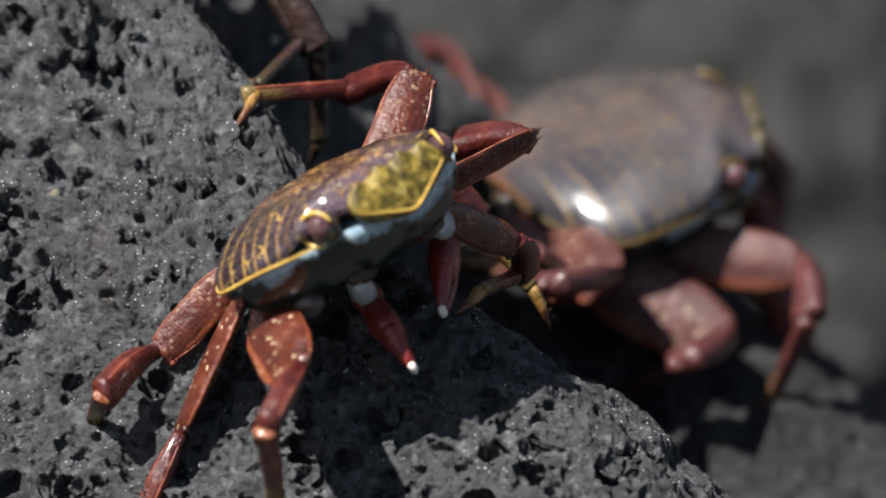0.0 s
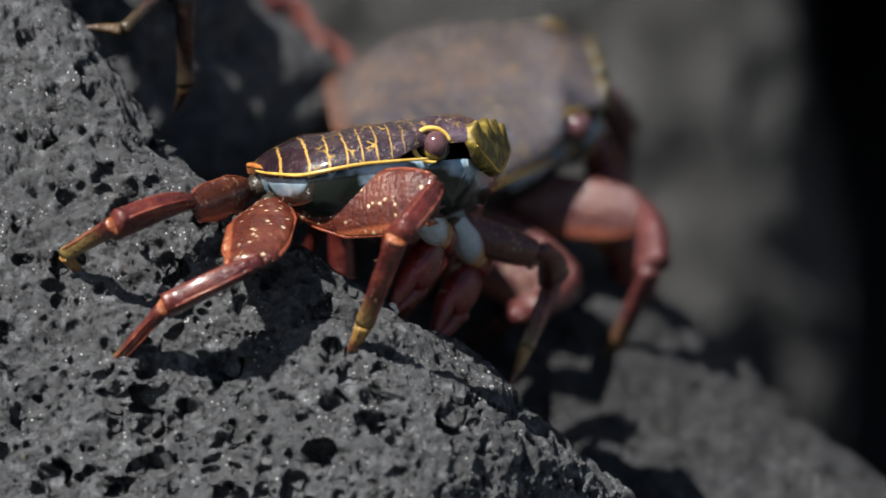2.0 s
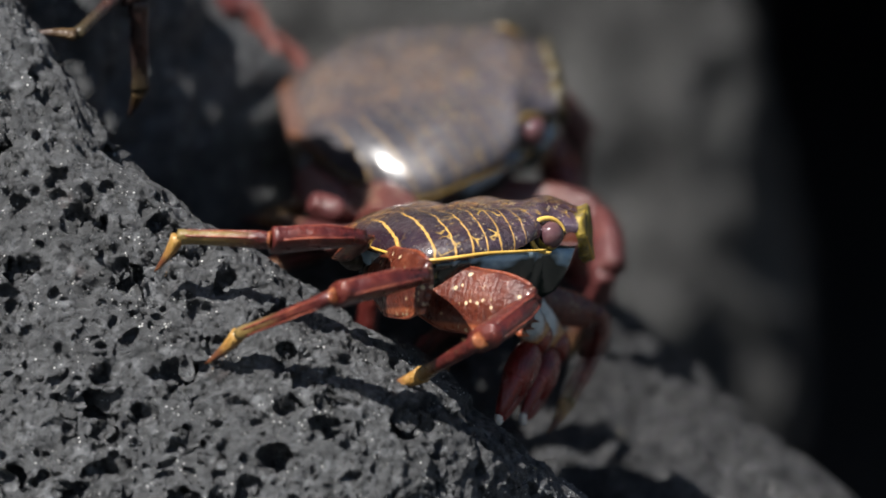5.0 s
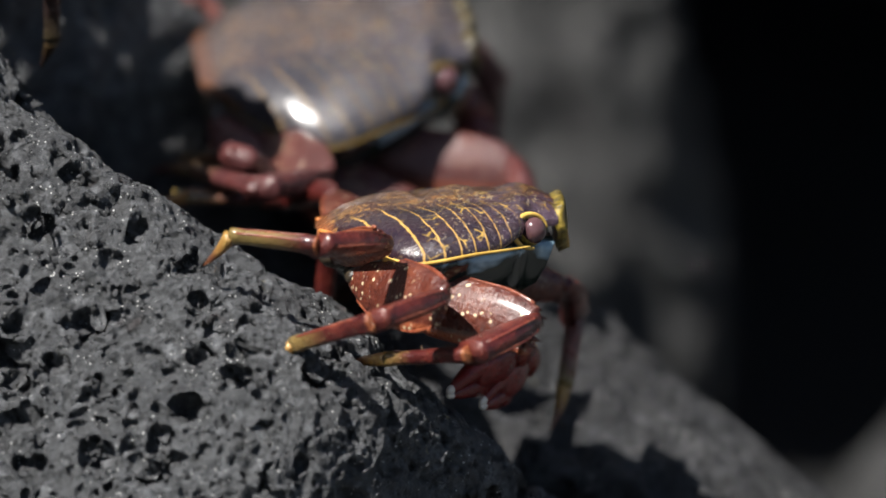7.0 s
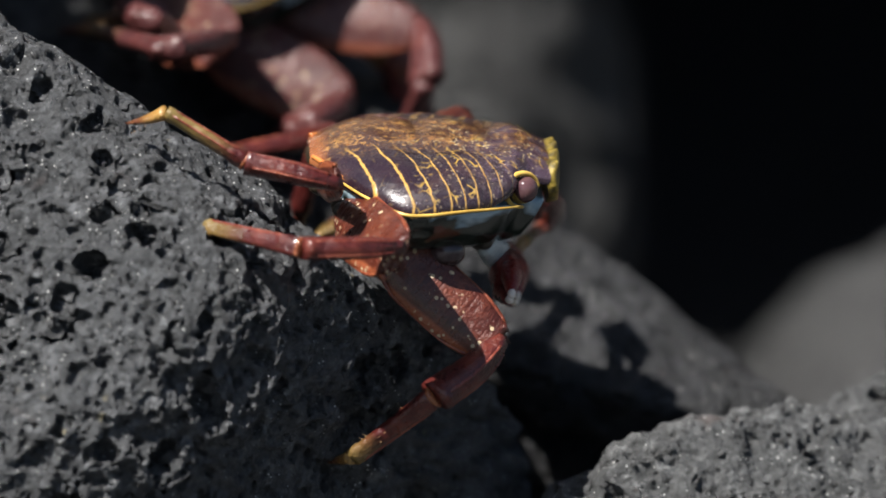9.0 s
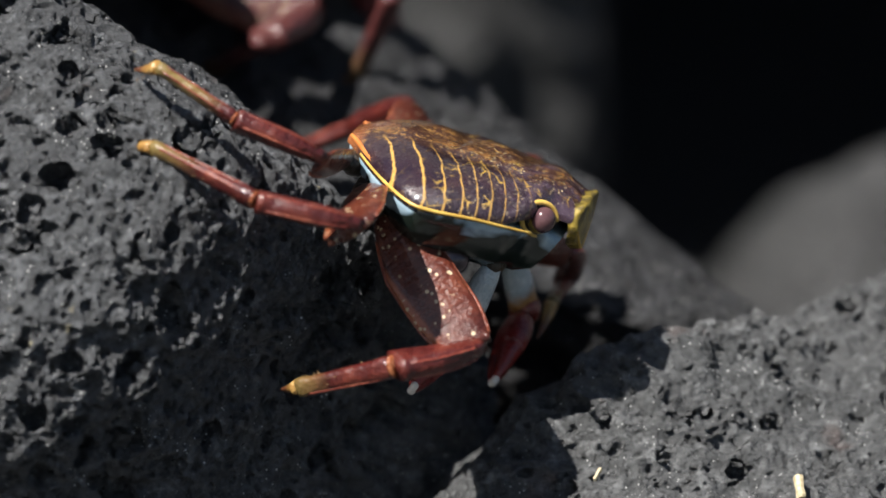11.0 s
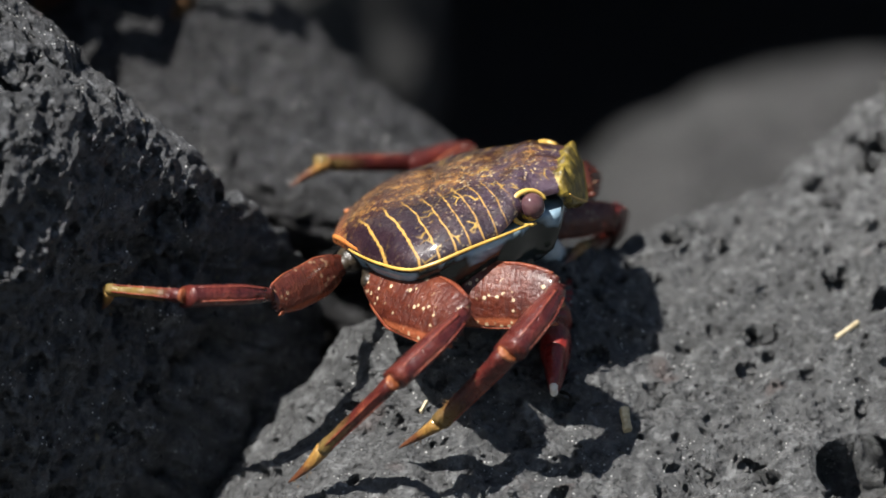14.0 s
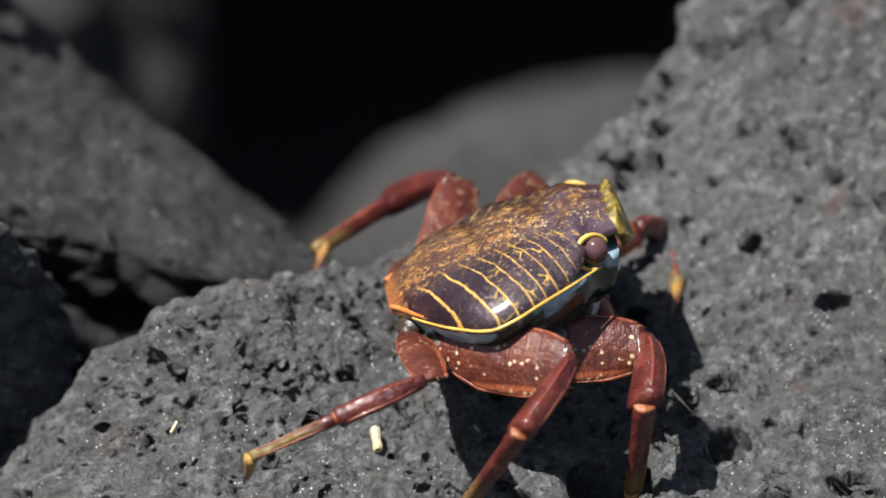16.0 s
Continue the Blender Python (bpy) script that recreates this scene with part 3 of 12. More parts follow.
def carapace_mesh(size):
    bm = bmesh.new()
    nx, ny = 64, 56
    grid = []
    for i in range(nx + 1):
        x = -0.50 + 0.95 * i / nx
        row = []
        for j in range(ny + 1):
            v = -1 + 2 * j / ny
            v = math.sin(v * math.pi / 2) * 0.55 + math.copysign(abs(v) ** 0.85, v) * 0.45
            y = v * along(HALF, x)
            lobes = 0.004 * math.cos(4 * math.pi * (v + 0.25)) * max(0.0, (x - 0.30) / 0.15)
            row.append(bm.verts.new((x * size, y * size, (along(EDGE_Z, x) + top_height(x, v) + lobes) * size)))
        grid.append(row)
    low = []
    for i in range(nx + 1):
        low.append((bm.verts.new(Vector(grid[i][0].co) + Vector((0, 0.006, -0.022)) * size), bm.verts.new(Vector(grid[i][-1].co) + Vector((0, -0.006, -0.022)) * size)))
    for i in range(nx):
        for j in range(ny):
            bm.faces.new((grid[i][j], grid[i + 1][j], grid[i + 1][j + 1], grid[i][j + 1]))
        bm.faces.new((low[i][0], low[i + 1][0], grid[i + 1][0], grid[i][0]))
        bm.faces.new((grid[i][-1], grid[i + 1][-1], low[i + 1][1], low[i][1]))
    bmesh.ops.smooth_vert(bm, verts=[v for r in grid[1:-1] for v in r[1:-1]], factor=0.4, use_axis_x=True, use_axis_y=True, use_axis_z=True)
    return bm


def rim_mesh(size, side, first, last, inset=1.0, rise=0.0, thick=0.0075):
    """A raised edge line along the side of the carapace."""
    bm = bmesh.new()
    xs = [first + (last - first) * i / 40 for i in range(41)]
    pts = [Vector((x, side * along(RIM_HALF, x) * inset, along(RIM_Z, x) - 0.006 + rise)) for x in xs]
    loops = []
    for i, p in enumerate(pts):
        way = (pts[min(i + 1, 40)] - pts[max(i - 1, 0)]).normalized()
        u = way.cross(Vector((0, 0, 1))).normalized()
        w = u.cross(way)
        r = thick * (0.5 + 0.5 * math.sin(math.pi * min(1, (i + 6) / 52)))
        loops.append([bm.verts.new((p + r * (math.cos(a) * u + math.sin(a) * w)) * size) for a in (2 * math.pi * q / 8 for q in range(8))])
    for a, b in zip(loops, loops[1:]):
        for q in range(8):
            bm.faces.new((a[q], a[(q + 1) % 8], b[(q + 1) % 8], b[q]))
    bm.faces.new(loops[0])
    bm.faces.new(loops[-1][::-1])
    return bm


def underside_mesh(size):
    bm = bmesh.new()
    outline = [(x, along(HALF, x)) for x in [-0.50 + 0.94 * i / 30 for i in range(31)]]
    ring = [(x, -y) for x, y in outline] + [(x, y) for x, y in outline[::-1]]
    loops = []
    for k, drop, cx in ((0.985, -0.012, 0), (0.955, -0.06, 0), (0.90, -0.13, 0.0), (0.80, -0.20, 0.01), (0.64, -0.25, 0.01), (0.35, -0.28, 0.0)):
        loops.append([bm.verts.new(((x * k + cx) * size, y * k * size, (along(RIM_Z, x) * (1 - abs(drop) * 2) + drop) * size)) for x, y in ring])
    n = len(ring)
    for a, b in zip(loops, loops[1:]):
        for i in range(n):
            bm.faces.new((a[i], a[(i + 1) % n], b[(i + 1) % n], b[i]))
    bm.faces.new(loops[-1])
    bm.faces.new(loops[0][::-1])
    return bm


def front_mesh(size):
    """The bent-down front: four bosses above a rounded, bulging apron."""
    bm = bmesh.new()
    nx, ny = 18, 48
    grid = []
    for i in range(nx + 1):
        f = i / nx
        row = []
        for j in range(ny + 1):
            v = -1 + 2 * j / ny
            wide = 0.236 * math.sqrt(max(0.02, 1 - (max(0.0, f - 0.25) / 0.80) ** 2.4))
            boss = 0.028 * (0.5 + 0.5 * math.cos(4 * math.pi * (v + 0.25))) * math.exp(-((f - 0.14) / 0.20) ** 2)
            brow = 0.020 + 0.050 * max(0.0, 1 - abs(v) ** 2.6) ** 0.62
            x = 0.444 + 0.056 * math.sin(min(1.0, f * 1.7) * math.pi / 2) * (1 - 0.30 * v * v) + 0.5 * boss
            z = brow - (0.130 + brow) * (max(0.0, f - 0.10) / 0.90) ** 1.25 * (1 - 0.16 * v * v) + boss
            row.append(bm.verts.new((x * size, v * wide * size, z * size)))
        grid.append(row)
    back = [[bm.verts.new(Vector(v.co) - Vector((0.035 * size, 0, 0.012 * size))) for v in r] for r in grid]
    for g, flip in ((grid, False), (back, True)):
        for i in range(nx):
            for j in range(ny):
                q = (g[i][j], g[i][j + 1], g[i + 1][j + 1], g[i + 1][j])
                bm.faces.new(q[::-1] if flip else q)
    for j in range(ny):
        bm.faces.new((grid[0][j], back[0][j], back[0][j + 1], grid[0][j + 1]))
        bm.faces.new((grid[-1][j + 1], back[-1][j + 1], back[-1][j], grid[-1][j]))
    for i in range(nx):
        bm.faces.new((grid[i][0], grid[i + 1][0], back[i + 1][0], back[i][0]))
        bm.faces.new((grid[i][-1], back[i][-1], back[i + 1][-1], grid[i + 1][-1]))
    return bm


def tube(bm, points, radius, sides=8):
    """A round bead along points; radius is one number or a function of the share of the way."""
    loops, last = [], len(points) - 1
    u = None
    for i, p in enumerate(points):
        way = (points[min(i + 1, last)] - points[max(i - 1, 0)]).normalized()
        u = way.orthogonal().normalized() if u is None else (u - way * u.dot(way)).normalized()
        w = way.cross(u)
        r = radius(i / last) if callable(radius) else radius
        loops.append([bm.verts.new(p + r * (math.cos(a) * u + math.sin(a) * w)) for a in (2 * math.pi * q / sides for q in range(sides))])
    for a, b in zip(loops, loops[1:]):
        for q in range(sides):
            bm.faces.new((a[q], a[(q + 1) % sides], b[(q + 1) % sides], b[q]))
    bm.faces.new(loops[0][::-1])
    bm.faces.new(loops[-1])


def front_rim_mesh(size):
    """The pale bead along the apron's lower edge."""
    bm = bmesh.new()
    pts = []
    for i in range(41):
        a = math.pi * (0.06 + 0.88 * i / 40)
        v = -math.cos(a)
        f = 0.35 + 0.62 * math.sin(a) ** 0.8
        wide = 0.236 * math.sqrt(max(0.02, 1 - (max(0.0, f - 0.25) / 0.80) ** 2.4))
        x = 0.444 + 0.056 * math.sin(min(1.0, f * 1.7) * math.pi / 2) * (1 - 0.30 * v * v)
        brow = 0.020 + 0.050 * max(0.0, 1 - abs(v) ** 2.6) ** 0.62
        pts.append(Vector((x + 0.001, v * wide, brow - (0.130 + brow) * (max(0.0, f - 0.10) / 0.90) ** 1.25 * (1 - 0.16 * v * v))) * size)
    tube(bm, pts, lambda f: size * (0.003 + 0.004 * math.sin(math.pi * f)))
    return bm


def merus_mesh(l, half):
    """A broad flat plate: narrow at the hip, oval, with a raised rim along both edges and a cut-off far end."""
    bm = bmesh.new()
    secs = []
    for i in range(25):
        f = i / 24
        w = half * min(1.0, 0.46 + 0.62 * min(1, f / 0.42) ** 0.75) * (1 - 0.30 * max(0, (f - 0.70) / 0.30) ** 1.8)
        secs.append((f * l, 0, -half * 0.30 * f, w * 0.94, w * (0.84 + 0.20 * math.sin(math.pi * f)), half * (0.20 + 0.10 * math.sin(math.pi * f))))
    loft(bm, secs, 26, 1.75)
    return bm


def merus_rim_mesh(l, half, up):
    """The bead along one edge of the upper leg."""
    bm = bmesh.new()
    pts = []
    for i in range(25):
        f = 0.10 + 0.86 * i / 24
        w = half * min(1.0, 0.46 + 0.62 * min(1, f / 0.42) ** 0.75) * (1 - 0.30 * max(0, (f - 0.70) / 0.30) ** 1.8)
        rise = w * 0.93 if up else -w * (0.83 + 0.20 * math.sin(math.pi * f))
        pts.append(Vector((f * l, 0, -half * 0.30 * f + rise)))
    tube(bm, pts, lambda f: half * (0.05 + 0.02 * math.sin(9 * f)), 6)
    return bm


def teeth(l, half):
    """Saw teeth round the far end of the upper leg and along its lower edge."""
    out = []
    for i in range(7):
        z = half * (0.30 - 0.215 * i)
        long = 1.035 + 0.022 * ((i * 5) % 3) - 0.012 * abs(i - 3) * 0.5
        out.append(((l * 0.955, 0, z), (l * long, half * 0.04, z * 1.06 - half * 0.02), half * 0.17))
    for i in range(6):
        f = 0.62 + 0.06 * i
        out.append(((l * f, 0, -half * (0.70 + 0.3 * f)), (l * (f + 0.03), 0, -half * (0.90 + 0.3 * f)), half * 0.07))
    return out


def carpus_mesh(l, half):
    """Middle leg: a pinched knee, a broad boxy shaft and a lip where the lower leg starts."""
    bm = bmesh.new()
    secs = []
    for i in range(19):
        f = i / 18
        w = half * (0.46 + 0.60 * min(1, f / 0.80) ** 0.7 + 0.10 * math.exp(-((f - 0.96) / 0.04) ** 2))
        secs.append((f * l, 0, half * 0.30 * math.sin(math.pi * min(1, f * 1.15)), w, w * 0.88, half * (0.40 + 0.26 * min(1, f / 0.4))))
    loft(bm, secs, 16, 3.2)
    return bm


def propodus_mesh(l, half):
    """Lower leg: a narrow shaft with a collar at both ends."""
    bm = bmesh.new()
    secs = []
    for i in range(17):
        f = i / 16
        w = half * (0.84 - 0.20 * f - 0.10 * math.exp(-(f / 0.05) ** 2) + 0.12 * math.exp(-((f - 0.10) / 0.05) ** 2) + 0.16 * math.exp(-((f - 0.96) / 0.05) ** 2))
        secs.append((f * l, 0, 0, w, w * 0.95, w * 0.70))
    loft(bm, secs, 14, 3.0)
    return bm


def collar_mesh(half, at):
    """The pale ring of skin at a joint."""
    bm = bmesh.new()
    loft(bm, [(at + half * k, 0, 0, half * w, half * w * 0.95, half * w * 0.74) for k, w in ((-0.22, 0.70), (-0.10, 0.90), (0.05, 0.90), (0.20, 0.72))], 12, 2.6)
    return bm


def keel_mesh(l, half, side, middle):
    """A raised line along one edge of the upper face of the middle or the lower leg."""
    bm = bmesh.new()
    secs = []
    for i in range(13):
        f = 0.12 + 0.80 * i / 12
        if middle:
            y = 0.62 * (0.40 + 0.26 * min(1, f / 0.4))
            z = 0.30 * math.sin(math.pi * min(1, f * 1.15)) + 0.84 * (0.46 + 0.60 * min(1, f / 0.80) ** 0.7)
        else:
            y, z = 0.46 * (0.84 - 0.20 * f), 0.86 * (0.84 - 0.20 * f)
        secs.append((f * l, side * y * half, z * half, half * 0.13, half * 0.16, half * 0.09))
    loft(bm, secs, 6, 2.0)
    return bm


def dactyl_mesh(l, half):
    bm = bmesh.new()
    secs = []
    for i in range(9):
        f = i / 8
        w = half * (0.85 * (1 - f) ** 0.75 + 0.06)
        secs.append((f * l, 0, -half * 0.9 * f * f, w, w, w * 0.85))
    loft(bm, secs, 9, 2.2)
    return bm


def bristles(l, half, count, rng):
    bm = bmesh.new()
    for i in range(count):
        f = 0.1 + 0.85 * i / count
        a = rng.uniform(-1.4, 1.4) + (0 if i % 2 else math.pi)
        d = Vector((0.5, math.sin(a), math.cos(a))).normalized()
        base = Vector((f * l, d.y * half * 0.45, d.z * half * 0.55))
        spike(bm, base, base + d * half * rng.uniform(0.35, 0.6), half * 0.055, 4)
    return bm


def palm_mesh(l):
    bm = bmesh.new()
    h = l * 0.19
    secs = [(0.10, 0.40), (0.14, 0.72), (0.22, 0.98), (0.34, 1.10), (0.46, 1.08), (0.56, 0.96), (0.62, 0.80), (0.66, 0.5)]
    loft(bm, [(f * l, 0, 0.02 * l, h * w, h * w * 0.95, h * w * 0.72) for f, w in secs], 18, 2.3)
    return bm


def wrist_mesh(l):
    """The knuckle between the arm and the claw."""
    bm = bmesh.new()
    h = l * 0.165
    secs = [(-0.13, 0.45), (-0.09, 0.85), (-0.02, 1.05), (0.06, 1.10), (0.12, 0.95), (0.155, 0.55)]
    loft(bm, [(f * l, 0, 0.01 * l, h * w, h * w * 0.9, h * w * 0.82) for f, w in secs], 14, 2.2)
    return bm


def finger_mesh(l, up):
    bm = bmesh.new()
    h = l * 0.20
    s = 1 if up else -1
    secs = []
    for i in range(12):
        f = i / 11
        w = h * (0.50 * (1 - f) ** 0.55 + 0.09)
        secs.append((l * (0.54 + 0.42 * f), 0, s * (h * 0.50 - h * 0.36 * f ** 1.6), w, w, w * 0.95))
    loft(bm, secs, 12, 2.2)
    return bm


def fingertip_mesh(l, up):
    bm = bmesh.new()
    h = l * 0.20
    s = 1 if up else -1
    loft(bm, [(l * (0.90 + 0.10 * f), 0, s * (h * 0.20 - h * 0.10 * f), h * w, h * w, h * w * 0.95) for f, w in ((0, 0.17), (0.35, 0.215), (0.7, 0.20), (1, 0.09))], 9, 2.0)
    return bm


HIP = {"5": (-0.46, 0.24, -0.11), "4": (-0.36, 0.32, -0.18), "3": (-0.27, 0.35, -0.22), "2": (0.07, 0.34, -0.25), "C": (0.22, 0.22, -0.27)}
BROAD = {"5": (36, 29, 20), "4": (62, 31, 21), "3": (60, 34, 24), "2": (46, 29, 21)}


def build_crab(size, dull, missing, label, dull_legs=None, detail=False, wide=1.0):
    """A crab in parts. Returns it and its limb pieces by leg and joint."""
    rng = random.Random(3)
    pal = palette(size, dull, dull_legs)
    unit = size / 450.0
    crab = tagged(new("crab"), label, "crab")
    crab.empty_display_size = 0.01
    part("carapace", carapace_mesh(size), pal["carapace"], crab, "purple-brown carapace with yellow lines")
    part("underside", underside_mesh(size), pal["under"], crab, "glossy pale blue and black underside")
    apron = part("front_apron", front_mesh(size), pal["front"], crab, "olive-yellow lobed front")
    part("front_rim", front_rim_mesh(size), pal["yellow"], apron, "thin yellow lower edge")
    for side in (-1, 1):
        part("rim", rim_mesh(size, side, -0.42, 0.33), pal["yellow"], crab, "raised yellow edge line")
        part("rear_rim", rim_mesh(size, side, -0.49, -0.14, 0.93, 0.018, 0.014), pal["orange"], crab, "orange rear edge band")
        bm = bmesh.new()
        blob(bm, Vector((0.348, side * 0.328, -0.010)) * size, [0.050 * size, 0.049 * size, 0.054 * size])
        eye = part("eye", bm, pal["eye"], crab, "glossy maroon eye")
        bm = bmesh.new()
        blob(bm, Vector((0.334, side * 0.312, -0.032)) * size, [0.050 * size, 0.047 * size, 0.042 * size], cuts=3)
        part("eyestalk", bm, pal["front"], eye)
        bm = bmesh.new()
        blob(bm, Vector((0.310, side * 0.285, -0.022)) * size, [0.078 * size, 0.062 * size, 0.064 * size], cuts=3)
        part("orbit", bm, pal["joint"], crab, "dark hollow of the eye")
        bm = bmesh.new()
        out = Vector((0.42, side * 0.90, 0.10)).normalized()
        fore = Vector((0.90, -side * 0.42, 0.0)).normalized()
        top = out.cross(fore) * -side
        ring = []
        for i in range(33):
            a = math.pi * (0.05 + 1.50 * i / 32)
            ring.append((Vector((0.334, side * 0.338, -0.012)) + fore * 0.074 * math.cos(a) + top * 0.068 * math.sin(a)) * size)
        tube(bm, ring, lambda f: size * (0.0055 + 0.0065 * math.sin(math.pi * f)), 8)
        part("eye_socket", bm, pal["yellow"], crab, "yellow rim round the eye")
        bm = bmesh.new()
        blob(bm, Vector((0.350, side * 0.075, -0.165)) * size, [0.032 * size, 0.070 * size, 0.075 * size], pose(0, 0, 0, side * -8, 12, 0))
        part("mouthpart", bm, pal["under"], crab)
        for leg in "5432C":
            key = ("R" if side < 0 else "L") + leg
            hip = Vector(HIP[leg]) * size
            hip.y *= side
            bm = bmesh.new()
            way = Vector((hip.x * 0.9, hip.y * 0.55, hip.z * 0.95))
            mid = (hip + way) / 2
            blob(bm, mid, [0.062 * size, 0.085 * size, 0.058 * size], None, 2)
            blob(bm, hip, [0.040 * size, 0.040 * size, 0.036 * size], None, 2)
            part("coxa", bm, pal["joint"], crab, "dark hip joint")
            if key in missing:
                bm = bmesh.new()
                blob(bm, hip + Vector((0.0, side * 0.03, -0.035)) * size, [0.072 * size, 0.062 * size, 0.062 * size])
                part("leg_stump", bm, pal["stump"], crab, "round dark stump of a lost leg")
    limbs = {}
    for side in "RL":
        for leg in "5432C":
            key = side + leg
            if key in missing:
                continue
            span = [v * unit for v in SPAN[leg]]
            if leg == "C":
                bm = bmesh.new()
                h = 0.064 * size
                loft(bm, [(f * span[0], 0, 0, h * w, h * w, h * w * 0.8) for f, w in ((0, 0.55), (0.2, 0.8), (0.5, 0.95), (0.72, 1.0), (0.80, 0.95), (0.9, 1.0), (1.0, 0.85), (1.06, 0.5))], 14, 2.3)
                limbs[key, 0] = part("claw_arm", bm, pal["arm"], crab, "white and orange arm of the claw")
                palm = part("claw", palm_mesh(span[1]), pal["claw"], crab, "dark red claw")
                limbs[key, 1] = palm
                part("claw_wrist", wrist_mesh(span[1]), pal["wrist"], palm, "knobbly red and orange wrist")
                for up in (True, False):
                    part("claw_finger", finger_mesh(span[1], up), pal["claw"], palm)
                    part("claw_tip", fingertip_mesh(span[1], up), pal["claw_tip"], palm, "white spoon-shaped tip")
                continue
            broad = [v * unit for v in BROAD[leg]]
            broad[0] *= wide * (0.72 if detail and side == "L" else 1.0)
            shell = pal["merus" + key]
            limbs[key, 0] = part("merus", merus_mesh(span[0], broad[0]), shell, crab, "broad flat red-brown upper leg")
            limbs[key, 1] = part("carpus", carpus_mesh(span[1], broad[1]), pal["carpus"], crab, "dark red keeled middle leg")
            limbs[key, 2] = part("propodus", propodus_mesh(span[2], broad[2]), pal["propodus" + leg], crab, "dark red to yellow lower leg")
            limbs[key, 3] = part("dactyl", dactyl_mesh(span[3], broad[2] * 0.75), pal["dactyl"], crab, "yellow pointed leg tip")
            if detail:
                for base, tip, r in teeth(span[0], broad[0]):
                    bm = bmesh.new()
                    spike(bm, base, tip, r)
                    part("tooth", bm, shell, limbs[key, 0])
                for up in (True, False):
                    part("merus_rim", merus_rim_mesh(span[0], broad[0], up), pal["edge"], limbs[key, 0], "orange-red edge bead")
                part("joint_collar", collar_mesh(broad[2], 0.02 * span[2]), pal["collar"], limbs[key, 2], "pale orange joint ring")
                for j in (1, 2):
                    for s in (-1, 1):
                        part("keel", keel_mesh(span[j], broad[j], s, j == 1), pal["keel"], limbs[key, j], "paler raised line")
                for j, count in ((2, 26), (3, 18)):
                    tagged(part("bristle", bristles(span[j], broad[2] * (1 if j == 2 else 0.7), count, rng), pal["bristle"], limbs[key, j]), kind="stuff")
    return crab, limbs


def stand(limbs, size, ways, face=None):
    """Set the limbs of a resting crab: for each leg the way of every joint's piece in the crab's space."""
    for key, ds in ways.items():
        hip = Vector(HIP[key[1]]) * size
        if key[0] == "R":
            hip.y = -hip.y
        spans = [v * size / 450.0 for v in SPAN[key[1]]]
        ds = [Vector(d).normalized() for d in ds]
        at = [hip]
        for d, l in zip(ds, spans):
            at.append(at[-1] + d * l)
        fall = (at[-1] - at[1]).normalized()
        for j, d in enumerate(ds):
            up = Vector((0.3, 0, 1)) if key[1] == "C" else -fall + Vector((0, 0, 0.35)) + (ds[0] * 0.9 if j else Vector())
            if face and j == 0 and key[0] == "R" and key[1] != "C":
                up = face.cross(d)
                up = up if up.z > 0 else -up
            w = (up - d * up.dot(d)).normalized()
            y = w.cross(d)
            m = Matrix((d, y, w)).transposed().to_4x4()
            m.translation = at[j]
            limbs[key, j].matrix_basis = m


crab, limbs = build_crab(0.06, None, ("R2",), "small red and yellow-lined crab climbing over lava", detail=True)
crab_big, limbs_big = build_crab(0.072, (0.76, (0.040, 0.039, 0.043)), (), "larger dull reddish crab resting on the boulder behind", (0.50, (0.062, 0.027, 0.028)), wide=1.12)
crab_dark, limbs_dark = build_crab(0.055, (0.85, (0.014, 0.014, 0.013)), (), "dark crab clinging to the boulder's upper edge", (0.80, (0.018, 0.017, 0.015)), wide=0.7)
crab_big.matrix_world = VIEW @ pose(-0.0578, 0.1550, 0.0689, 30, -6, 6)
stand(limbs_big, 0.072, {
    "R2": [(0.96, -0.28, -0.04), (-0.05, -0.97, -0.25), (-0.38, 0.14, -0.92), (-0.66, 0.36, -0.66)],
    "R3": [(0.81, -0.49, -0.32), (-0.56, -0.81, 0.2), (-0.33, 0.72, -0.61), (-0.31, 0.76, -0.57)],
    "R4": [(0.34, -0.91, 0.24), (-0.61, -0.71, 0.36), (-0.4, 0.87, -0.29), (-0.44, 0.82, -0.36)],
    "R5": [(0.3, -0.95, -0.07), (-0.36, -0.63, 0.69), (-0.36, 0.81, -0.47), (-0.37, 0.71, -0.6)],
    "L5": [(-0.15, 0.93, 0.34), (-0.38, 0.78, -0.5), (-0.47, 0.7, -0.54), (-0.31, 0.65, -0.69)],
    "RC": [(0.7, -0.4, -0.6), (0.2, 0.2, -0.9)], "LC": [(0.7, 0.4, -0.6), (0.2, -0.2, -0.9)],
    "L4": [(-0.2, 0.9, -0.1), (-0.5, 0.5, -0.6), (-0.5, 0.2, -0.8), (-0.2, 0.1, -1)],
    "L3": [(0.4, 0.8, -0.1), (0.2, 0.4, -0.8), (0, 0.2, -0.9), (0, 0.1, -1)],
    "L2": [(0.75, 0.5, -0.2), (0.5, 0.2, -0.8), (-0.1, 0.1, -0.9), (-0.2, 0, -1)]}, Vector((0, -0.80, 0.60)))
DARK_REST = VIEW @ pose(-0.1487, 0.0600, 0.1329, -4, 5, -10)
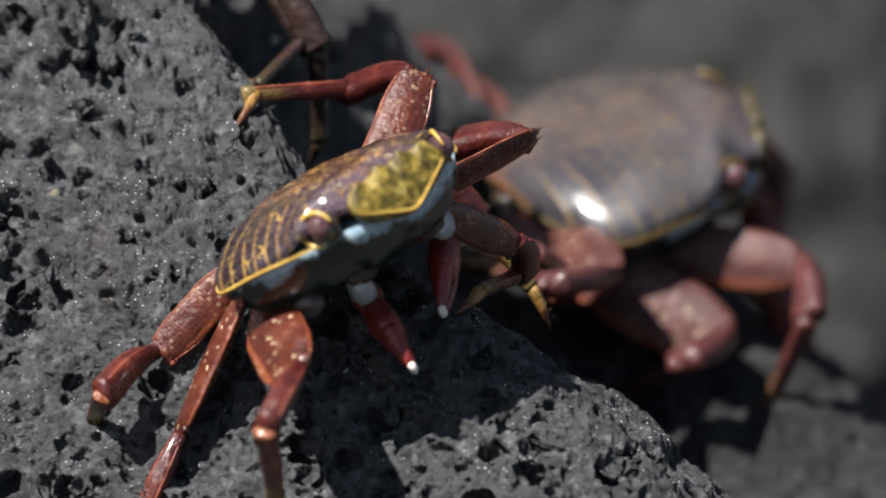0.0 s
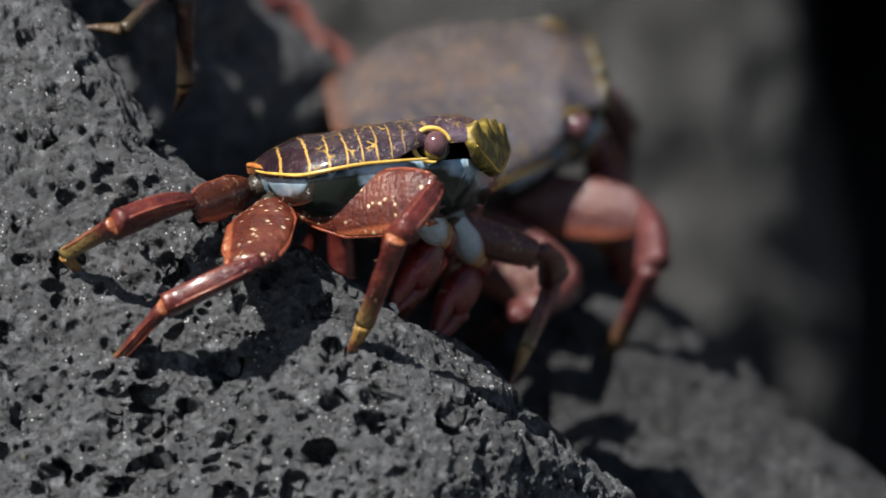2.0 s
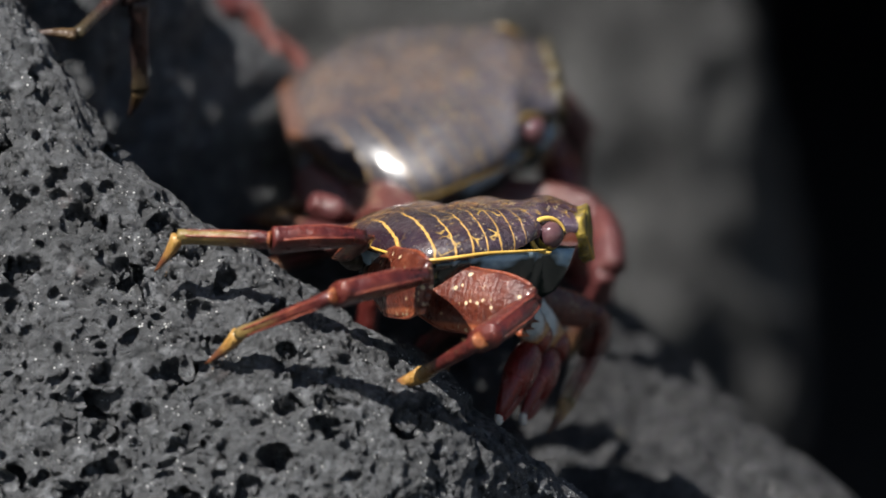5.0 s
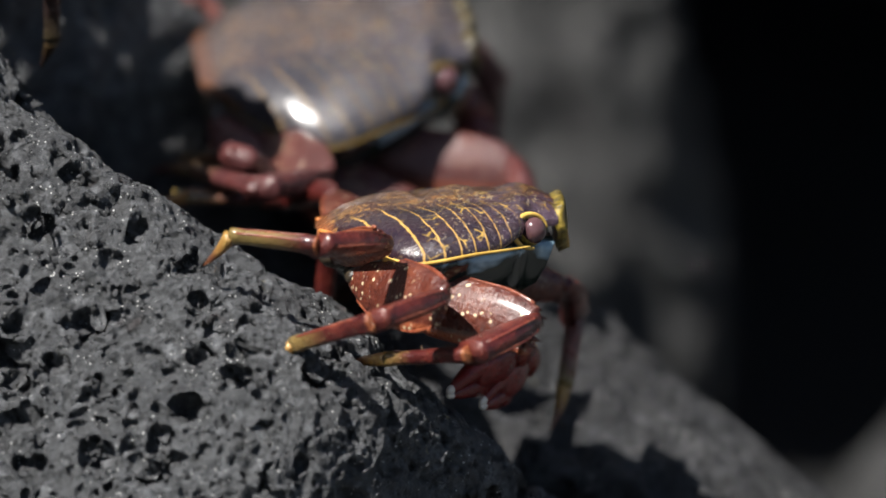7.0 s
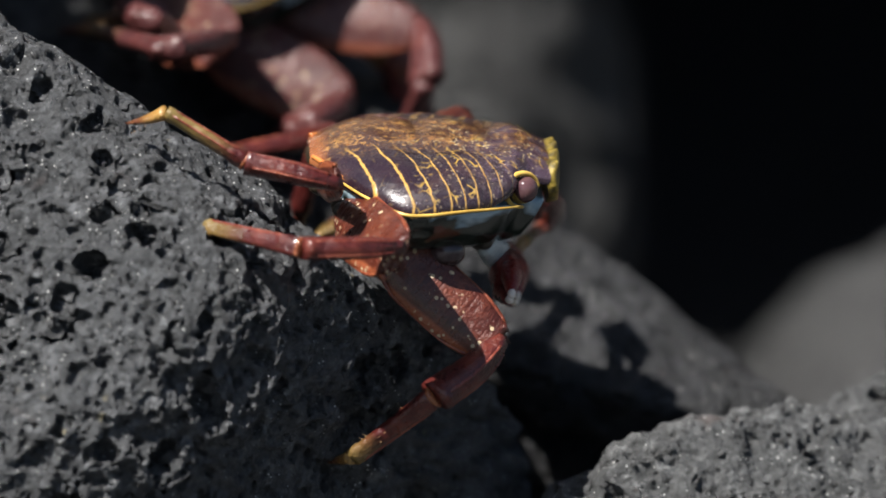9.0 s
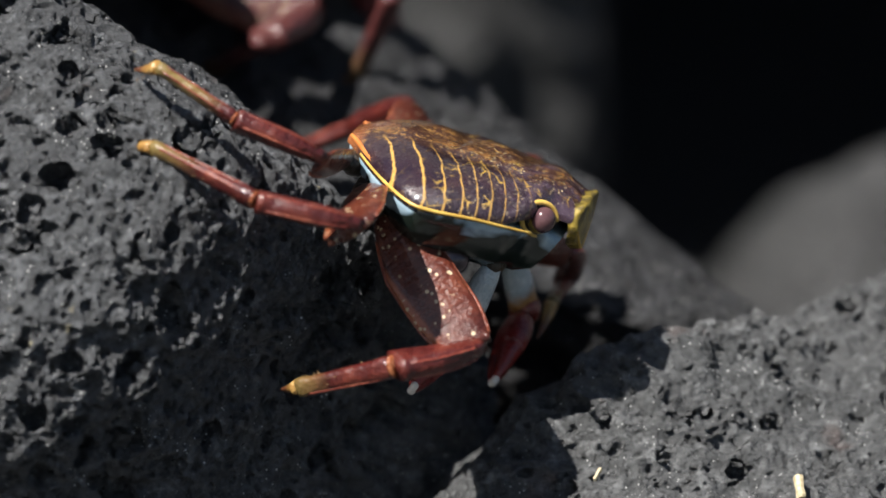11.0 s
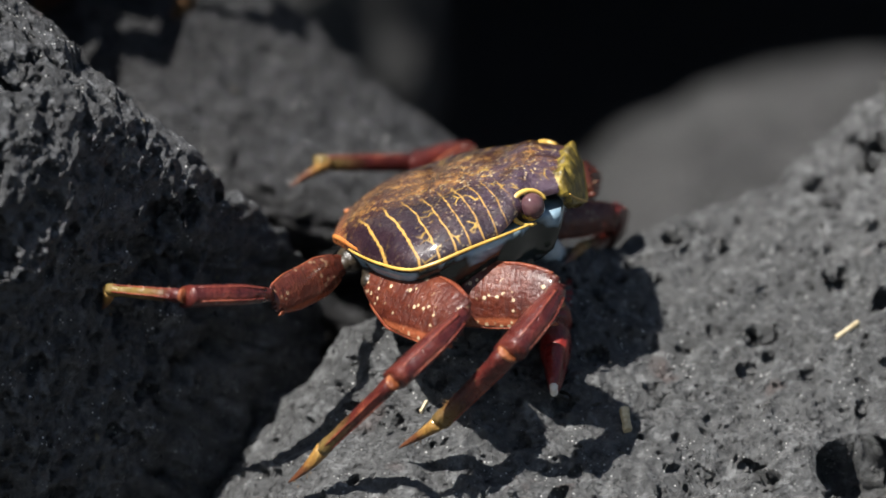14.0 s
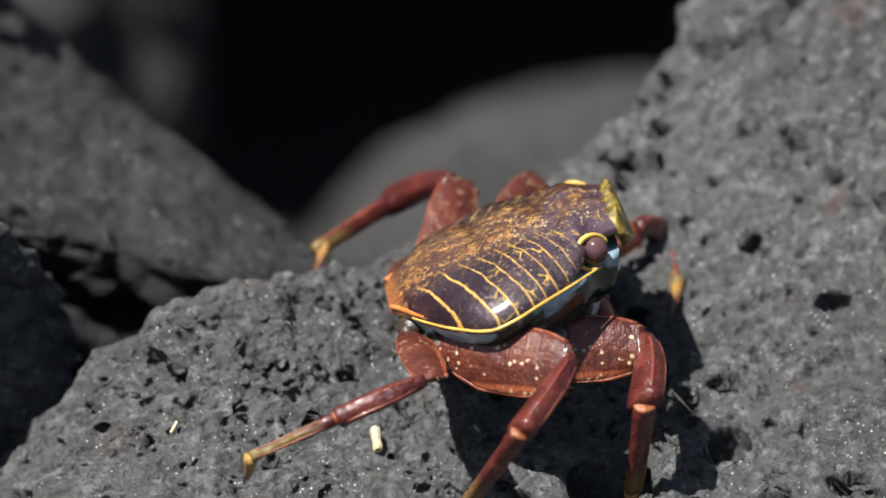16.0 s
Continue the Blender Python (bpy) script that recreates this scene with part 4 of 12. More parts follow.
stand(limbs_dark, 0.055, {
    "R5": [(-0.8, -0.4, 0.4), (-0.8, -0.3, -0.2), (-0.8, -0.1, -0.5), (-0.4, 0, -1)],
    "R3": [(0.89, 0.25, -0.39), (0.59, 0.21, -0.78), (0.0, 0.51, -0.86), (-0.29, 0.85, -0.43)],
    "R4": [(0.88, 0.25, -0.42), (0.72, 0.22, -0.66), (-0.22, -0.81, -0.54), (-0.97, -0.24, 0.04)],
    "R2": [(0.3, -0.5, 0.3), (-0.7, 0.5, 0.3), (-0.7, 0.5, -0.2), (-0.7, 0.4, -0.4)],
    "RC": [(0.3, 0.3, 0.1), (-0.6, 0.3, 0)], "LC": [(0.3, -0.3, 0.1), (-0.6, -0.2, 0)],
    "L5": [(-0.6, 0.5, 0.1), (-0.7, 0.2, -0.4), (-0.6, 0.1, -0.7), (-0.4, 0, -1)],
    "L4": [(-0.6, 0.5, 0), (-0.7, 0, -0.4), (-0.7, -0.2, -0.5), (-0.4, -0.2, -0.8)],
    "L3": [(-0.4, 0.6, 0), (-0.7, -0.2, -0.2), (-0.7, -0.2, -0.3), (-0.5, 0, -0.8)],
    "L2": [(-0.2, 0.6, 0), (-0.8, -0.2, -0.1), (-0.8, -0.2, -0.3), (-0.5, 0, -0.8)]})


def settle(rock, right, up):
    """The place on a rock's near face that lies behind the point (right, up) in metres on the slope."""
    eye = rock.matrix_world.inverted() @ (VIEW @ Vector((right, -1.0, up)))
    hit, place, normal, _ = rock.ray_cast(eye, VIEW.to_3x3() @ Vector((0, 1, 0)))
    return rock.matrix_world @ place


def twig(rock, right, up, way, length, radius):
    bm = bmesh.new()
    loft(bm, [(f * length, 0, 0, radius * w, radius * w, radius * w * 0.7) for f, w in ((0, 0.8), (0.1, 1.0), (0.4, 0.85), (0.7, 1.0), (0.93, 1.05), (1, 0.7))], 8, 2.5)
    bmesh.ops.recalc_face_normals(bm, faces=bm.faces)
    me = bpy.data.meshes.new("twig")
    bm.to_mesh(me)
    bm.free()
    me.materials.append(TWIG)
    ob = tagged(new("twig", me), "short pale dry twig lying on the lava", "twig")
    d = (VIEW.to_3x3() @ Vector(way)).normalized()
    at = settle(rock, right, up) + VIEW.to_3x3() @ Vector((0, -0.5, 0.8)) * radius * 0.6
    ob.matrix_world = Matrix.Translation(at) @ d.to_track_quat("X", "Z").to_matrix().to_4x4()
    return ob


bpy.context.view_layer.update()
twig(rock_landing, 0.0865, -0.0985, (-0.10, 0.45, 0.75), 0.0062, 0.0017)
twig(rock_landing, 0.1375, -0.0770, (0.75, 0.4, 0.5), 0.0075, 0.0007)
twig(rock_landing, 0.0375, -0.0935, (0.3, 0.5, 0.5), 0.0040, 0.0006)


def motions():
    # the crab climbs down one rock and steps over onto the next
    walk(crab, [
        (0, pose(-0.12272, -0.01792, 0.35517, 22.8, -16.0, -54.1)), (0.25, pose(-0.11509, -0.01315, 0.35599, 14.3, -15.2, -43.5)), (0.5, pose(-0.10747, -0.00837, 0.35681, 6.2, -14.2, -33.1)),
        (0.75, pose(-0.10052, -0.00096, 0.35559, 1.7, -13.7, -30.8)), (1, pose(-0.09357, 0.00645, 0.35438, -2.7, -13.1, -28.6)), (1.25, pose(-0.08760, 0.01271, 0.35256, -6.1, -11.0, -24.5)),
        (1.5, pose(-0.08163, 0.01897, 0.35075, -9.5, -8.9, -20.5)), (1.75, pose(-0.07907, 0.02348, 0.34792, -10.8, -8.4, -17.7)), (2, pose(-0.07651, 0.02799, 0.34509, -12.1, -8.0, -14.9)),
        (2.25, pose(-0.07173, 0.03212, 0.34289, -12.4, -7.2, -14.4)), (2.5, pose(-0.06695, 0.03625, 0.34069, -12.7, -6.4, -13.8)), (2.75, pose(-0.06311, 0.03558, 0.33882, -11.8, -3.4, -11.8)),
        (3, pose(-0.05927, 0.03491, 0.33696, -10.9, -0.4, -9.7)), (3.25, pose(-0.05523, 0.03419, 0.33486, -10.6, 0.1, -8.9)), (3.5, pose(-0.05119, 0.03347, 0.33277, -10.2, 0.6, -8.1)),
        (3.75, pose(-0.05005, 0.03301, 0.33190, -9.8, 0.5, -7.0)), (4, pose(-0.04890, 0.03255, 0.33103, -9.5, 0.3, -6.0)), (4.5, pose(-0.04661, 0.03162, 0.32928, -8.8, 0.0, -4.0)),
        (5, pose(-0.04432, 0.03070, 0.32753, -8.0, -0.3, -1.9)), (5.5, pose(-0.04203, 0.02978, 0.32579, -7.3, -0.6, 0.2)), (5.75, pose(-0.04089, 0.02932, 0.32492, -6.9, -0.8, 1.2)),
        (6, pose(-0.03974, 0.02886, 0.32404, -6.6, -0.9, 2.2)), (6.25, pose(-0.03722, 0.02835, 0.32292, -5.5, 0.1, 3.4)), (6.5, pose(-0.03470, 0.02783, 0.32180, -4.4, 1.2, 4.6)),
        (6.75, pose(-0.03206, 0.02717, 0.31998, -3.9, 0.2, 4.1)), (7, pose(-0.02942, 0.02651, 0.31817, -3.5, -0.7, 3.6)), (7.25, pose(-0.02658, 0.02572, 0.31574, -3.5, -1.0, 4.4)),
        (7.5, pose(-0.02374, 0.02493, 0.31330, -3.5, -1.4, 5.2)), (7.75, pose(-0.02213, 0.02412, 0.31082, -1.6, -0.7, 5.0)), (8, pose(-0.02052, 0.02332, 0.30834, 0.3, 0.1, 4.8)),
        (8.25, pose(-0.01675, 0.02244, 0.30551, 1.1, 1.3, 4.1)), (8.5, pose(-0.01298, 0.02157, 0.30269, 1.8, 2.5, 3.5)), (8.75, pose(-0.01067, 0.02106, 0.30161, 2.8, 4.7, 3.3)),
        (9, pose(-0.00837, 0.02056, 0.30052, 3.9, 6.9, 3.2)), (9.5, pose(-0.00401, 0.01731, 0.29485, 2.0, 10.2, -0.1)), (10, pose(0.00035, 0.01406, 0.28917, 0.2, 13.5, -3.4)),
        (10.5, pose(0.00471, 0.01081, 0.28350, -1.6, 16.9, -6.6)), (11, pose(0.00908, 0.00756, 0.27783, -3.5, 20.2, -9.9)), (11.5, pose(0.01344, 0.00431, 0.27216, -5.4, 23.5, -13.2)),
        (11.75, pose(0.01453, 0.00533, 0.27135, -4.8, 20.6, -13.6)), (12, pose(0.01562, 0.00635, 0.27054, -4.1, 17.6, -13.9)), (12.25, pose(0.01780, 0.00725, 0.26918, -2.8, 13.4, -14.4)),
        (12.5, pose(0.01998, 0.00816, 0.26783, -1.5, 9.2, -15.0)), (12.75, pose(0.02414, 0.00897, 0.26607, 0.0, 5.6, -14.3)), (13, pose(0.02830, 0.00979, 0.26430, 1.5, 1.9, -13.6)),
        (13.25, pose(0.03292, 0.00988, 0.26109, 2.7, -2.1, -11.3)), (13.5, pose(0.03755, 0.00996, 0.25788, 3.9, -6.0, -9.1)), (13.75, pose(0.04205, 0.01039, 0.25627, 4.4, -9.8, -9.2)),
        (14, pose(0.04654, 0.01081, 0.25467, 4.8, -13.6, -9.4)), (14.25, pose(0.05136, 0.00966, 0.25464, 4.2, -14.9, -11.3)), (14.5, pose(0.05618, 0.00850, 0.25462, 3.6, -16.1, -13.3)),
        (14.75, pose(0.06583, 0.00727, 0.25424, 4.6, -16.5, -7.2)), (15, pose(0.07549, 0.00604, 0.25387, 5.6, -16.9, -1.2)), (15.25, pose(0.08623, 0.00471, 0.25302, 6.2, -17.3, 1.1)),
        (15.5, pose(0.09698, 0.00338, 0.25218, 6.8, -17.7, 3.3)), (15.75, pose(0.10696, 0.00184, 0.25033, 6.6, -18.3, 1.7)), (16, pose(0.11693, 0.00030, 0.24849, 6.3, -19.0, 0.1)),
    ])
    walk(limbs["R5", 0], [
        (0, pose(-0.02760, -0.01440, -0.00660, 10.8, 17.5, -119.4)), (0.25, pose(-0.02760, -0.01440, -0.00660, 10.2, 23.7, -129.1)), (0.5, pose(-0.02760, -0.01440, -0.00660, 8.5, 29.2, -139.7)),
        (0.75, pose(-0.02760, -0.01440, -0.00660, 6.1, 25.1, -144.3)), (1, pose(-0.02760, -0.01440, -0.00660, 3.2, 20.9, -148.5)), (1.25, pose(-0.02760, -0.01440, -0.00660, 8.8, 16.5, -127.7)),
        (1.5, pose(-0.02760, -0.01440, -0.00660, 10.7, 10.3, -108.0)), (1.75, pose(-0.02760, -0.01440, -0.00660, 9.5, 8.6, -104.2)), (2, pose(-0.02760, -0.01440, -0.00660, 8.1, 7.0, -100.4)),
        (2.25, pose(-0.02760, -0.01440, -0.00660, 4.5, 4.2, -101.7)), (2.5, pose(-0.02760, -0.01440, -0.00660, 0.7, 1.4, -103.1)), (2.75, pose(-0.02760, -0.01440, -0.00660, -4.1, -3.3, -96.6)),
        (3, pose(-0.02760, -0.01440, -0.00660, -12.9, -7.9, -90.1)), (3.25, pose(-0.02760, -0.01440, -0.00660, -22.7, -10.4, -86.5)), (3.5, pose(-0.02760, -0.01440, -0.00660, -35.1, -12.9, -82.9)),
        (3.75, pose(-0.02760, -0.01440, -0.00660, -43.0, -12.8, -82.1)), (4, pose(-0.02760, -0.01440, -0.00660, -49.5, -12.8, -81.3)), (4.5, pose(-0.02760, -0.01440, -0.00660, -58.7, -12.7, -79.7)),
        (5, pose(-0.02760, -0.01440, -0.00660, -71.4, -12.6, -78.1)), (5.5, pose(-0.02760, -0.01440, -0.00660, -88.2, -12.4, -76.5)), (5.75, pose(-0.02760, -0.01440, -0.00660, -103.6, -12.4, -75.7)),
        (6, pose(-0.02760, -0.01440, -0.00660, -117.8, -12.3, -74.9)), (6.25, pose(-0.02760, -0.01440, -0.00660, -109.1, -13.9, -83.5)), (6.5, pose(-0.02760, -0.01440, -0.00660, -84.3, -15.3, -92.2)),
        (6.75, pose(-0.02760, -0.01440, -0.00660, -108.4, -14.7, -76.9)), (7, pose(-0.02760, -0.01440, -0.00660, -147.6, -13.1, -61.7)), (7.25, pose(-0.02760, -0.01440, -0.00660, -162.1, -12.8, -62.8)),
        (7.5, pose(-0.02760, -0.01440, -0.00660, -168.6, -12.6, -63.9)), (7.75, pose(-0.02760, -0.01440, -0.00660, -172.5, -13.6, -64.9)), (8, pose(-0.02760, -0.01440, -0.00660, -175.4, -14.7, -65.8)),
        (8.25, pose(-0.02760, -0.01440, -0.00660, -172.9, -15.9, -71.9)), (8.5, pose(-0.02760, -0.01440, -0.00660, -167.0, -16.9, -78.0)), (8.75, pose(-0.02760, -0.01440, -0.00660, -164.0, -16.8, -80.4)),
        (9, pose(-0.02760, -0.01440, -0.00660, -162.1, -16.7, -82.9)), (9.5, pose(-0.02760, -0.01440, -0.00660, -151.7, -15.0, -86.0)), (10, pose(-0.02760, -0.01440, -0.00660, -119.3, -13.2, -89.2)),
        (10.5, pose(-0.02760, -0.01440, -0.00660, -61.4, -11.3, -92.3)), (11, pose(-0.02760, -0.01440, -0.00660, -22.9, -9.4, -95.4)), (11.5, pose(-0.02760, -0.01440, -0.00660, -3.2, -7.5, -98.4)),
        (11.75, pose(-0.02760, -0.01440, -0.00660, -1.4, -12.0, -99.8)), (12, pose(-0.02760, -0.01440, -0.00660, -5.5, -16.6, -101.4)), (12.25, pose(-0.02760, -0.01440, -0.00660, -8.6, -20.2, -104.0)),
        (12.5, pose(-0.02760, -0.01440, -0.00660, -10.9, -23.7, -106.8)), (12.75, pose(-0.02760, -0.01440, -0.00660, -23.0, -23.0, -87.1)), (13, pose(-0.02760, -0.01440, -0.00660, -44.0, -20.0, -68.0)),
        (13.25, pose(-0.02760, -0.01440, -0.00660, -19.9, -11.5, -77.7)), (13.5, pose(-0.02760, -0.01440, -0.00660, 13.0, -2.8, -86.8)), (13.75, pose(-0.02760, -0.01440, -0.00660, 16.4, -4.6, -102.6)),
        (14, pose(-0.02760, -0.01440, -0.00660, 13.1, -6.1, -118.4)), (14.25, pose(-0.02760, -0.01440, -0.00660, 11.1, -5.0, -127.2)), (14.5, pose(-0.02760, -0.01440, -0.00660, 9.7, -3.8, -135.9)),
        (14.75, pose(-0.02760, -0.01440, -0.00660, 13.0, -3.2, -115.9)), (15, pose(-0.02760, -0.01440, -0.00660, 26.5, -2.2, -95.9)), (15.25, pose(-0.02760, -0.01440, -0.00660, 53.3, -0.8, -81.1)),
        (15.5, pose(-0.02760, -0.01440, -0.00660, 94.4, 0.7, -66.3)), (15.75, pose(-0.02760, -0.01440, -0.00660, 93.4, 2.7, -76.5)), (16, pose(-0.02760, -0.01440, -0.00660, 75.5, 4.5, -86.8)),
    ])
    walk(limbs["R5", 1], [
        (0, pose(-0.04104, -0.03821, -0.01522, -16.3, 1.6, -73.5)), (0.25, pose(-0.04416, -0.03476, -0.01812, -19.0, 1.1, -84.0)), (0.5, pose(-0.04668, -0.03057, -0.02060, -24.3, 0.7, -94.6)),
        (0.75, pose(-0.04867, -0.02956, -0.01876, -25.7, 5.5, -97.9)), (1, pose(-0.05044, -0.02840, -0.01681, -24.8, 10.3, -101.2)), (1.25, pose(-0.04441, -0.03614, -0.01476, -24.7, 11.7, -99.3)),
        (1.5, pose(-0.03631, -0.04123, -0.01171, -25.8, 13.1, -97.3)), (1.75, pose(-0.03453, -0.04188, -0.01090, -37.3, 13.4, -112.3)), (2, pose(-0.03272, -0.04239, -0.01007, -49.6, 12.9, -127.3)),
        (2.25, pose(-0.03340, -0.04239, -0.00870, -54.3, 12.0, -130.3)), (2.5, pose(-0.03407, -0.04232, -0.00732, -56.0, 11.0, -133.4)), (2.75, pose(-0.03089, -0.04283, -0.00496, -59.2, 9.0, -142.4)),
        (3, pose(-0.02765, -0.04279, -0.00264, -60.7, 6.7, -151.3)), (3.25, pose(-0.02590, -0.04254, -0.00140, -61.0, 5.5, -148.8)), (3.5, pose(-0.02415, -0.04213, -0.00020, -61.2, 4.3, -146.4)),
        (3.75, pose(-0.02376, -0.04208, -0.00022, -61.6, 3.7, -148.8)), (4, pose(-0.02337, -0.04203, -0.00025, -61.9, 3.1, -151.3)), (4.5, pose(-0.02259, -0.04192, -0.00031, -62.0, 1.8, -156.4)),
        (5, pose(-0.02182, -0.04178, -0.00037, -61.7, 0.4, -161.4)), (5.5, pose(-0.02104, -0.04162, -0.00043, -61.0, -0.9, -166.5)), (5.75, pose(-0.02066, -0.04153, -0.00047, -60.2, -1.5, -168.9)),
        (6, pose(-0.02028, -0.04144, -0.00050, -59.4, -2.2, -171.4)), (6.25, pose(-0.02443, -0.04204, 0.00030, -59.3, -3.4, -166.2)), (6.5, pose(-0.02865, -0.04204, 0.00094, -59.0, -4.7, -161.0)),
        (6.75, pose(-0.02129, -0.04140, 0.00067, -61.6, -4.8, -149.8)), (7, pose(-0.01435, -0.03897, -0.00009, -65.0, -4.7, -138.5)), (7.25, pose(-0.01482, -0.03926, -0.00023, -67.3, -5.2, -142.6)),
        (7.5, pose(-0.01530, -0.03953, -0.00036, -69.3, -5.7, -146.7)), (7.75, pose(-0.01577, -0.03962, 0.00015, -69.4, -8.2, -150.8)), (8, pose(-0.01625, -0.03970, 0.00066, -68.4, -10.5, -155.0)),
        (8.25, pose(-0.01903, -0.04061, 0.00124, -67.5, -11.3, -159.4)), (8.5, pose(-0.02191, -0.04123, 0.00173, -66.7, -12.0, -163.9)), (8.75, pose(-0.02304, -0.04146, 0.00170, -64.0, -9.0, -175.2)),
        (9, pose(-0.02419, -0.04164, 0.00166, -61.4, -5.7, 173.8)), (9.5, pose(-0.02569, -0.04202, 0.00081, -62.5, -5.4, 178.2)), (10, pose(-0.02721, -0.04231, -0.00007, -64.3, -5.0, -177.3)),
        (10.5, pose(-0.02874, -0.04249, -0.00098, -66.1, -4.6, -172.8)), (11, pose(-0.03026, -0.04256, -0.00192, -67.7, -4.2, -168.3)), (11.5, pose(-0.03175, -0.04252, -0.00285, -69.1, -3.7, -163.9)),
        (11.75, pose(-0.03240, -0.04202, -0.00062, -69.1, -7.1, -158.7)), (12, pose(-0.03301, -0.04134, 0.00158, -68.7, -10.5, -153.3)), (12.25, pose(-0.03411, -0.04051, 0.00328, -67.3, -14.7, -158.4)),
        (12.5, pose(-0.03518, -0.03953, 0.00492, -65.9, -18.7, -163.7)), (12.75, pose(-0.02628, -0.04075, 0.00461, -67.9, -15.2, -154.5)), (13, pose(-0.01751, -0.03937, 0.00321, -70.4, -11.3, -145.6)),
        (13.25, pose(-0.02162, -0.04184, -0.00086, -70.3, -8.0, -151.6)), (13.5, pose(-0.02603, -0.04299, -0.00521, -69.7, -4.7, -157.4)), (13.75, pose(-0.03383, -0.04229, -0.00431, -71.5, -12.1, -150.2)),
        (14, pose(-0.04117, -0.03947, -0.00358, -75.4, -19.3, -142.7)), (14.25, pose(-0.04485, -0.03716, -0.00411, -77.3, -20.2, -140.3)), (14.5, pose(-0.04813, -0.03432, -0.00471, -79.0, -21.1, -137.9)),
        (14.75, pose(-0.04008, -0.04016, -0.00500, -74.7, -15.0, -147.8)), (15, pose(-0.03053, -0.04289, -0.00548, -70.8, -8.5, -157.1)), (15.25, pose(-0.02315, -0.04272, -0.00620, -68.0, 2.8, -160.9)),
        (15.5, pose(-0.01606, -0.04064, -0.00695, -67.7, 14.1, -164.7)), (15.75, pose(-0.02093, -0.04225, -0.00793, -68.3, 8.6, -170.0)), (16, pose(-0.02602, -0.04293, -0.00887, -69.4, 3.0, -175.1)),
    ])
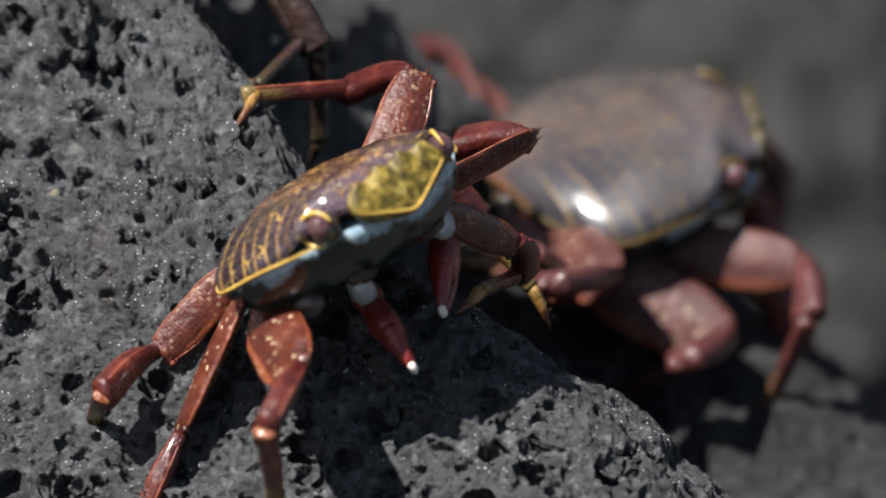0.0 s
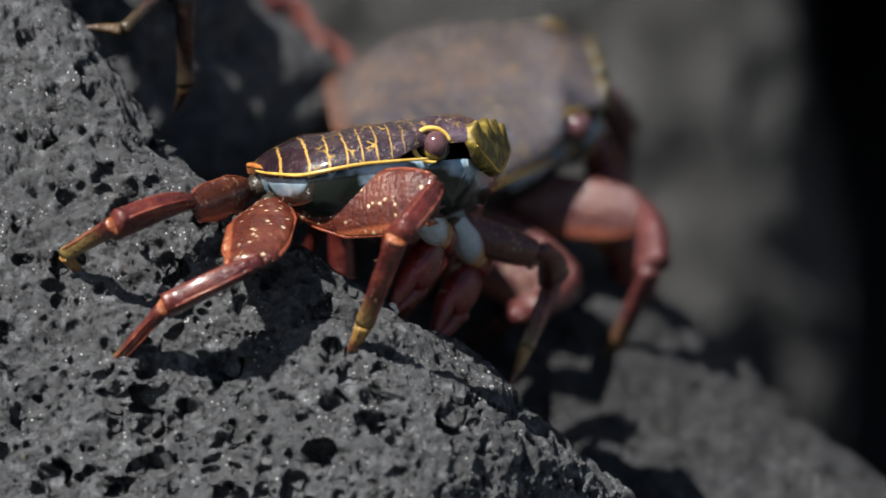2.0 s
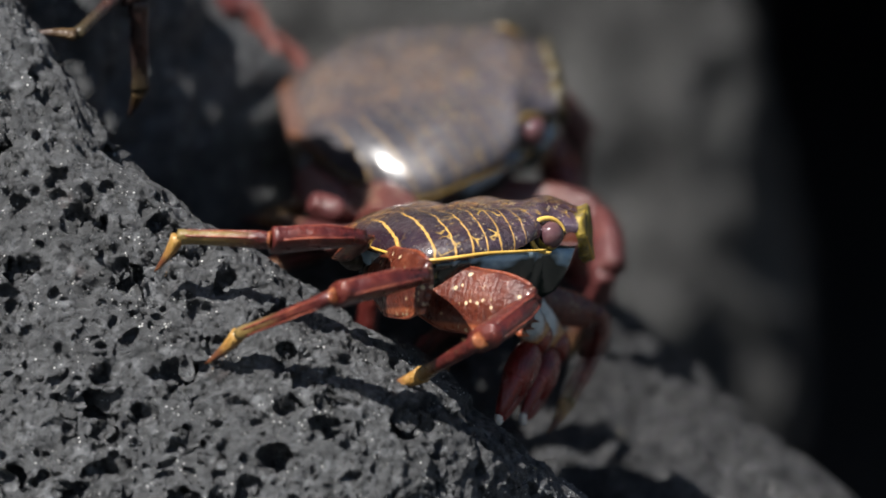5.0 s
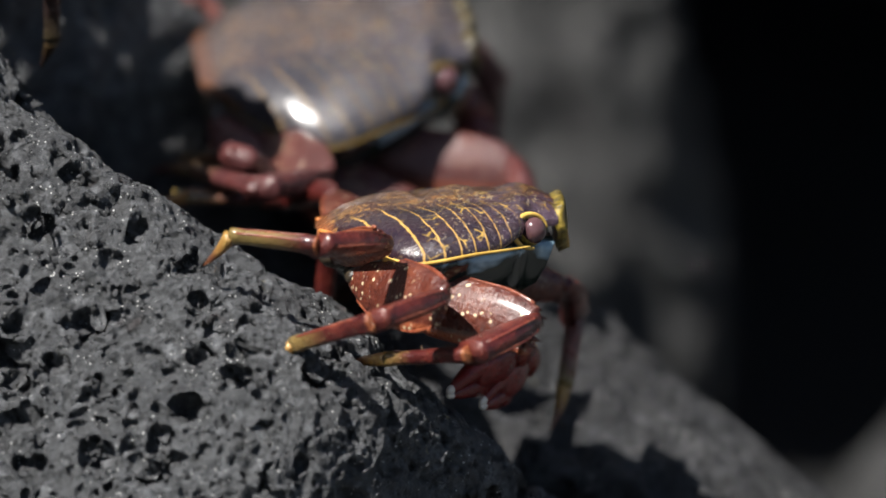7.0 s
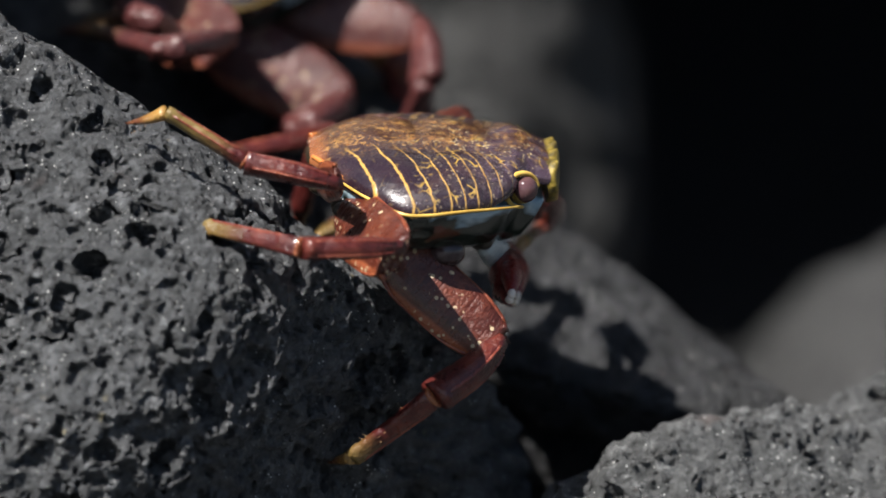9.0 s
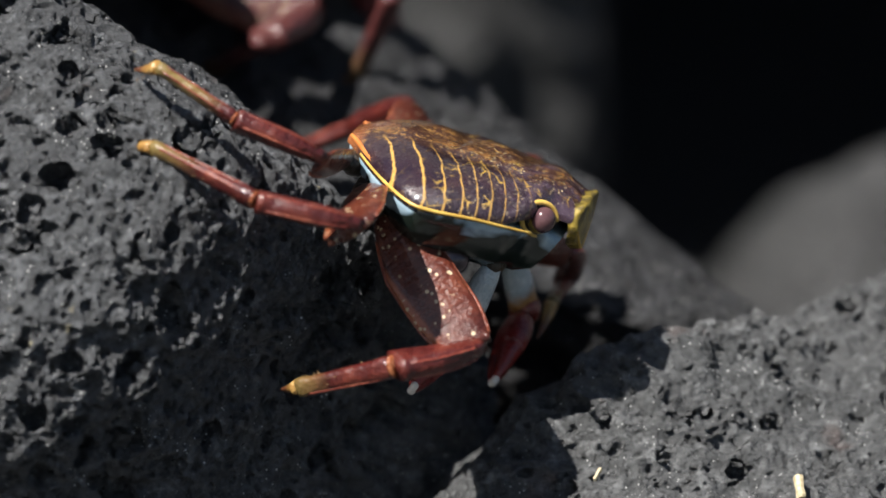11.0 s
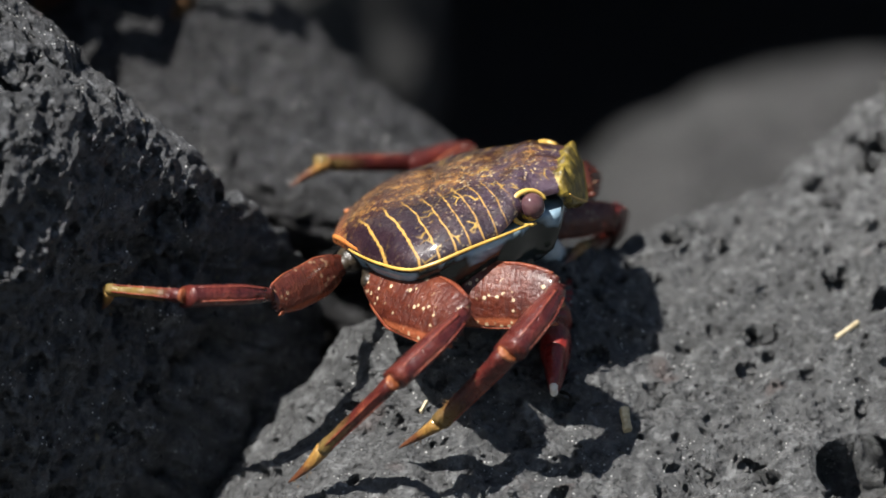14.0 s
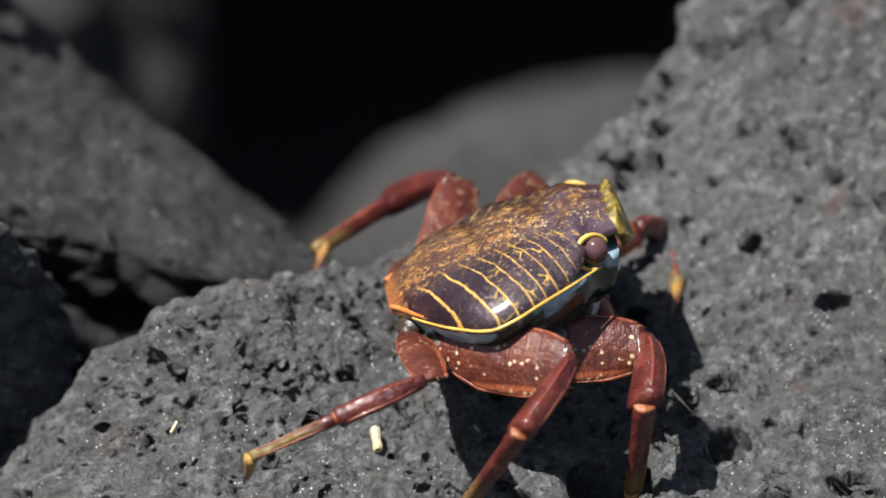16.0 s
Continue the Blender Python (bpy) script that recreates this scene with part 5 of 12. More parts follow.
    walk(limbs["R5", 2], [
        (0, pose(-0.03459, -0.05993, -0.01584, -32.3, 23.2, 167.0)), (0.25, pose(-0.04181, -0.05730, -0.01857, -36.7, 20.2, 152.5)), (0.5, pose(-0.04849, -0.05317, -0.02087, -39.7, 16.1, 138.6)),
        (0.75, pose(-0.05176, -0.05191, -0.02093, -38.9, 12.5, 138.1)), (1, pose(-0.05479, -0.05027, -0.02085, -37.9, 8.9, 137.6)), (1.25, pose(-0.04799, -0.05805, -0.01935, -37.5, 11.2, 138.9)),
        (1.5, pose(-0.03913, -0.06313, -0.01684, -35.1, 13.5, 140.3)), (1.75, pose(-0.04291, -0.06228, -0.01616, -35.3, 13.5, 142.2)), (2, pose(-0.04611, -0.05997, -0.01513, -38.4, 13.5, 144.0)),
        (2.25, pose(-0.04776, -0.05930, -0.01339, -42.0, 15.4, 151.4)), (2.5, pose(-0.04935, -0.05850, -0.01164, -46.0, 17.0, 159.0)), (2.75, pose(-0.04862, -0.05650, -0.00849, -48.4, 12.7, 174.7)),
        (3, pose(-0.04739, -0.05362, -0.00529, -51.3, 7.5, -170.2)), (3.25, pose(-0.04520, -0.05422, -0.00359, -52.1, 4.5, -178.3)), (3.5, pose(-0.04297, -0.05464, -0.00191, -48.2, 1.4, 173.7)),
        (3.75, pose(-0.04311, -0.05379, -0.00169, -46.4, 0.9, 174.1)), (4, pose(-0.04323, -0.05290, -0.00147, -45.8, 0.4, 174.5)), (4.5, pose(-0.04334, -0.05100, -0.00101, -46.2, -0.6, 175.3)),
        (5, pose(-0.04330, -0.04900, -0.00054, -47.1, -1.6, 176.1)), (5.5, pose(-0.04308, -0.04692, -0.00008, -48.3, -2.6, 176.9)), (5.75, pose(-0.04290, -0.04588, 0.00014, -49.2, -3.1, 177.3)),
        (6, pose(-0.04267, -0.04483, 0.00036, -50.0, -3.6, 177.7)), (6.25, pose(-0.04640, -0.04745, 0.00166, -49.1, -4.3, 176.1)), (6.5, pose(-0.05001, -0.04940, 0.00280, -47.5, -5.0, 174.6)),
        (6.75, pose(-0.04081, -0.05278, 0.00255, -41.0, -4.7, 165.6)), (7, pose(-0.03128, -0.05393, 0.00176, -28.1, -4.2, 156.7)), (7.25, pose(-0.03275, -0.05297, 0.00184, -19.3, -11.4, 155.0)),
        (7.5, pose(-0.03414, -0.05192, 0.00190, -13.0, -18.5, 153.3)), (7.75, pose(-0.03536, -0.05057, 0.00337, -16.4, -22.2, 161.1)), (8, pose(-0.03645, -0.04912, 0.00481, -23.6, -25.5, 169.2)),
        (8.25, pose(-0.03984, -0.04842, 0.00568, -27.6, -26.9, 168.9)), (8.5, pose(-0.04321, -0.04739, 0.00643, -31.3, -28.3, 168.5)), (8.75, pose(-0.04535, -0.04335, 0.00525, -35.2, -26.1, 168.4)),
        (9, pose(-0.04661, -0.03919, 0.00391, -39.0, -23.9, 168.3)), (9.5, pose(-0.04824, -0.04131, 0.00293, -43.4, -20.9, 170.6)), (10, pose(-0.04976, -0.04336, 0.00190, -47.5, -17.8, 172.7)),
        (10.5, pose(-0.05115, -0.04531, 0.00083, -51.4, -14.7, 174.8)), (11, pose(-0.05240, -0.04713, -0.00027, -55.0, -11.6, 176.8)), (11.5, pose(-0.05349, -0.04877, -0.00139, -58.3, -8.5, 178.8)),
        (11.75, pose(-0.05335, -0.05020, 0.00220, -57.7, -12.2, 178.8)), (12, pose(-0.05293, -0.05133, 0.00572, -55.4, -15.9, 178.8)), (12.25, pose(-0.05450, -0.04858, 0.00902, -53.7, -22.3, 178.0)),
        (12.5, pose(-0.05578, -0.04558, 0.01220, -52.4, -28.8, 177.1)), (12.75, pose(-0.04602, -0.05018, 0.01055, -47.9, -33.3, 179.5)), (13, pose(-0.03586, -0.05193, 0.00763, -40.6, -37.8, -177.8)),
        (13.25, pose(-0.04136, -0.05253, 0.00231, -37.0, -16.8, 169.2)), (13.5, pose(-0.04688, -0.05167, -0.00334, -45.9, 4.9, 158.8)), (13.75, pose(-0.05307, -0.05329, 0.00045, -49.9, -0.9, 156.2)),
        (14, pose(-0.05818, -0.05244, 0.00392, -51.4, -6.7, 153.5)), (14.25, pose(-0.06122, -0.05074, 0.00373, -54.4, -11.2, 161.6)), (14.5, pose(-0.06382, -0.04849, 0.00346, -57.7, -15.4, 169.9)),
        (14.75, pose(-0.05860, -0.05183, 0.00087, -58.5, -5.6, 166.1)), (15, pose(-0.05118, -0.05163, -0.00213, -60.7, 4.1, 162.5)), (15.25, pose(-0.04454, -0.05014, -0.00731, -62.4, 12.3, 174.8)),
        (15.5, pose(-0.03727, -0.04644, -0.01247, -64.5, 20.0, -172.2)), (15.75, pose(-0.04300, -0.04615, -0.01132, -67.7, 11.8, -173.6)), (16, pose(-0.04857, -0.04487, -0.01008, -69.4, 3.7, -174.9)),
    ])
    walk(limbs["R5", 3], [
        (0, pose(-0.05430, -0.05538, -0.02449, -42.1, 43.6, 148.0)), (0.25, pose(-0.06012, -0.04777, -0.02617, -51.4, 45.1, 138.5)), (0.5, pose(-0.06435, -0.03920, -0.02698, -64.5, 45.8, 128.7)),
        (0.75, pose(-0.06776, -0.03758, -0.02569, -74.7, 42.5, 116.6)), (1, pose(-0.07085, -0.03563, -0.02425, -78.7, 38.1, 105.8)), (1.25, pose(-0.06426, -0.04387, -0.02362, -90.0, 42.2, 89.2)),
        (1.5, pose(-0.05558, -0.04945, -0.02199, -102.0, 43.5, 71.0)), (1.75, pose(-0.05980, -0.04915, -0.02131, -111.9, 42.3, 74.4)), (2, pose(-0.06343, -0.04741, -0.02027, -159.3, 41.0, 77.6)),
        (2.25, pose(-0.06639, -0.04916, -0.01924, 163.6, 41.7, 84.3)), (2.5, pose(-0.06898, -0.05094, -0.01809, 142.4, 42.0, 91.1)), (2.75, pose(-0.06999, -0.05450, -0.01333, 135.6, 44.3, 103.5)),
        (3, pose(-0.06889, -0.05732, -0.00814, 136.4, 45.1, 116.5)), (3.25, pose(-0.06712, -0.05488, -0.00531, 138.7, 50.7, 122.0)), (3.5, pose(-0.06483, -0.05223, -0.00246, 147.0, 55.9, 128.8)),
        (3.75, pose(-0.06499, -0.05153, -0.00205, 151.1, 56.2, 130.6)), (4, pose(-0.06512, -0.05079, -0.00163, 155.1, 56.4, 132.5)), (4.5, pose(-0.06527, -0.04919, -0.00078, 161.4, 56.9, 136.3)),
        (5, pose(-0.06524, -0.04749, 0.00007, 168.0, 57.2, 140.1)), (5.5, pose(-0.06502, -0.04572, 0.00091, 174.8, 57.4, 144.0)), (5.75, pose(-0.06484, -0.04483, 0.00132, 179.0, 57.4, 146.0)),
        (6, pose(-0.06461, -0.04394, 0.00173, -177.2, 57.5, 148.0)), (6.25, pose(-0.06829, -0.04597, 0.00331, -171.5, 58.5, 150.4)), (6.5, pose(-0.07183, -0.04733, 0.00473, -164.9, 59.5, 153.0)),
        (6.75, pose(-0.06205, -0.04734, 0.00435, -176.4, 56.0, 144.8)), (7, pose(-0.05143, -0.04524, 0.00338, 167.5, 52.0, 138.1)), (7.25, pose(-0.05231, -0.04386, 0.00617, 174.2, 48.8, 147.5)),
        (7.5, pose(-0.05278, -0.04255, 0.00887, -175.3, 44.9, 155.7)), (7.75, pose(-0.05463, -0.04396, 0.01167, -177.2, 43.3, 152.1)), (8, pose(-0.05595, -0.04541, 0.01428, 179.0, 41.6, 148.8)),
        (8.25, pose(-0.05910, -0.04463, 0.01562, -178.5, 37.6, 148.8)), (8.5, pose(-0.06220, -0.04351, 0.01685, -173.1, 33.5, 148.9)), (8.75, pose(-0.06471, -0.03938, 0.01492, -163.3, 33.9, 151.4)),
        (9, pose(-0.06631, -0.03513, 0.01281, -151.6, 34.3, 153.8)), (9.5, pose(-0.06852, -0.03794, 0.01077, -153.1, 34.0, 146.5)), (10, pose(-0.07054, -0.04071, 0.00863, -159.5, 33.2, 139.0)),
        (10.5, pose(-0.07235, -0.04339, 0.00641, -169.8, 31.9, 131.6)), (11, pose(-0.07392, -0.04593, 0.00415, 177.0, 30.3, 124.4)), (11.5, pose(-0.07524, -0.04831, 0.00186, 161.6, 28.3, 117.8)),
        (11.75, pose(-0.07485, -0.04974, 0.00686, 152.8, 27.7, 119.1)), (12, pose(-0.07408, -0.05088, 0.01176, 145.4, 27.1, 120.3)), (12.25, pose(-0.07484, -0.04786, 0.01739, 145.8, 23.2, 126.1)),
        (12.5, pose(-0.07504, -0.04459, 0.02278, 150.6, 19.1, 131.6)), (12.75, pose(-0.06441, -0.05002, 0.02263, 172.3, 16.9, 154.5)), (13, pose(-0.05323, -0.05261, 0.02111, -158.4, 12.2, 176.5)),
        (13.25, pose(-0.06204, -0.04857, 0.00866, -165.1, 31.3, 150.3)), (13.5, pose(-0.06732, -0.04375, -0.00520, 160.5, 42.9, 114.3)), (13.75, pose(-0.07320, -0.04440, 0.00080, 159.6, 43.0, 116.7)),
        (14, pose(-0.07774, -0.04270, 0.00648, 164.9, 43.1, 119.1)), (14.25, pose(-0.08170, -0.04393, 0.00798, 174.1, 41.6, 125.6)), (14.5, pose(-0.08470, -0.04477, 0.00931, -177.1, 39.7, 131.8)),
        (14.75, pose(-0.07986, -0.04658, 0.00304, 170.7, 45.1, 118.1)), (15, pose(-0.07210, -0.04502, -0.00372, 147.2, 48.6, 102.0)), (15.25, pose(-0.06594, -0.04818, -0.01202, 127.8, 55.2, 94.1)),
        (15.5, pose(-0.05775, -0.04926, -0.01998, 107.2, 61.1, 83.4)), (15.75, pose(-0.06439, -0.04857, -0.01584, 122.8, 58.4, 101.3)), (16, pose(-0.07043, -0.04684, -0.01149, 140.6, 53.6, 115.8)),
    ])
    walk(limbs["R4", 0], [
        (0, pose(-0.02160, -0.01920, -0.01080, -87.1, 37.2, -114.1)), (0.25, pose(-0.02160, -0.01920, -0.01080, -75.7, 41.1, -105.1)), (0.5, pose(-0.02160, -0.01920, -0.01080, -60.3, 44.3, -95.0)),
        (0.75, pose(-0.02160, -0.01920, -0.01080, -44.6, 33.9, -78.7)), (1, pose(-0.02160, -0.01920, -0.01080, -67.1, 21.9, -66.3)), (1.25, pose(-0.02160, -0.01920, -0.01080, -86.5, 24.7, -70.5)),
        (1.5, pose(-0.02160, -0.01920, -0.01080, -94.7, 27.4, -74.8)), (1.75, pose(-0.02160, -0.01920, -0.01080, -92.7, 25.6, -75.1)), (2, pose(-0.02160, -0.01920, -0.01080, -87.1, 23.8, -75.4)),
        (2.25, pose(-0.02160, -0.01920, -0.01080, -82.0, 21.3, -75.4)), (2.5, pose(-0.02160, -0.01920, -0.01080, -76.7, 18.8, -75.3)), (2.75, pose(-0.02160, -0.01920, -0.01080, -61.4, 13.4, -72.2)),
        (3, pose(-0.02160, -0.01920, -0.01080, -43.5, 7.9, -69.3)), (3.25, pose(-0.02160, -0.01920, -0.01080, -26.7, 3.7, -62.2)), (3.5, pose(-0.02160, -0.01920, -0.01080, -15.6, -0.7, -55.1)),
        (3.75, pose(-0.02160, -0.01920, -0.01080, -12.3, -1.2, -56.9)), (4, pose(-0.02160, -0.01920, -0.01080, -11.0, -1.8, -58.7)), (4.5, pose(-0.02160, -0.01920, -0.01080, -10.0, -2.9, -62.3)),
        (5, pose(-0.02160, -0.01920, -0.01080, -9.2, -4.0, -66.0)), (5.5, pose(-0.02160, -0.01920, -0.01080, -8.4, -5.1, -69.6)), (5.75, pose(-0.02160, -0.01920, -0.01080, -7.9, -5.6, -71.4)),
        (6, pose(-0.02160, -0.01920, -0.01080, -7.5, -6.1, -73.2)), (6.25, pose(-0.02160, -0.01920, -0.01080, -13.0, -3.0, -67.4)), (6.5, pose(-0.02160, -0.01920, -0.01080, -18.2, 0.0, -61.7)),
        (6.75, pose(-0.02160, -0.01920, -0.01080, -20.1, 0.3, -59.9)), (7, pose(-0.02160, -0.01920, -0.01080, -21.2, 0.5, -58.1)), (7.25, pose(-0.02160, -0.01920, -0.01080, -21.7, 0.4, -60.6)),
        (7.5, pose(-0.02160, -0.01920, -0.01080, -22.1, 0.4, -63.1)), (7.75, pose(-0.02160, -0.01920, -0.01080, -22.7, -1.2, -63.0)), (8, pose(-0.02160, -0.01920, -0.01080, -23.4, -2.7, -62.8)),
        (8.25, pose(-0.02160, -0.01920, -0.01080, -24.3, -3.1, -64.7)), (8.5, pose(-0.02160, -0.01920, -0.01080, -25.4, -3.5, -66.6)), (8.75, pose(-0.02160, -0.01920, -0.01080, -26.5, -3.9, -68.2)),
        (9, pose(-0.02160, -0.01920, -0.01080, -27.7, -4.3, -69.9)), (9.5, pose(-0.02160, -0.01920, -0.01080, -28.7, -3.4, -72.4)), (10, pose(-0.02160, -0.01920, -0.01080, -30.5, -2.5, -75.0)),
        (10.5, pose(-0.02160, -0.01920, -0.01080, -33.6, -1.6, -77.6)), (11, pose(-0.02160, -0.01920, -0.01080, -38.8, -0.7, -80.2)), (11.5, pose(-0.02160, -0.01920, -0.01080, -47.1, 0.3, -82.7)),
        (11.75, pose(-0.02160, -0.01920, -0.01080, -53.2, -1.3, -84.2)), (12, pose(-0.02160, -0.01920, -0.01080, -59.0, -2.9, -85.6)), (12.25, pose(-0.02160, -0.01920, -0.01080, -57.5, 5.3, -72.6)),
        (12.5, pose(-0.02160, -0.01920, -0.01080, -53.4, 13.2, -59.2)), (12.75, pose(-0.02160, -0.01920, -0.01080, -61.3, 14.7, -66.2)), (13, pose(-0.02160, -0.01920, -0.01080, -72.8, 16.0, -73.4)),
        (13.25, pose(-0.02160, -0.01920, -0.01080, -79.0, 14.5, -77.5)), (13.5, pose(-0.02160, -0.01920, -0.01080, -84.0, 12.9, -81.6)), (13.75, pose(-0.02160, -0.01920, -0.01080, -63.2, 10.4, -63.7)),
        (14, pose(-0.02160, -0.01920, -0.01080, -42.9, 7.0, -46.2)), (14.25, pose(-0.02160, -0.01920, -0.01080, -32.5, 7.1, -32.0)), (14.5, pose(-0.02160, -0.01920, -0.01080, -26.2, 6.9, -17.8)),
        (14.75, pose(-0.02160, -0.01920, -0.01080, -29.8, 6.4, -34.6)), (15, pose(-0.02160, -0.01920, -0.01080, -35.6, 5.4, -51.4)), (15.25, pose(-0.02160, -0.01920, -0.01080, -35.7, 8.8, -41.9)),
        (15.5, pose(-0.02160, -0.01920, -0.01080, -34.5, 12.0, -32.3)), (15.75, pose(-0.02160, -0.01920, -0.01080, -34.7, 10.0, -35.1)), (16, pose(-0.02160, -0.01920, -0.01080, -34.5, 7.9, -37.9)),
    ])
    walk(limbs["R4", 1], [
        (0, pose(-0.03373, -0.04636, -0.03336, -65.6, 37.3, -114.0)), (0.25, pose(-0.02891, -0.04635, -0.03537, -62.9, 28.6, -112.2)), (0.5, pose(-0.02394, -0.04580, -0.03689, -61.7, 19.9, -110.7)),
        (0.75, pose(-0.01555, -0.04958, -0.03163, -62.4, 20.0, -114.2)), (1, pose(-0.00766, -0.05092, -0.02470, -63.1, 20.0, -117.7)), (1.25, pose(-0.01025, -0.05117, -0.02639, -67.6, 20.7, -128.3)),
        (1.5, pose(-0.01292, -0.05119, -0.02797, -72.5, 20.6, -139.1)), (1.75, pose(-0.01296, -0.05175, -0.02692, -78.3, 21.2, -151.8)), (2, pose(-0.01300, -0.05227, -0.02584, -83.5, 20.8, -164.5)),
        (2.25, pose(-0.01281, -0.05286, -0.02434, -80.9, 20.1, -158.8)), (2.5, pose(-0.01263, -0.05339, -0.02281, -77.8, 19.3, -153.1)), (2.75, pose(-0.01052, -0.05379, -0.01943, -78.6, 20.2, -161.5)),
        (3, pose(-0.00853, -0.05379, -0.01594, -78.7, 20.8, -169.9)), (3.25, pose(-0.00420, -0.05215, -0.01318, -71.8, 19.1, -153.4)), (3.5, pose(-0.00024, -0.04981, -0.01036, -66.4, 16.0, -137.3)),
        (3.75, pose(-0.00120, -0.05046, -0.01001, -66.6, 14.8, -138.7)), (4, pose(-0.00220, -0.05108, -0.00965, -66.8, 13.6, -140.0)), (4.5, pose(-0.00427, -0.05222, -0.00893, -67.1, 11.2, -142.8)),
        (5, pose(-0.00643, -0.05321, -0.00821, -67.3, 8.7, -145.5)), (5.5, pose(-0.00865, -0.05406, -0.00751, -67.5, 6.3, -148.2)), (5.75, pose(-0.00977, -0.05442, -0.00717, -67.5, 5.0, -149.5)),
        (6, pose(-0.01089, -0.05474, -0.00683, -67.6, 3.8, -150.8)), (6.25, pose(-0.00729, -0.05363, -0.00881, -67.8, 5.5, -143.1)), (6.5, pose(-0.00388, -0.05206, -0.01082, -67.9, 7.1, -135.3)),
        (6.75, pose(-0.00288, -0.05150, -0.01099, -69.0, 7.0, -134.9)), (7, pose(-0.00190, -0.05091, -0.01115, -70.0, 6.8, -134.5)), (7.25, pose(-0.00329, -0.05173, -0.01109, -71.7, 4.3, -136.7)),
        (7.5, pose(-0.00472, -0.05250, -0.01103, -73.5, 1.8, -138.9)), (7.75, pose(-0.00464, -0.05245, -0.01004, -74.0, -0.9, -141.0)), (8, pose(-0.00458, -0.05238, -0.00906, -73.9, -3.5, -143.0)),
        (8.25, pose(-0.00567, -0.05291, -0.00880, -74.2, -2.7, -147.5)), (8.5, pose(-0.00678, -0.05339, -0.00855, -74.8, -1.9, -152.0)), (8.75, pose(-0.00778, -0.05379, -0.00827, -74.7, -0.0, -156.9)),
        (9, pose(-0.00879, -0.05415, -0.00799, -74.5, 1.9, -161.8)), (9.5, pose(-0.01036, -0.05473, -0.00858, -74.9, 3.2, -163.7)), (10, pose(-0.01196, -0.05523, -0.00917, -75.8, 4.5, -165.6)),
        (10.5, pose(-0.01359, -0.05565, -0.00977, -76.8, 5.7, -167.5)), (11, pose(-0.01523, -0.05598, -0.01037, -78.0, 7.0, -169.3)), (11.5, pose(-0.01688, -0.05623, -0.01097, -79.2, 8.3, -171.2)),
        (11.75, pose(-0.01781, -0.05633, -0.00993, -79.6, 6.1, -170.5)), (12, pose(-0.01874, -0.05638, -0.00890, -79.8, 4.0, -169.7)), (12.25, pose(-0.01046, -0.05467, -0.01424, -80.8, 14.5, -165.6)),
        (12.5, pose(-0.00299, -0.05042, -0.01934, -82.2, 25.0, -161.1)), (12.75, pose(-0.00706, -0.05225, -0.02030, -83.3, 18.9, -162.4)), (13, pose(-0.01135, -0.05358, -0.02111, -83.6, 12.7, -163.5)),
        (13.25, pose(-0.01378, -0.05449, -0.02016, -83.3, 10.1, -165.6)), (13.5, pose(-0.01626, -0.05519, -0.01915, -82.8, 7.4, -167.6)), (13.75, pose(-0.00533, -0.05211, -0.01756, -78.2, 13.1, -151.5)),
        (14, pose(0.00406, -0.04593, -0.01534, -72.3, 17.8, -134.8)), (14.25, pose(0.00982, -0.03882, -0.01544, -70.2, 17.3, -125.7)), (14.5, pose(0.01369, -0.03054, -0.01526, -68.4, 16.3, -116.7)),
        (14.75, pose(0.00893, -0.04029, -0.01496, -71.3, 11.7, -129.9)), (15, pose(0.00158, -0.04825, -0.01431, -73.0, 6.6, -142.7)), (15.25, pose(0.00584, -0.04385, -0.01653, -71.4, 9.3, -133.9)),
        (15.5, pose(0.00927, -0.03870, -0.01858, -68.7, 11.9, -125.1)), (15.75, pose(0.00847, -0.04036, -0.01727, -69.2, 13.7, -128.8)), (16, pose(0.00757, -0.04193, -0.01593, -69.9, 15.4, -132.7)),
    ])
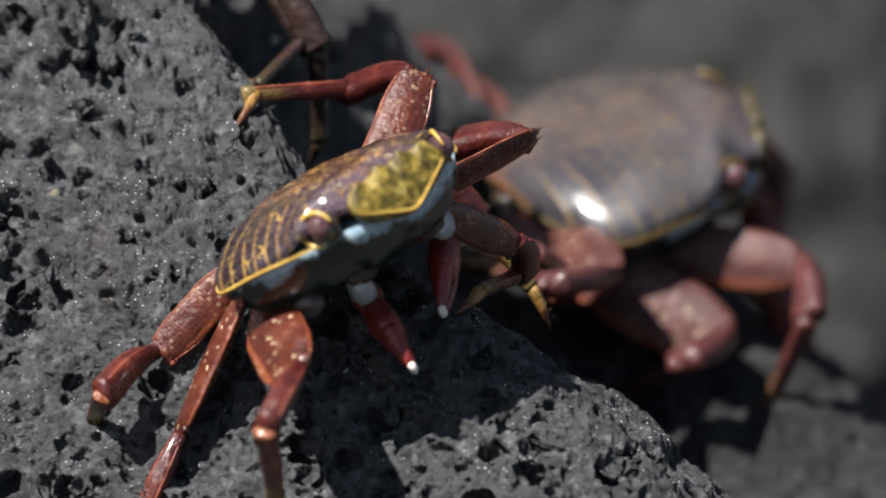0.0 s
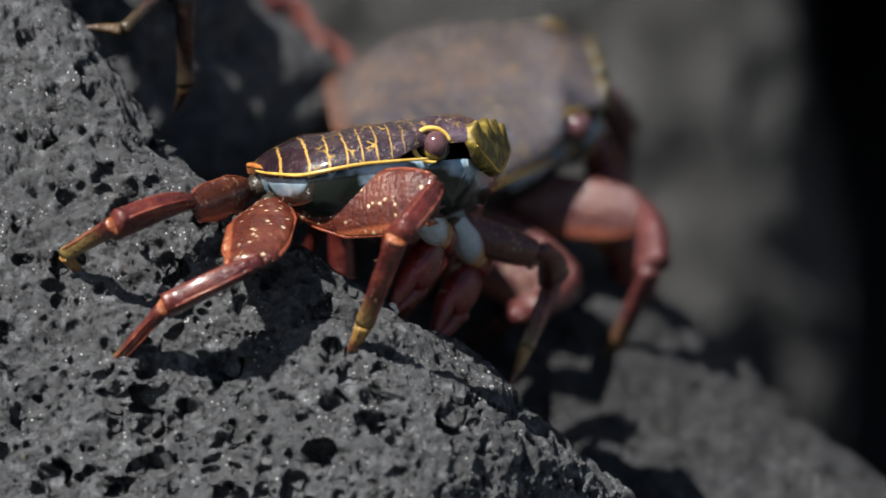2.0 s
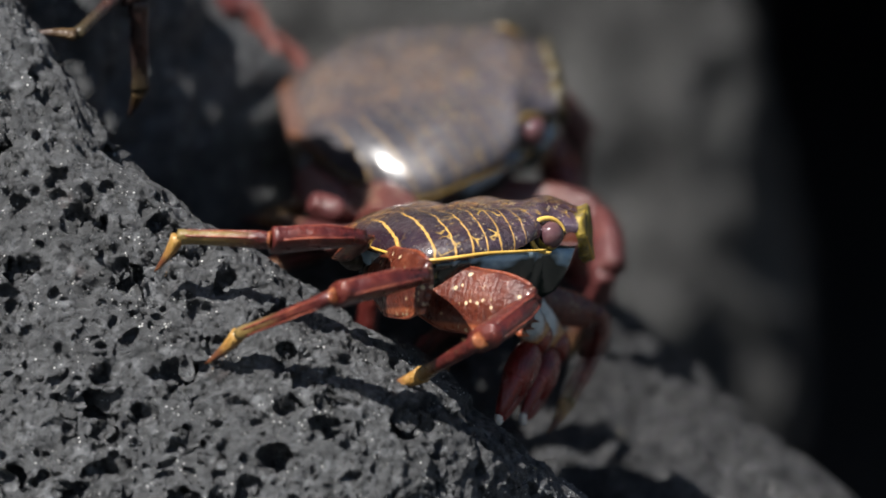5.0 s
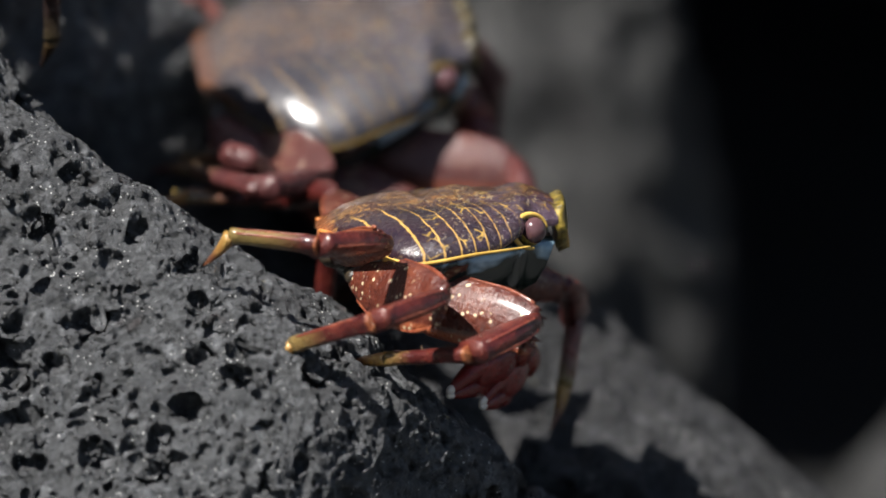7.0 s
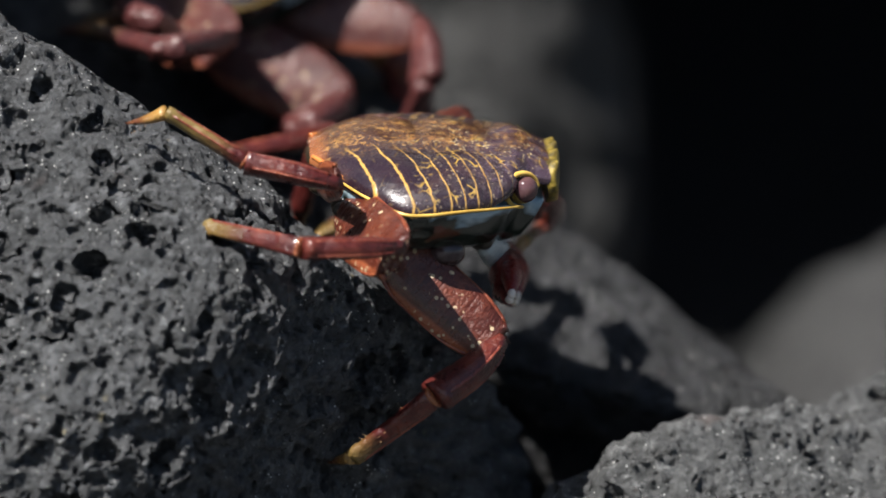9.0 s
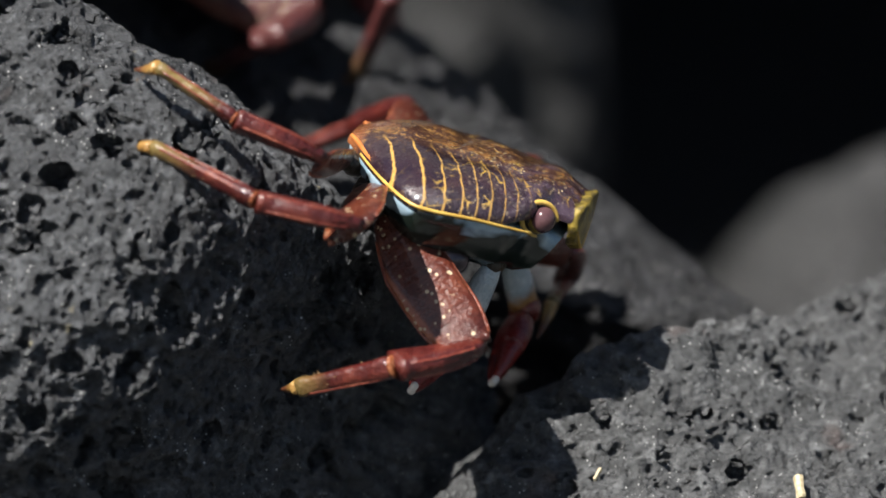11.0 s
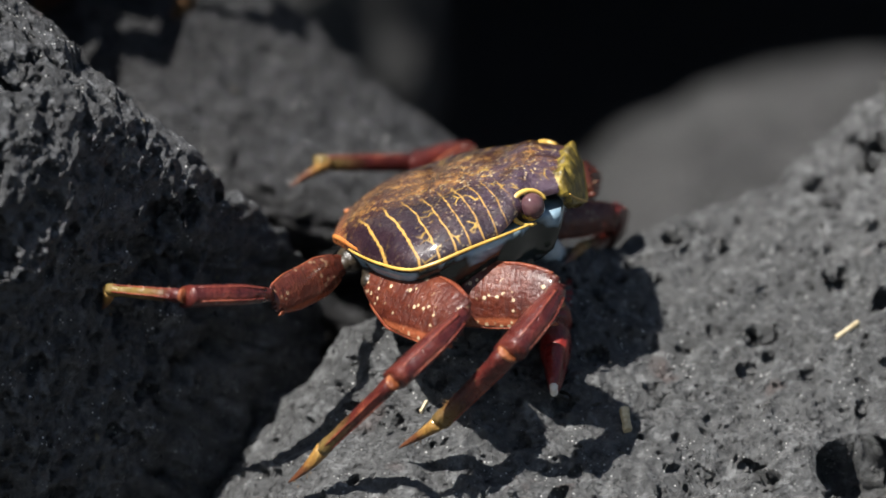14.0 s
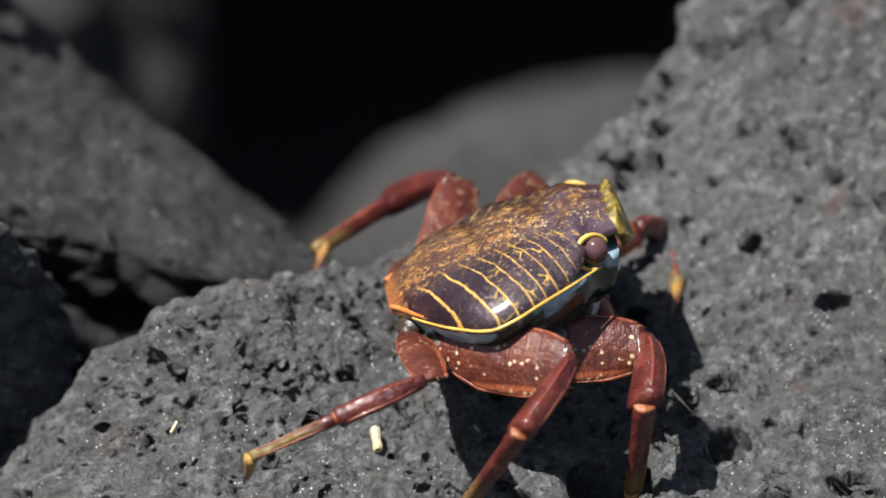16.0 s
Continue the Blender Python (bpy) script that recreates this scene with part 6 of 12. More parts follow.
    walk(limbs["R4", 2], [
        (0, pose(-0.04186, -0.06458, -0.04853, -39.3, 29.0, -72.3)), (0.25, pose(-0.03723, -0.06672, -0.04736, -41.3, 29.6, -80.7)), (0.5, pose(-0.03227, -0.06784, -0.04543, -43.4, 29.7, -89.1)),
        (0.75, pose(-0.02520, -0.07107, -0.04021, -90.4, 55.6, -154.4)), (1, pose(-0.01859, -0.07178, -0.03329, -146.1, 31.2, 138.3)), (1.25, pose(-0.02480, -0.06956, -0.03524, -147.6, 31.3, 139.9)),
        (1.5, pose(-0.03064, -0.06656, -0.03681, -146.9, 31.4, 141.5)), (1.75, pose(-0.03356, -0.06279, -0.03597, -143.2, 30.2, 144.3)), (2, pose(-0.03559, -0.05851, -0.03473, -137.8, 28.9, 147.1)),
        (2.25, pose(-0.03475, -0.06138, -0.03297, -127.3, 32.5, 158.8)), (2.5, pose(-0.03372, -0.06411, -0.03110, -116.1, 35.0, 171.4)), (2.75, pose(-0.03282, -0.06127, -0.02810, -111.0, 34.1, 171.8)),
        (3, pose(-0.03161, -0.05789, -0.02483, -105.8, 33.2, 172.3)), (3.25, pose(-0.02538, -0.06277, -0.02137, -112.6, 31.2, 158.4)), (3.5, pose(-0.01794, -0.06617, -0.01726, -123.0, 27.8, 145.2)),
        (3.75, pose(-0.01940, -0.06647, -0.01641, -124.4, 26.5, 145.6)), (4, pose(-0.02088, -0.06672, -0.01554, -123.6, 25.2, 146.1)), (4.5, pose(-0.02386, -0.06708, -0.01379, -118.3, 22.5, 146.9)),
        (5, pose(-0.02686, -0.06724, -0.01201, -109.3, 19.8, 147.7)), (5.5, pose(-0.02983, -0.06719, -0.01024, -97.9, 17.2, 148.5)), (5.75, pose(-0.03129, -0.06709, -0.00936, -87.2, 15.8, 148.9)),
        (6, pose(-0.03273, -0.06694, -0.00850, -77.9, 14.5, 149.3)), (6.25, pose(-0.02725, -0.06861, -0.01122, -73.0, 17.7, 138.6)), (6.5, pose(-0.02158, -0.06954, -0.01393, -61.4, 20.3, 127.6)),
        (6.75, pose(-0.02045, -0.06912, -0.01403, -37.7, 18.2, 127.9)), (7, pose(-0.01934, -0.06866, -0.01413, -10.2, 16.2, 128.2)), (7.25, pose(-0.02149, -0.06887, -0.01297, 9.8, 12.9, 130.9)),
        (7.5, pose(-0.02361, -0.06895, -0.01181, 21.7, 9.6, 133.5)), (7.75, pose(-0.02412, -0.06823, -0.00966, 31.2, 8.6, 134.2)), (8, pose(-0.02457, -0.06742, -0.00752, 38.8, 7.6, 134.9)),
        (8.25, pose(-0.02680, -0.06634, -0.00761, 39.7, 5.0, 136.2)), (8.5, pose(-0.02891, -0.06514, -0.00772, 35.1, 2.4, 137.6)), (8.75, pose(-0.03084, -0.06361, -0.00827, 29.3, 3.9, 137.9)),
        (9, pose(-0.03259, -0.06196, -0.00882, 22.2, 5.4, 138.1)), (9.5, pose(-0.03438, -0.06175, -0.00996, 9.9, 3.9, 143.5)), (10, pose(-0.03616, -0.06146, -0.01112, -6.2, 2.3, 149.0)),
        (10.5, pose(-0.03793, -0.06106, -0.01228, -22.6, 0.7, 154.6)), (11, pose(-0.03968, -0.06058, -0.01344, -36.8, -0.9, 160.1)), (11.5, pose(-0.04139, -0.06001, -0.01458, -47.5, -2.5, 165.4)),
        (11.75, pose(-0.04239, -0.06046, -0.01261, -52.9, -6.0, 166.3)), (12, pose(-0.04334, -0.06085, -0.01063, -55.3, -9.5, 167.1)), (12.25, pose(-0.03397, -0.06070, -0.02053, -64.9, 10.7, 166.3)),
        (12.5, pose(-0.02448, -0.05778, -0.02993, -83.9, 30.8, 165.3)), (12.75, pose(-0.02966, -0.05944, -0.02841, -88.7, 25.8, 175.6)), (13, pose(-0.03479, -0.06051, -0.02664, -89.4, 20.1, -175.0)),
        (13.25, pose(-0.03769, -0.06063, -0.02454, -89.9, 15.6, -176.7)), (13.5, pose(-0.04054, -0.06054, -0.02237, -88.3, 11.0, -178.4)), (13.75, pose(-0.02679, -0.06375, -0.02326, -95.5, 22.3, 169.6)),
        (14, pose(-0.01275, -0.06287, -0.02302, -117.3, 32.5, 155.6)), (14.25, pose(-0.00415, -0.05826, -0.02288, -140.4, 36.2, 156.8)), (14.5, pose(0.00288, -0.05204, -0.02228, -170.3, 40.0, 158.2)),
        (14.75, pose(-0.00682, -0.05911, -0.02005, 176.7, 31.3, 156.3)), (15, pose(-0.01821, -0.06335, -0.01718, 177.9, 22.6, 154.7)), (15.25, pose(-0.01132, -0.06167, -0.02060, 167.6, 33.6, 149.6)),
        (15.5, pose(-0.00482, -0.05878, -0.02374, 151.5, 44.3, 142.9)), (15.75, pose(-0.00680, -0.05933, -0.02320, 147.7, 41.5, 145.8)), (16, pose(-0.00881, -0.05970, -0.02260, 147.1, 38.5, 148.4)),
    ])
    walk(limbs["R4", 3], [
        (0, pose(-0.03389, -0.08958, -0.06308, -32.6, 36.3, -66.7)), (0.25, pose(-0.03302, -0.09245, -0.06219, -31.8, 40.6, -71.8)), (0.5, pose(-0.03188, -0.09390, -0.06029, -30.5, 44.7, -77.6)),
        (0.75, pose(-0.04048, -0.07840, -0.06497, 71.9, 65.7, 34.3)), (1, pose(-0.03776, -0.05472, -0.04884, 80.2, 15.4, 77.5)), (1.25, pose(-0.04441, -0.05306, -0.05084, 77.6, 16.9, 74.8)),
        (1.5, pose(-0.05068, -0.05062, -0.05244, 78.5, 18.4, 72.0)), (1.75, pose(-0.05462, -0.04766, -0.05105, 82.2, 19.2, 76.7)), (2, pose(-0.05764, -0.04423, -0.04922, 86.2, 20.0, 81.4)),
        (2.25, pose(-0.05833, -0.05223, -0.04909, 88.7, 21.9, 89.7)), (2.5, pose(-0.05803, -0.06041, -0.04830, 89.9, 23.4, 98.3)), (2.75, pose(-0.05740, -0.05774, -0.04492, 92.1, 30.0, 100.2)),
        (3, pose(-0.05647, -0.05453, -0.04128, 97.1, 36.6, 102.4)), (3.25, pose(-0.04922, -0.05331, -0.03693, 118.3, 45.5, 121.1)), (3.5, pose(-0.03973, -0.05103, -0.03126, 149.9, 50.3, 144.9)),
        (3.75, pose(-0.04156, -0.05132, -0.02979, 157.2, 49.3, 144.1)), (4, pose(-0.04340, -0.05157, -0.02831, 161.8, 48.2, 143.4)), (4.5, pose(-0.04708, -0.05195, -0.02527, 164.4, 46.1, 141.9)),
        (5, pose(-0.05072, -0.05217, -0.02219, 166.4, 44.0, 140.6)), (5.5, pose(-0.05427, -0.05221, -0.01909, 168.2, 41.8, 139.3)), (5.75, pose(-0.05600, -0.05217, -0.01755, 169.8, 40.7, 138.7)),
        (6, pose(-0.05769, -0.05209, -0.01601, 171.3, 39.6, 138.1)), (6.25, pose(-0.04869, -0.04972, -0.02035, -174.6, 37.8, 148.4)), (6.5, pose(-0.03876, -0.04727, -0.02435, -156.9, 35.0, 158.0)),
        (6.75, pose(-0.03797, -0.04665, -0.02342, -153.9, 35.0, 155.0)), (7, pose(-0.03717, -0.04603, -0.02248, -155.7, 34.9, 151.9)), (7.25, pose(-0.04063, -0.04676, -0.01967, -152.7, 30.8, 153.0)),
        (7.5, pose(-0.04395, -0.04748, -0.01682, -148.0, 26.7, 154.1)), (7.75, pose(-0.04478, -0.04695, -0.01415, -130.6, 24.0, 167.3)), (8, pose(-0.04555, -0.04634, -0.01148, -112.6, 20.3, 179.8)),
        (8.25, pose(-0.04839, -0.04568, -0.01022, -111.8, 20.4, 167.8)), (8.5, pose(-0.05106, -0.04494, -0.00897, -115.7, 19.7, 155.9)), (8.75, pose(-0.05304, -0.04354, -0.01031, -116.7, 19.4, 150.9)),
        (9, pose(-0.05484, -0.04203, -0.01166, -117.7, 19.0, 146.0)), (9.5, pose(-0.05844, -0.04395, -0.01202, -117.5, 19.1, 146.1)), (10, pose(-0.06186, -0.04603, -0.01235, -117.8, 19.2, 146.2)),
        (10.5, pose(-0.06503, -0.04819, -0.01266, -118.2, 19.3, 146.2)), (11, pose(-0.06788, -0.05036, -0.01297, -118.9, 19.4, 146.3)), (11.5, pose(-0.07040, -0.05246, -0.01330, -119.7, 19.5, 146.4)),
        (11.75, pose(-0.07137, -0.05337, -0.00950, -113.9, 13.5, 148.7)), (12, pose(-0.07219, -0.05424, -0.00571, -104.3, 7.4, 150.9)), (12.25, pose(-0.06261, -0.05370, -0.02607, -114.2, 19.5, 140.5)),
        (12.5, pose(-0.04942, -0.05124, -0.04527, -149.9, 30.9, 128.5)), (12.75, pose(-0.05660, -0.05736, -0.04145, 174.0, 25.6, 121.3)), (13, pose(-0.06286, -0.06298, -0.03697, 143.4, 19.9, 114.7)),
        (13.25, pose(-0.06654, -0.06229, -0.03259, 135.2, 22.3, 121.4)), (13.5, pose(-0.06998, -0.06138, -0.02809, 138.0, 24.4, 128.3)), (13.75, pose(-0.05410, -0.05875, -0.03463, 155.7, 35.0, 147.4)),
        (14, pose(-0.03578, -0.05241, -0.03915, -175.0, 41.8, 171.0)), (14.25, pose(-0.02640, -0.04874, -0.04061, 178.5, 41.5, 165.3)), (14.5, pose(-0.01847, -0.04350, -0.04155, 159.5, 40.9, 159.7)),
        (14.75, pose(-0.03029, -0.04880, -0.03564, 151.7, 36.9, 153.4)), (15, pose(-0.04325, -0.05151, -0.02872, 151.7, 32.7, 147.7)), (15.25, pose(-0.03285, -0.04900, -0.03721, 146.0, 34.8, 145.2)),
        (15.5, pose(-0.02195, -0.04585, -0.04471, 135.1, 36.8, 142.5)), (15.75, pose(-0.02539, -0.04669, -0.04307, 131.5, 38.8, 142.1)), (16, pose(-0.02880, -0.04741, -0.04130, 131.5, 40.9, 141.8)),
    ])
    walk(limbs["R3", 0], [
        (0, pose(-0.01422, -0.02184, -0.01350, -69.3, 17.0, -29.1)), (0.25, pose(-0.01465, -0.02187, -0.01365, -66.3, 21.9, -34.3)), (0.5, pose(-0.01511, -0.02181, -0.01371, -62.0, 26.7, -39.8)),
        (0.75, pose(-0.01549, -0.02172, -0.01366, -64.0, 29.6, -45.1)), (1, pose(-0.01585, -0.02157, -0.01355, -68.6, 32.4, -50.7)), (1.25, pose(-0.01505, -0.02190, -0.01358, -54.5, 23.2, -40.7)),
        (1.5, pose(-0.01431, -0.02195, -0.01331, -32.2, 13.6, -32.0)), (1.75, pose(-0.01384, -0.02177, -0.01294, -17.5, 6.0, -24.7)), (2, pose(-0.01358, -0.02143, -0.01251, -8.9, -1.6, -17.7)),
        (2.25, pose(-0.01372, -0.02163, -0.01258, -7.5, -0.3, -21.8)), (2.5, pose(-0.01390, -0.02180, -0.01265, -7.8, 0.9, -25.8)), (2.75, pose(-0.01416, -0.02195, -0.01260, -8.5, 0.0, -30.4)),
        (3, pose(-0.01446, -0.02204, -0.01256, -9.3, -0.8, -35.0)), (3.25, pose(-0.01473, -0.02209, -0.01262, -10.6, 0.4, -39.3)), (3.5, pose(-0.01501, -0.02210, -0.01267, -12.4, 1.6, -43.5)),
        (3.75, pose(-0.01492, -0.02211, -0.01268, -13.2, 1.8, -42.2)), (4, pose(-0.01483, -0.02211, -0.01269, -13.7, 1.9, -41.0)), (4.5, pose(-0.01466, -0.02210, -0.01270, -14.5, 2.1, -38.5)),
        (5, pose(-0.01449, -0.02208, -0.01272, -15.2, 2.4, -35.9)), (5.5, pose(-0.01433, -0.02203, -0.01274, -15.8, 2.6, -33.4)), (5.75, pose(-0.01425, -0.02201, -0.01275, -16.2, 2.8, -32.2)),
        (6, pose(-0.01418, -0.02197, -0.01275, -16.5, 2.9, -30.9)), (6.25, pose(-0.01414, -0.02196, -0.01283, -17.8, 4.3, -30.4)), (6.5, pose(-0.01410, -0.02194, -0.01291, -19.1, 5.6, -29.8)),
        (6.75, pose(-0.01413, -0.02196, -0.01296, -20.4, 6.7, -30.2)), (7, pose(-0.01416, -0.02197, -0.01302, -21.5, 7.7, -30.7)), (7.25, pose(-0.01370, -0.02150, -0.01338, -20.7, 13.3, -19.5)),
        (7.5, pose(-0.01357, -0.02084, -0.01367, -18.3, 18.2, -7.8)), (7.75, pose(-0.01390, -0.02092, -0.01399, -20.5, 25.3, -10.2)), (8, pose(-0.01433, -0.02096, -0.01420, -23.2, 32.3, -12.8)),
        (8.25, pose(-0.01434, -0.02097, -0.01420, -24.2, 32.5, -13.0)), (8.5, pose(-0.01436, -0.02097, -0.01421, -25.0, 32.6, -13.2)), (8.75, pose(-0.01432, -0.02100, -0.01419, -25.8, 31.8, -13.7)),
        (9, pose(-0.01428, -0.02104, -0.01417, -26.6, 31.1, -14.3)), (9.5, pose(-0.01425, -0.02116, -0.01411, -27.8, 29.6, -16.6)), (10, pose(-0.01423, -0.02128, -0.01405, -29.1, 28.1, -18.9)),
        (10.5, pose(-0.01423, -0.02139, -0.01398, -30.3, 26.5, -21.0)), (11, pose(-0.01423, -0.02150, -0.01390, -31.5, 25.0, -23.2)), (11.5, pose(-0.01424, -0.02161, -0.01382, -32.7, 23.3, -25.2)),
        (11.75, pose(-0.01450, -0.02164, -0.01388, -36.1, 26.1, -28.3)), (12, pose(-0.01476, -0.02165, -0.01392, -40.3, 28.8, -31.6)), (12.25, pose(-0.01504, -0.02174, -0.01381, -46.0, 28.6, -37.2)),
        (12.5, pose(-0.01532, -0.02178, -0.01368, -52.0, 28.0, -42.8)), (12.75, pose(-0.01485, -0.02182, -0.01373, -46.9, 25.1, -36.0)), (13, pose(-0.01440, -0.02176, -0.01371, -41.3, 22.0, -29.6)),
        (13.25, pose(-0.01383, -0.02165, -0.01336, -33.4, 13.3, -22.8)), (13.5, pose(-0.01349, -0.02137, -0.01287, -27.3, 4.5, -16.4)), (13.75, pose(-0.01350, -0.02139, -0.01294, -26.7, 5.7, -16.7)),
        (14, pose(-0.01351, -0.02141, -0.01302, -26.9, 6.9, -17.0)), (14.25, pose(-0.01332, -0.02056, -0.01313, -24.0, 8.6, -2.7)), (14.5, pose(-0.01367, -0.01975, -0.01315, -20.8, 9.7, 11.8)),
        (14.75, pose(-0.01333, -0.02042, -0.01304, -23.4, 7.3, -0.3)), (15, pose(-0.01337, -0.02115, -0.01288, -25.9, 4.6, -12.3)), (15.25, pose(-0.01337, -0.02095, -0.01322, -27.4, 10.2, -9.1)),
        (15.5, pose(-0.01347, -0.02073, -0.01355, -27.8, 15.8, -5.7)), (15.75, pose(-0.01348, -0.02063, -0.01355, -27.4, 15.8, -4.0)), (16, pose(-0.01347, -0.02053, -0.01355, -26.8, 15.9, -2.3)),
    ])
    walk(limbs["R3", 1], [
        (0, pose(0.01918, -0.04046, -0.02523, -49.1, 15.4, -71.1)), (0.25, pose(0.01601, -0.04277, -0.02859, -54.9, 22.3, -88.1)), (0.5, pose(0.01234, -0.04469, -0.03168, -63.3, 27.3, -106.6)),
        (0.75, pose(0.00906, -0.04634, -0.03343, -74.3, 36.8, -124.7)), (1, pose(0.00555, -0.04772, -0.03496, -89.7, 42.9, -146.7)), (1.25, pose(0.01285, -0.04586, -0.02931, -81.9, 41.3, -134.8)),
        (1.5, pose(0.01868, -0.04253, -0.02270, -74.0, 38.7, -123.7)), (1.75, pose(0.02229, -0.03842, -0.01714, -65.6, 35.5, -113.2)), (2, pose(0.02451, -0.03361, -0.01141, -57.5, 31.4, -103.5)),
        (2.25, pose(0.02343, -0.03646, -0.01234, -58.4, 29.7, -106.4)), (2.5, pose(0.02211, -0.03920, -0.01327, -60.1, 28.0, -109.3)), (2.75, pose(0.02033, -0.04220, -0.01263, -61.0, 25.2, -113.1)),
        (3, pose(0.01829, -0.04501, -0.01200, -61.5, 22.4, -116.8)), (3.25, pose(0.01624, -0.04741, -0.01290, -62.5, 19.6, -117.6)), (3.5, pose(0.01400, -0.04961, -0.01381, -64.2, 16.7, -118.4)),
        (3.75, pose(0.01468, -0.04898, -0.01390, -65.1, 17.3, -118.8)), (4, pose(0.01535, -0.04832, -0.01400, -65.9, 17.9, -119.2)), (4.5, pose(0.01664, -0.04696, -0.01420, -66.9, 19.1, -120.0)),
        (5, pose(0.01787, -0.04553, -0.01439, -68.0, 20.4, -120.9)), (5.5, pose(0.01902, -0.04404, -0.01458, -69.2, 21.6, -121.7)), (5.75, pose(0.01957, -0.04328, -0.01467, -70.0, 22.2, -122.1)),
        (6, pose(0.02009, -0.04251, -0.01477, -70.6, 22.8, -122.5)), (6.25, pose(0.02028, -0.04212, -0.01580, -74.5, 21.7, -129.0)), (6.5, pose(0.02045, -0.04171, -0.01683, -78.4, 20.4, -135.4)),
        (6.75, pose(0.02019, -0.04197, -0.01761, -80.9, 17.2, -136.8)), (7, pose(0.01991, -0.04222, -0.01839, -83.2, 14.0, -138.1)), (7.25, pose(0.02300, -0.03451, -0.02255, -78.7, 21.3, -130.5)),
        (7.5, pose(0.02408, -0.02601, -0.02617, -72.1, 28.1, -122.2)), (7.75, pose(0.02171, -0.02731, -0.03106, -80.9, 32.9, -134.0)), (8, pose(0.01863, -0.02847, -0.03558, -93.6, 36.5, -146.9)),
        (8.25, pose(0.01854, -0.02855, -0.03568, -96.4, 34.9, -146.9)), (8.5, pose(0.01845, -0.02864, -0.03577, -98.1, 33.2, -147.0)), (8.75, pose(0.01869, -0.02906, -0.03529, -97.0, 33.2, -144.2)),
        (9, pose(0.01893, -0.02948, -0.03481, -95.2, 33.0, -141.4)), (9.5, pose(0.01908, -0.03109, -0.03387, -94.1, 30.8, -141.4)), (10, pose(0.01916, -0.03268, -0.03289, -92.7, 28.6, -141.5)),
        (10.5, pose(0.01917, -0.03424, -0.03185, -91.3, 26.4, -141.5)), (11, pose(0.01911, -0.03578, -0.03078, -89.9, 24.2, -141.6)), (11.5, pose(0.01898, -0.03726, -0.02967, -88.5, 22.0, -141.6)),
        (11.75, pose(0.01711, -0.03869, -0.03149, -89.3, 18.3, -144.1)), (12, pose(0.01508, -0.04001, -0.03321, -90.6, 14.6, -146.4)), (12.25, pose(0.01294, -0.04299, -0.03293, -95.2, 16.1, -154.7)),
        (12.5, pose(0.01059, -0.04577, -0.03247, -100.6, 17.2, -163.1)), (12.75, pose(0.01443, -0.04312, -0.03073, -94.1, 24.6, -149.1)), (13, pose(0.01784, -0.04010, -0.02869, -84.6, 30.6, -133.4)),
        (13.25, pose(0.02207, -0.03672, -0.02254, -74.6, 28.1, -119.0)), (13.5, pose(0.02477, -0.03263, -0.01598, -64.9, 24.1, -105.4)), (13.75, pose(0.02462, -0.03285, -0.01691, -69.3, 22.4, -114.7)),
        (14, pose(0.02445, -0.03305, -0.01784, -74.6, 20.1, -123.8)), (14.25, pose(0.02619, -0.02242, -0.01909, -65.1, 27.5, -102.4)), (14.5, pose(0.02493, -0.01168, -0.01988, -52.1, 31.2, -78.8)),
        (14.75, pose(0.02635, -0.02066, -0.01811, -54.8, 27.9, -88.8)), (15, pose(0.02558, -0.02966, -0.01606, -55.9, 23.9, -98.2)), (15.25, pose(0.02550, -0.02717, -0.02031, -65.8, 22.3, -116.3)),
        (15.5, pose(0.02482, -0.02458, -0.02445, -76.9, 18.7, -133.7)), (15.75, pose(0.02491, -0.02332, -0.02447, -71.3, 20.8, -118.7)), (16, pose(0.02497, -0.02205, -0.02449, -62.6, 21.5, -103.3)),
    ])
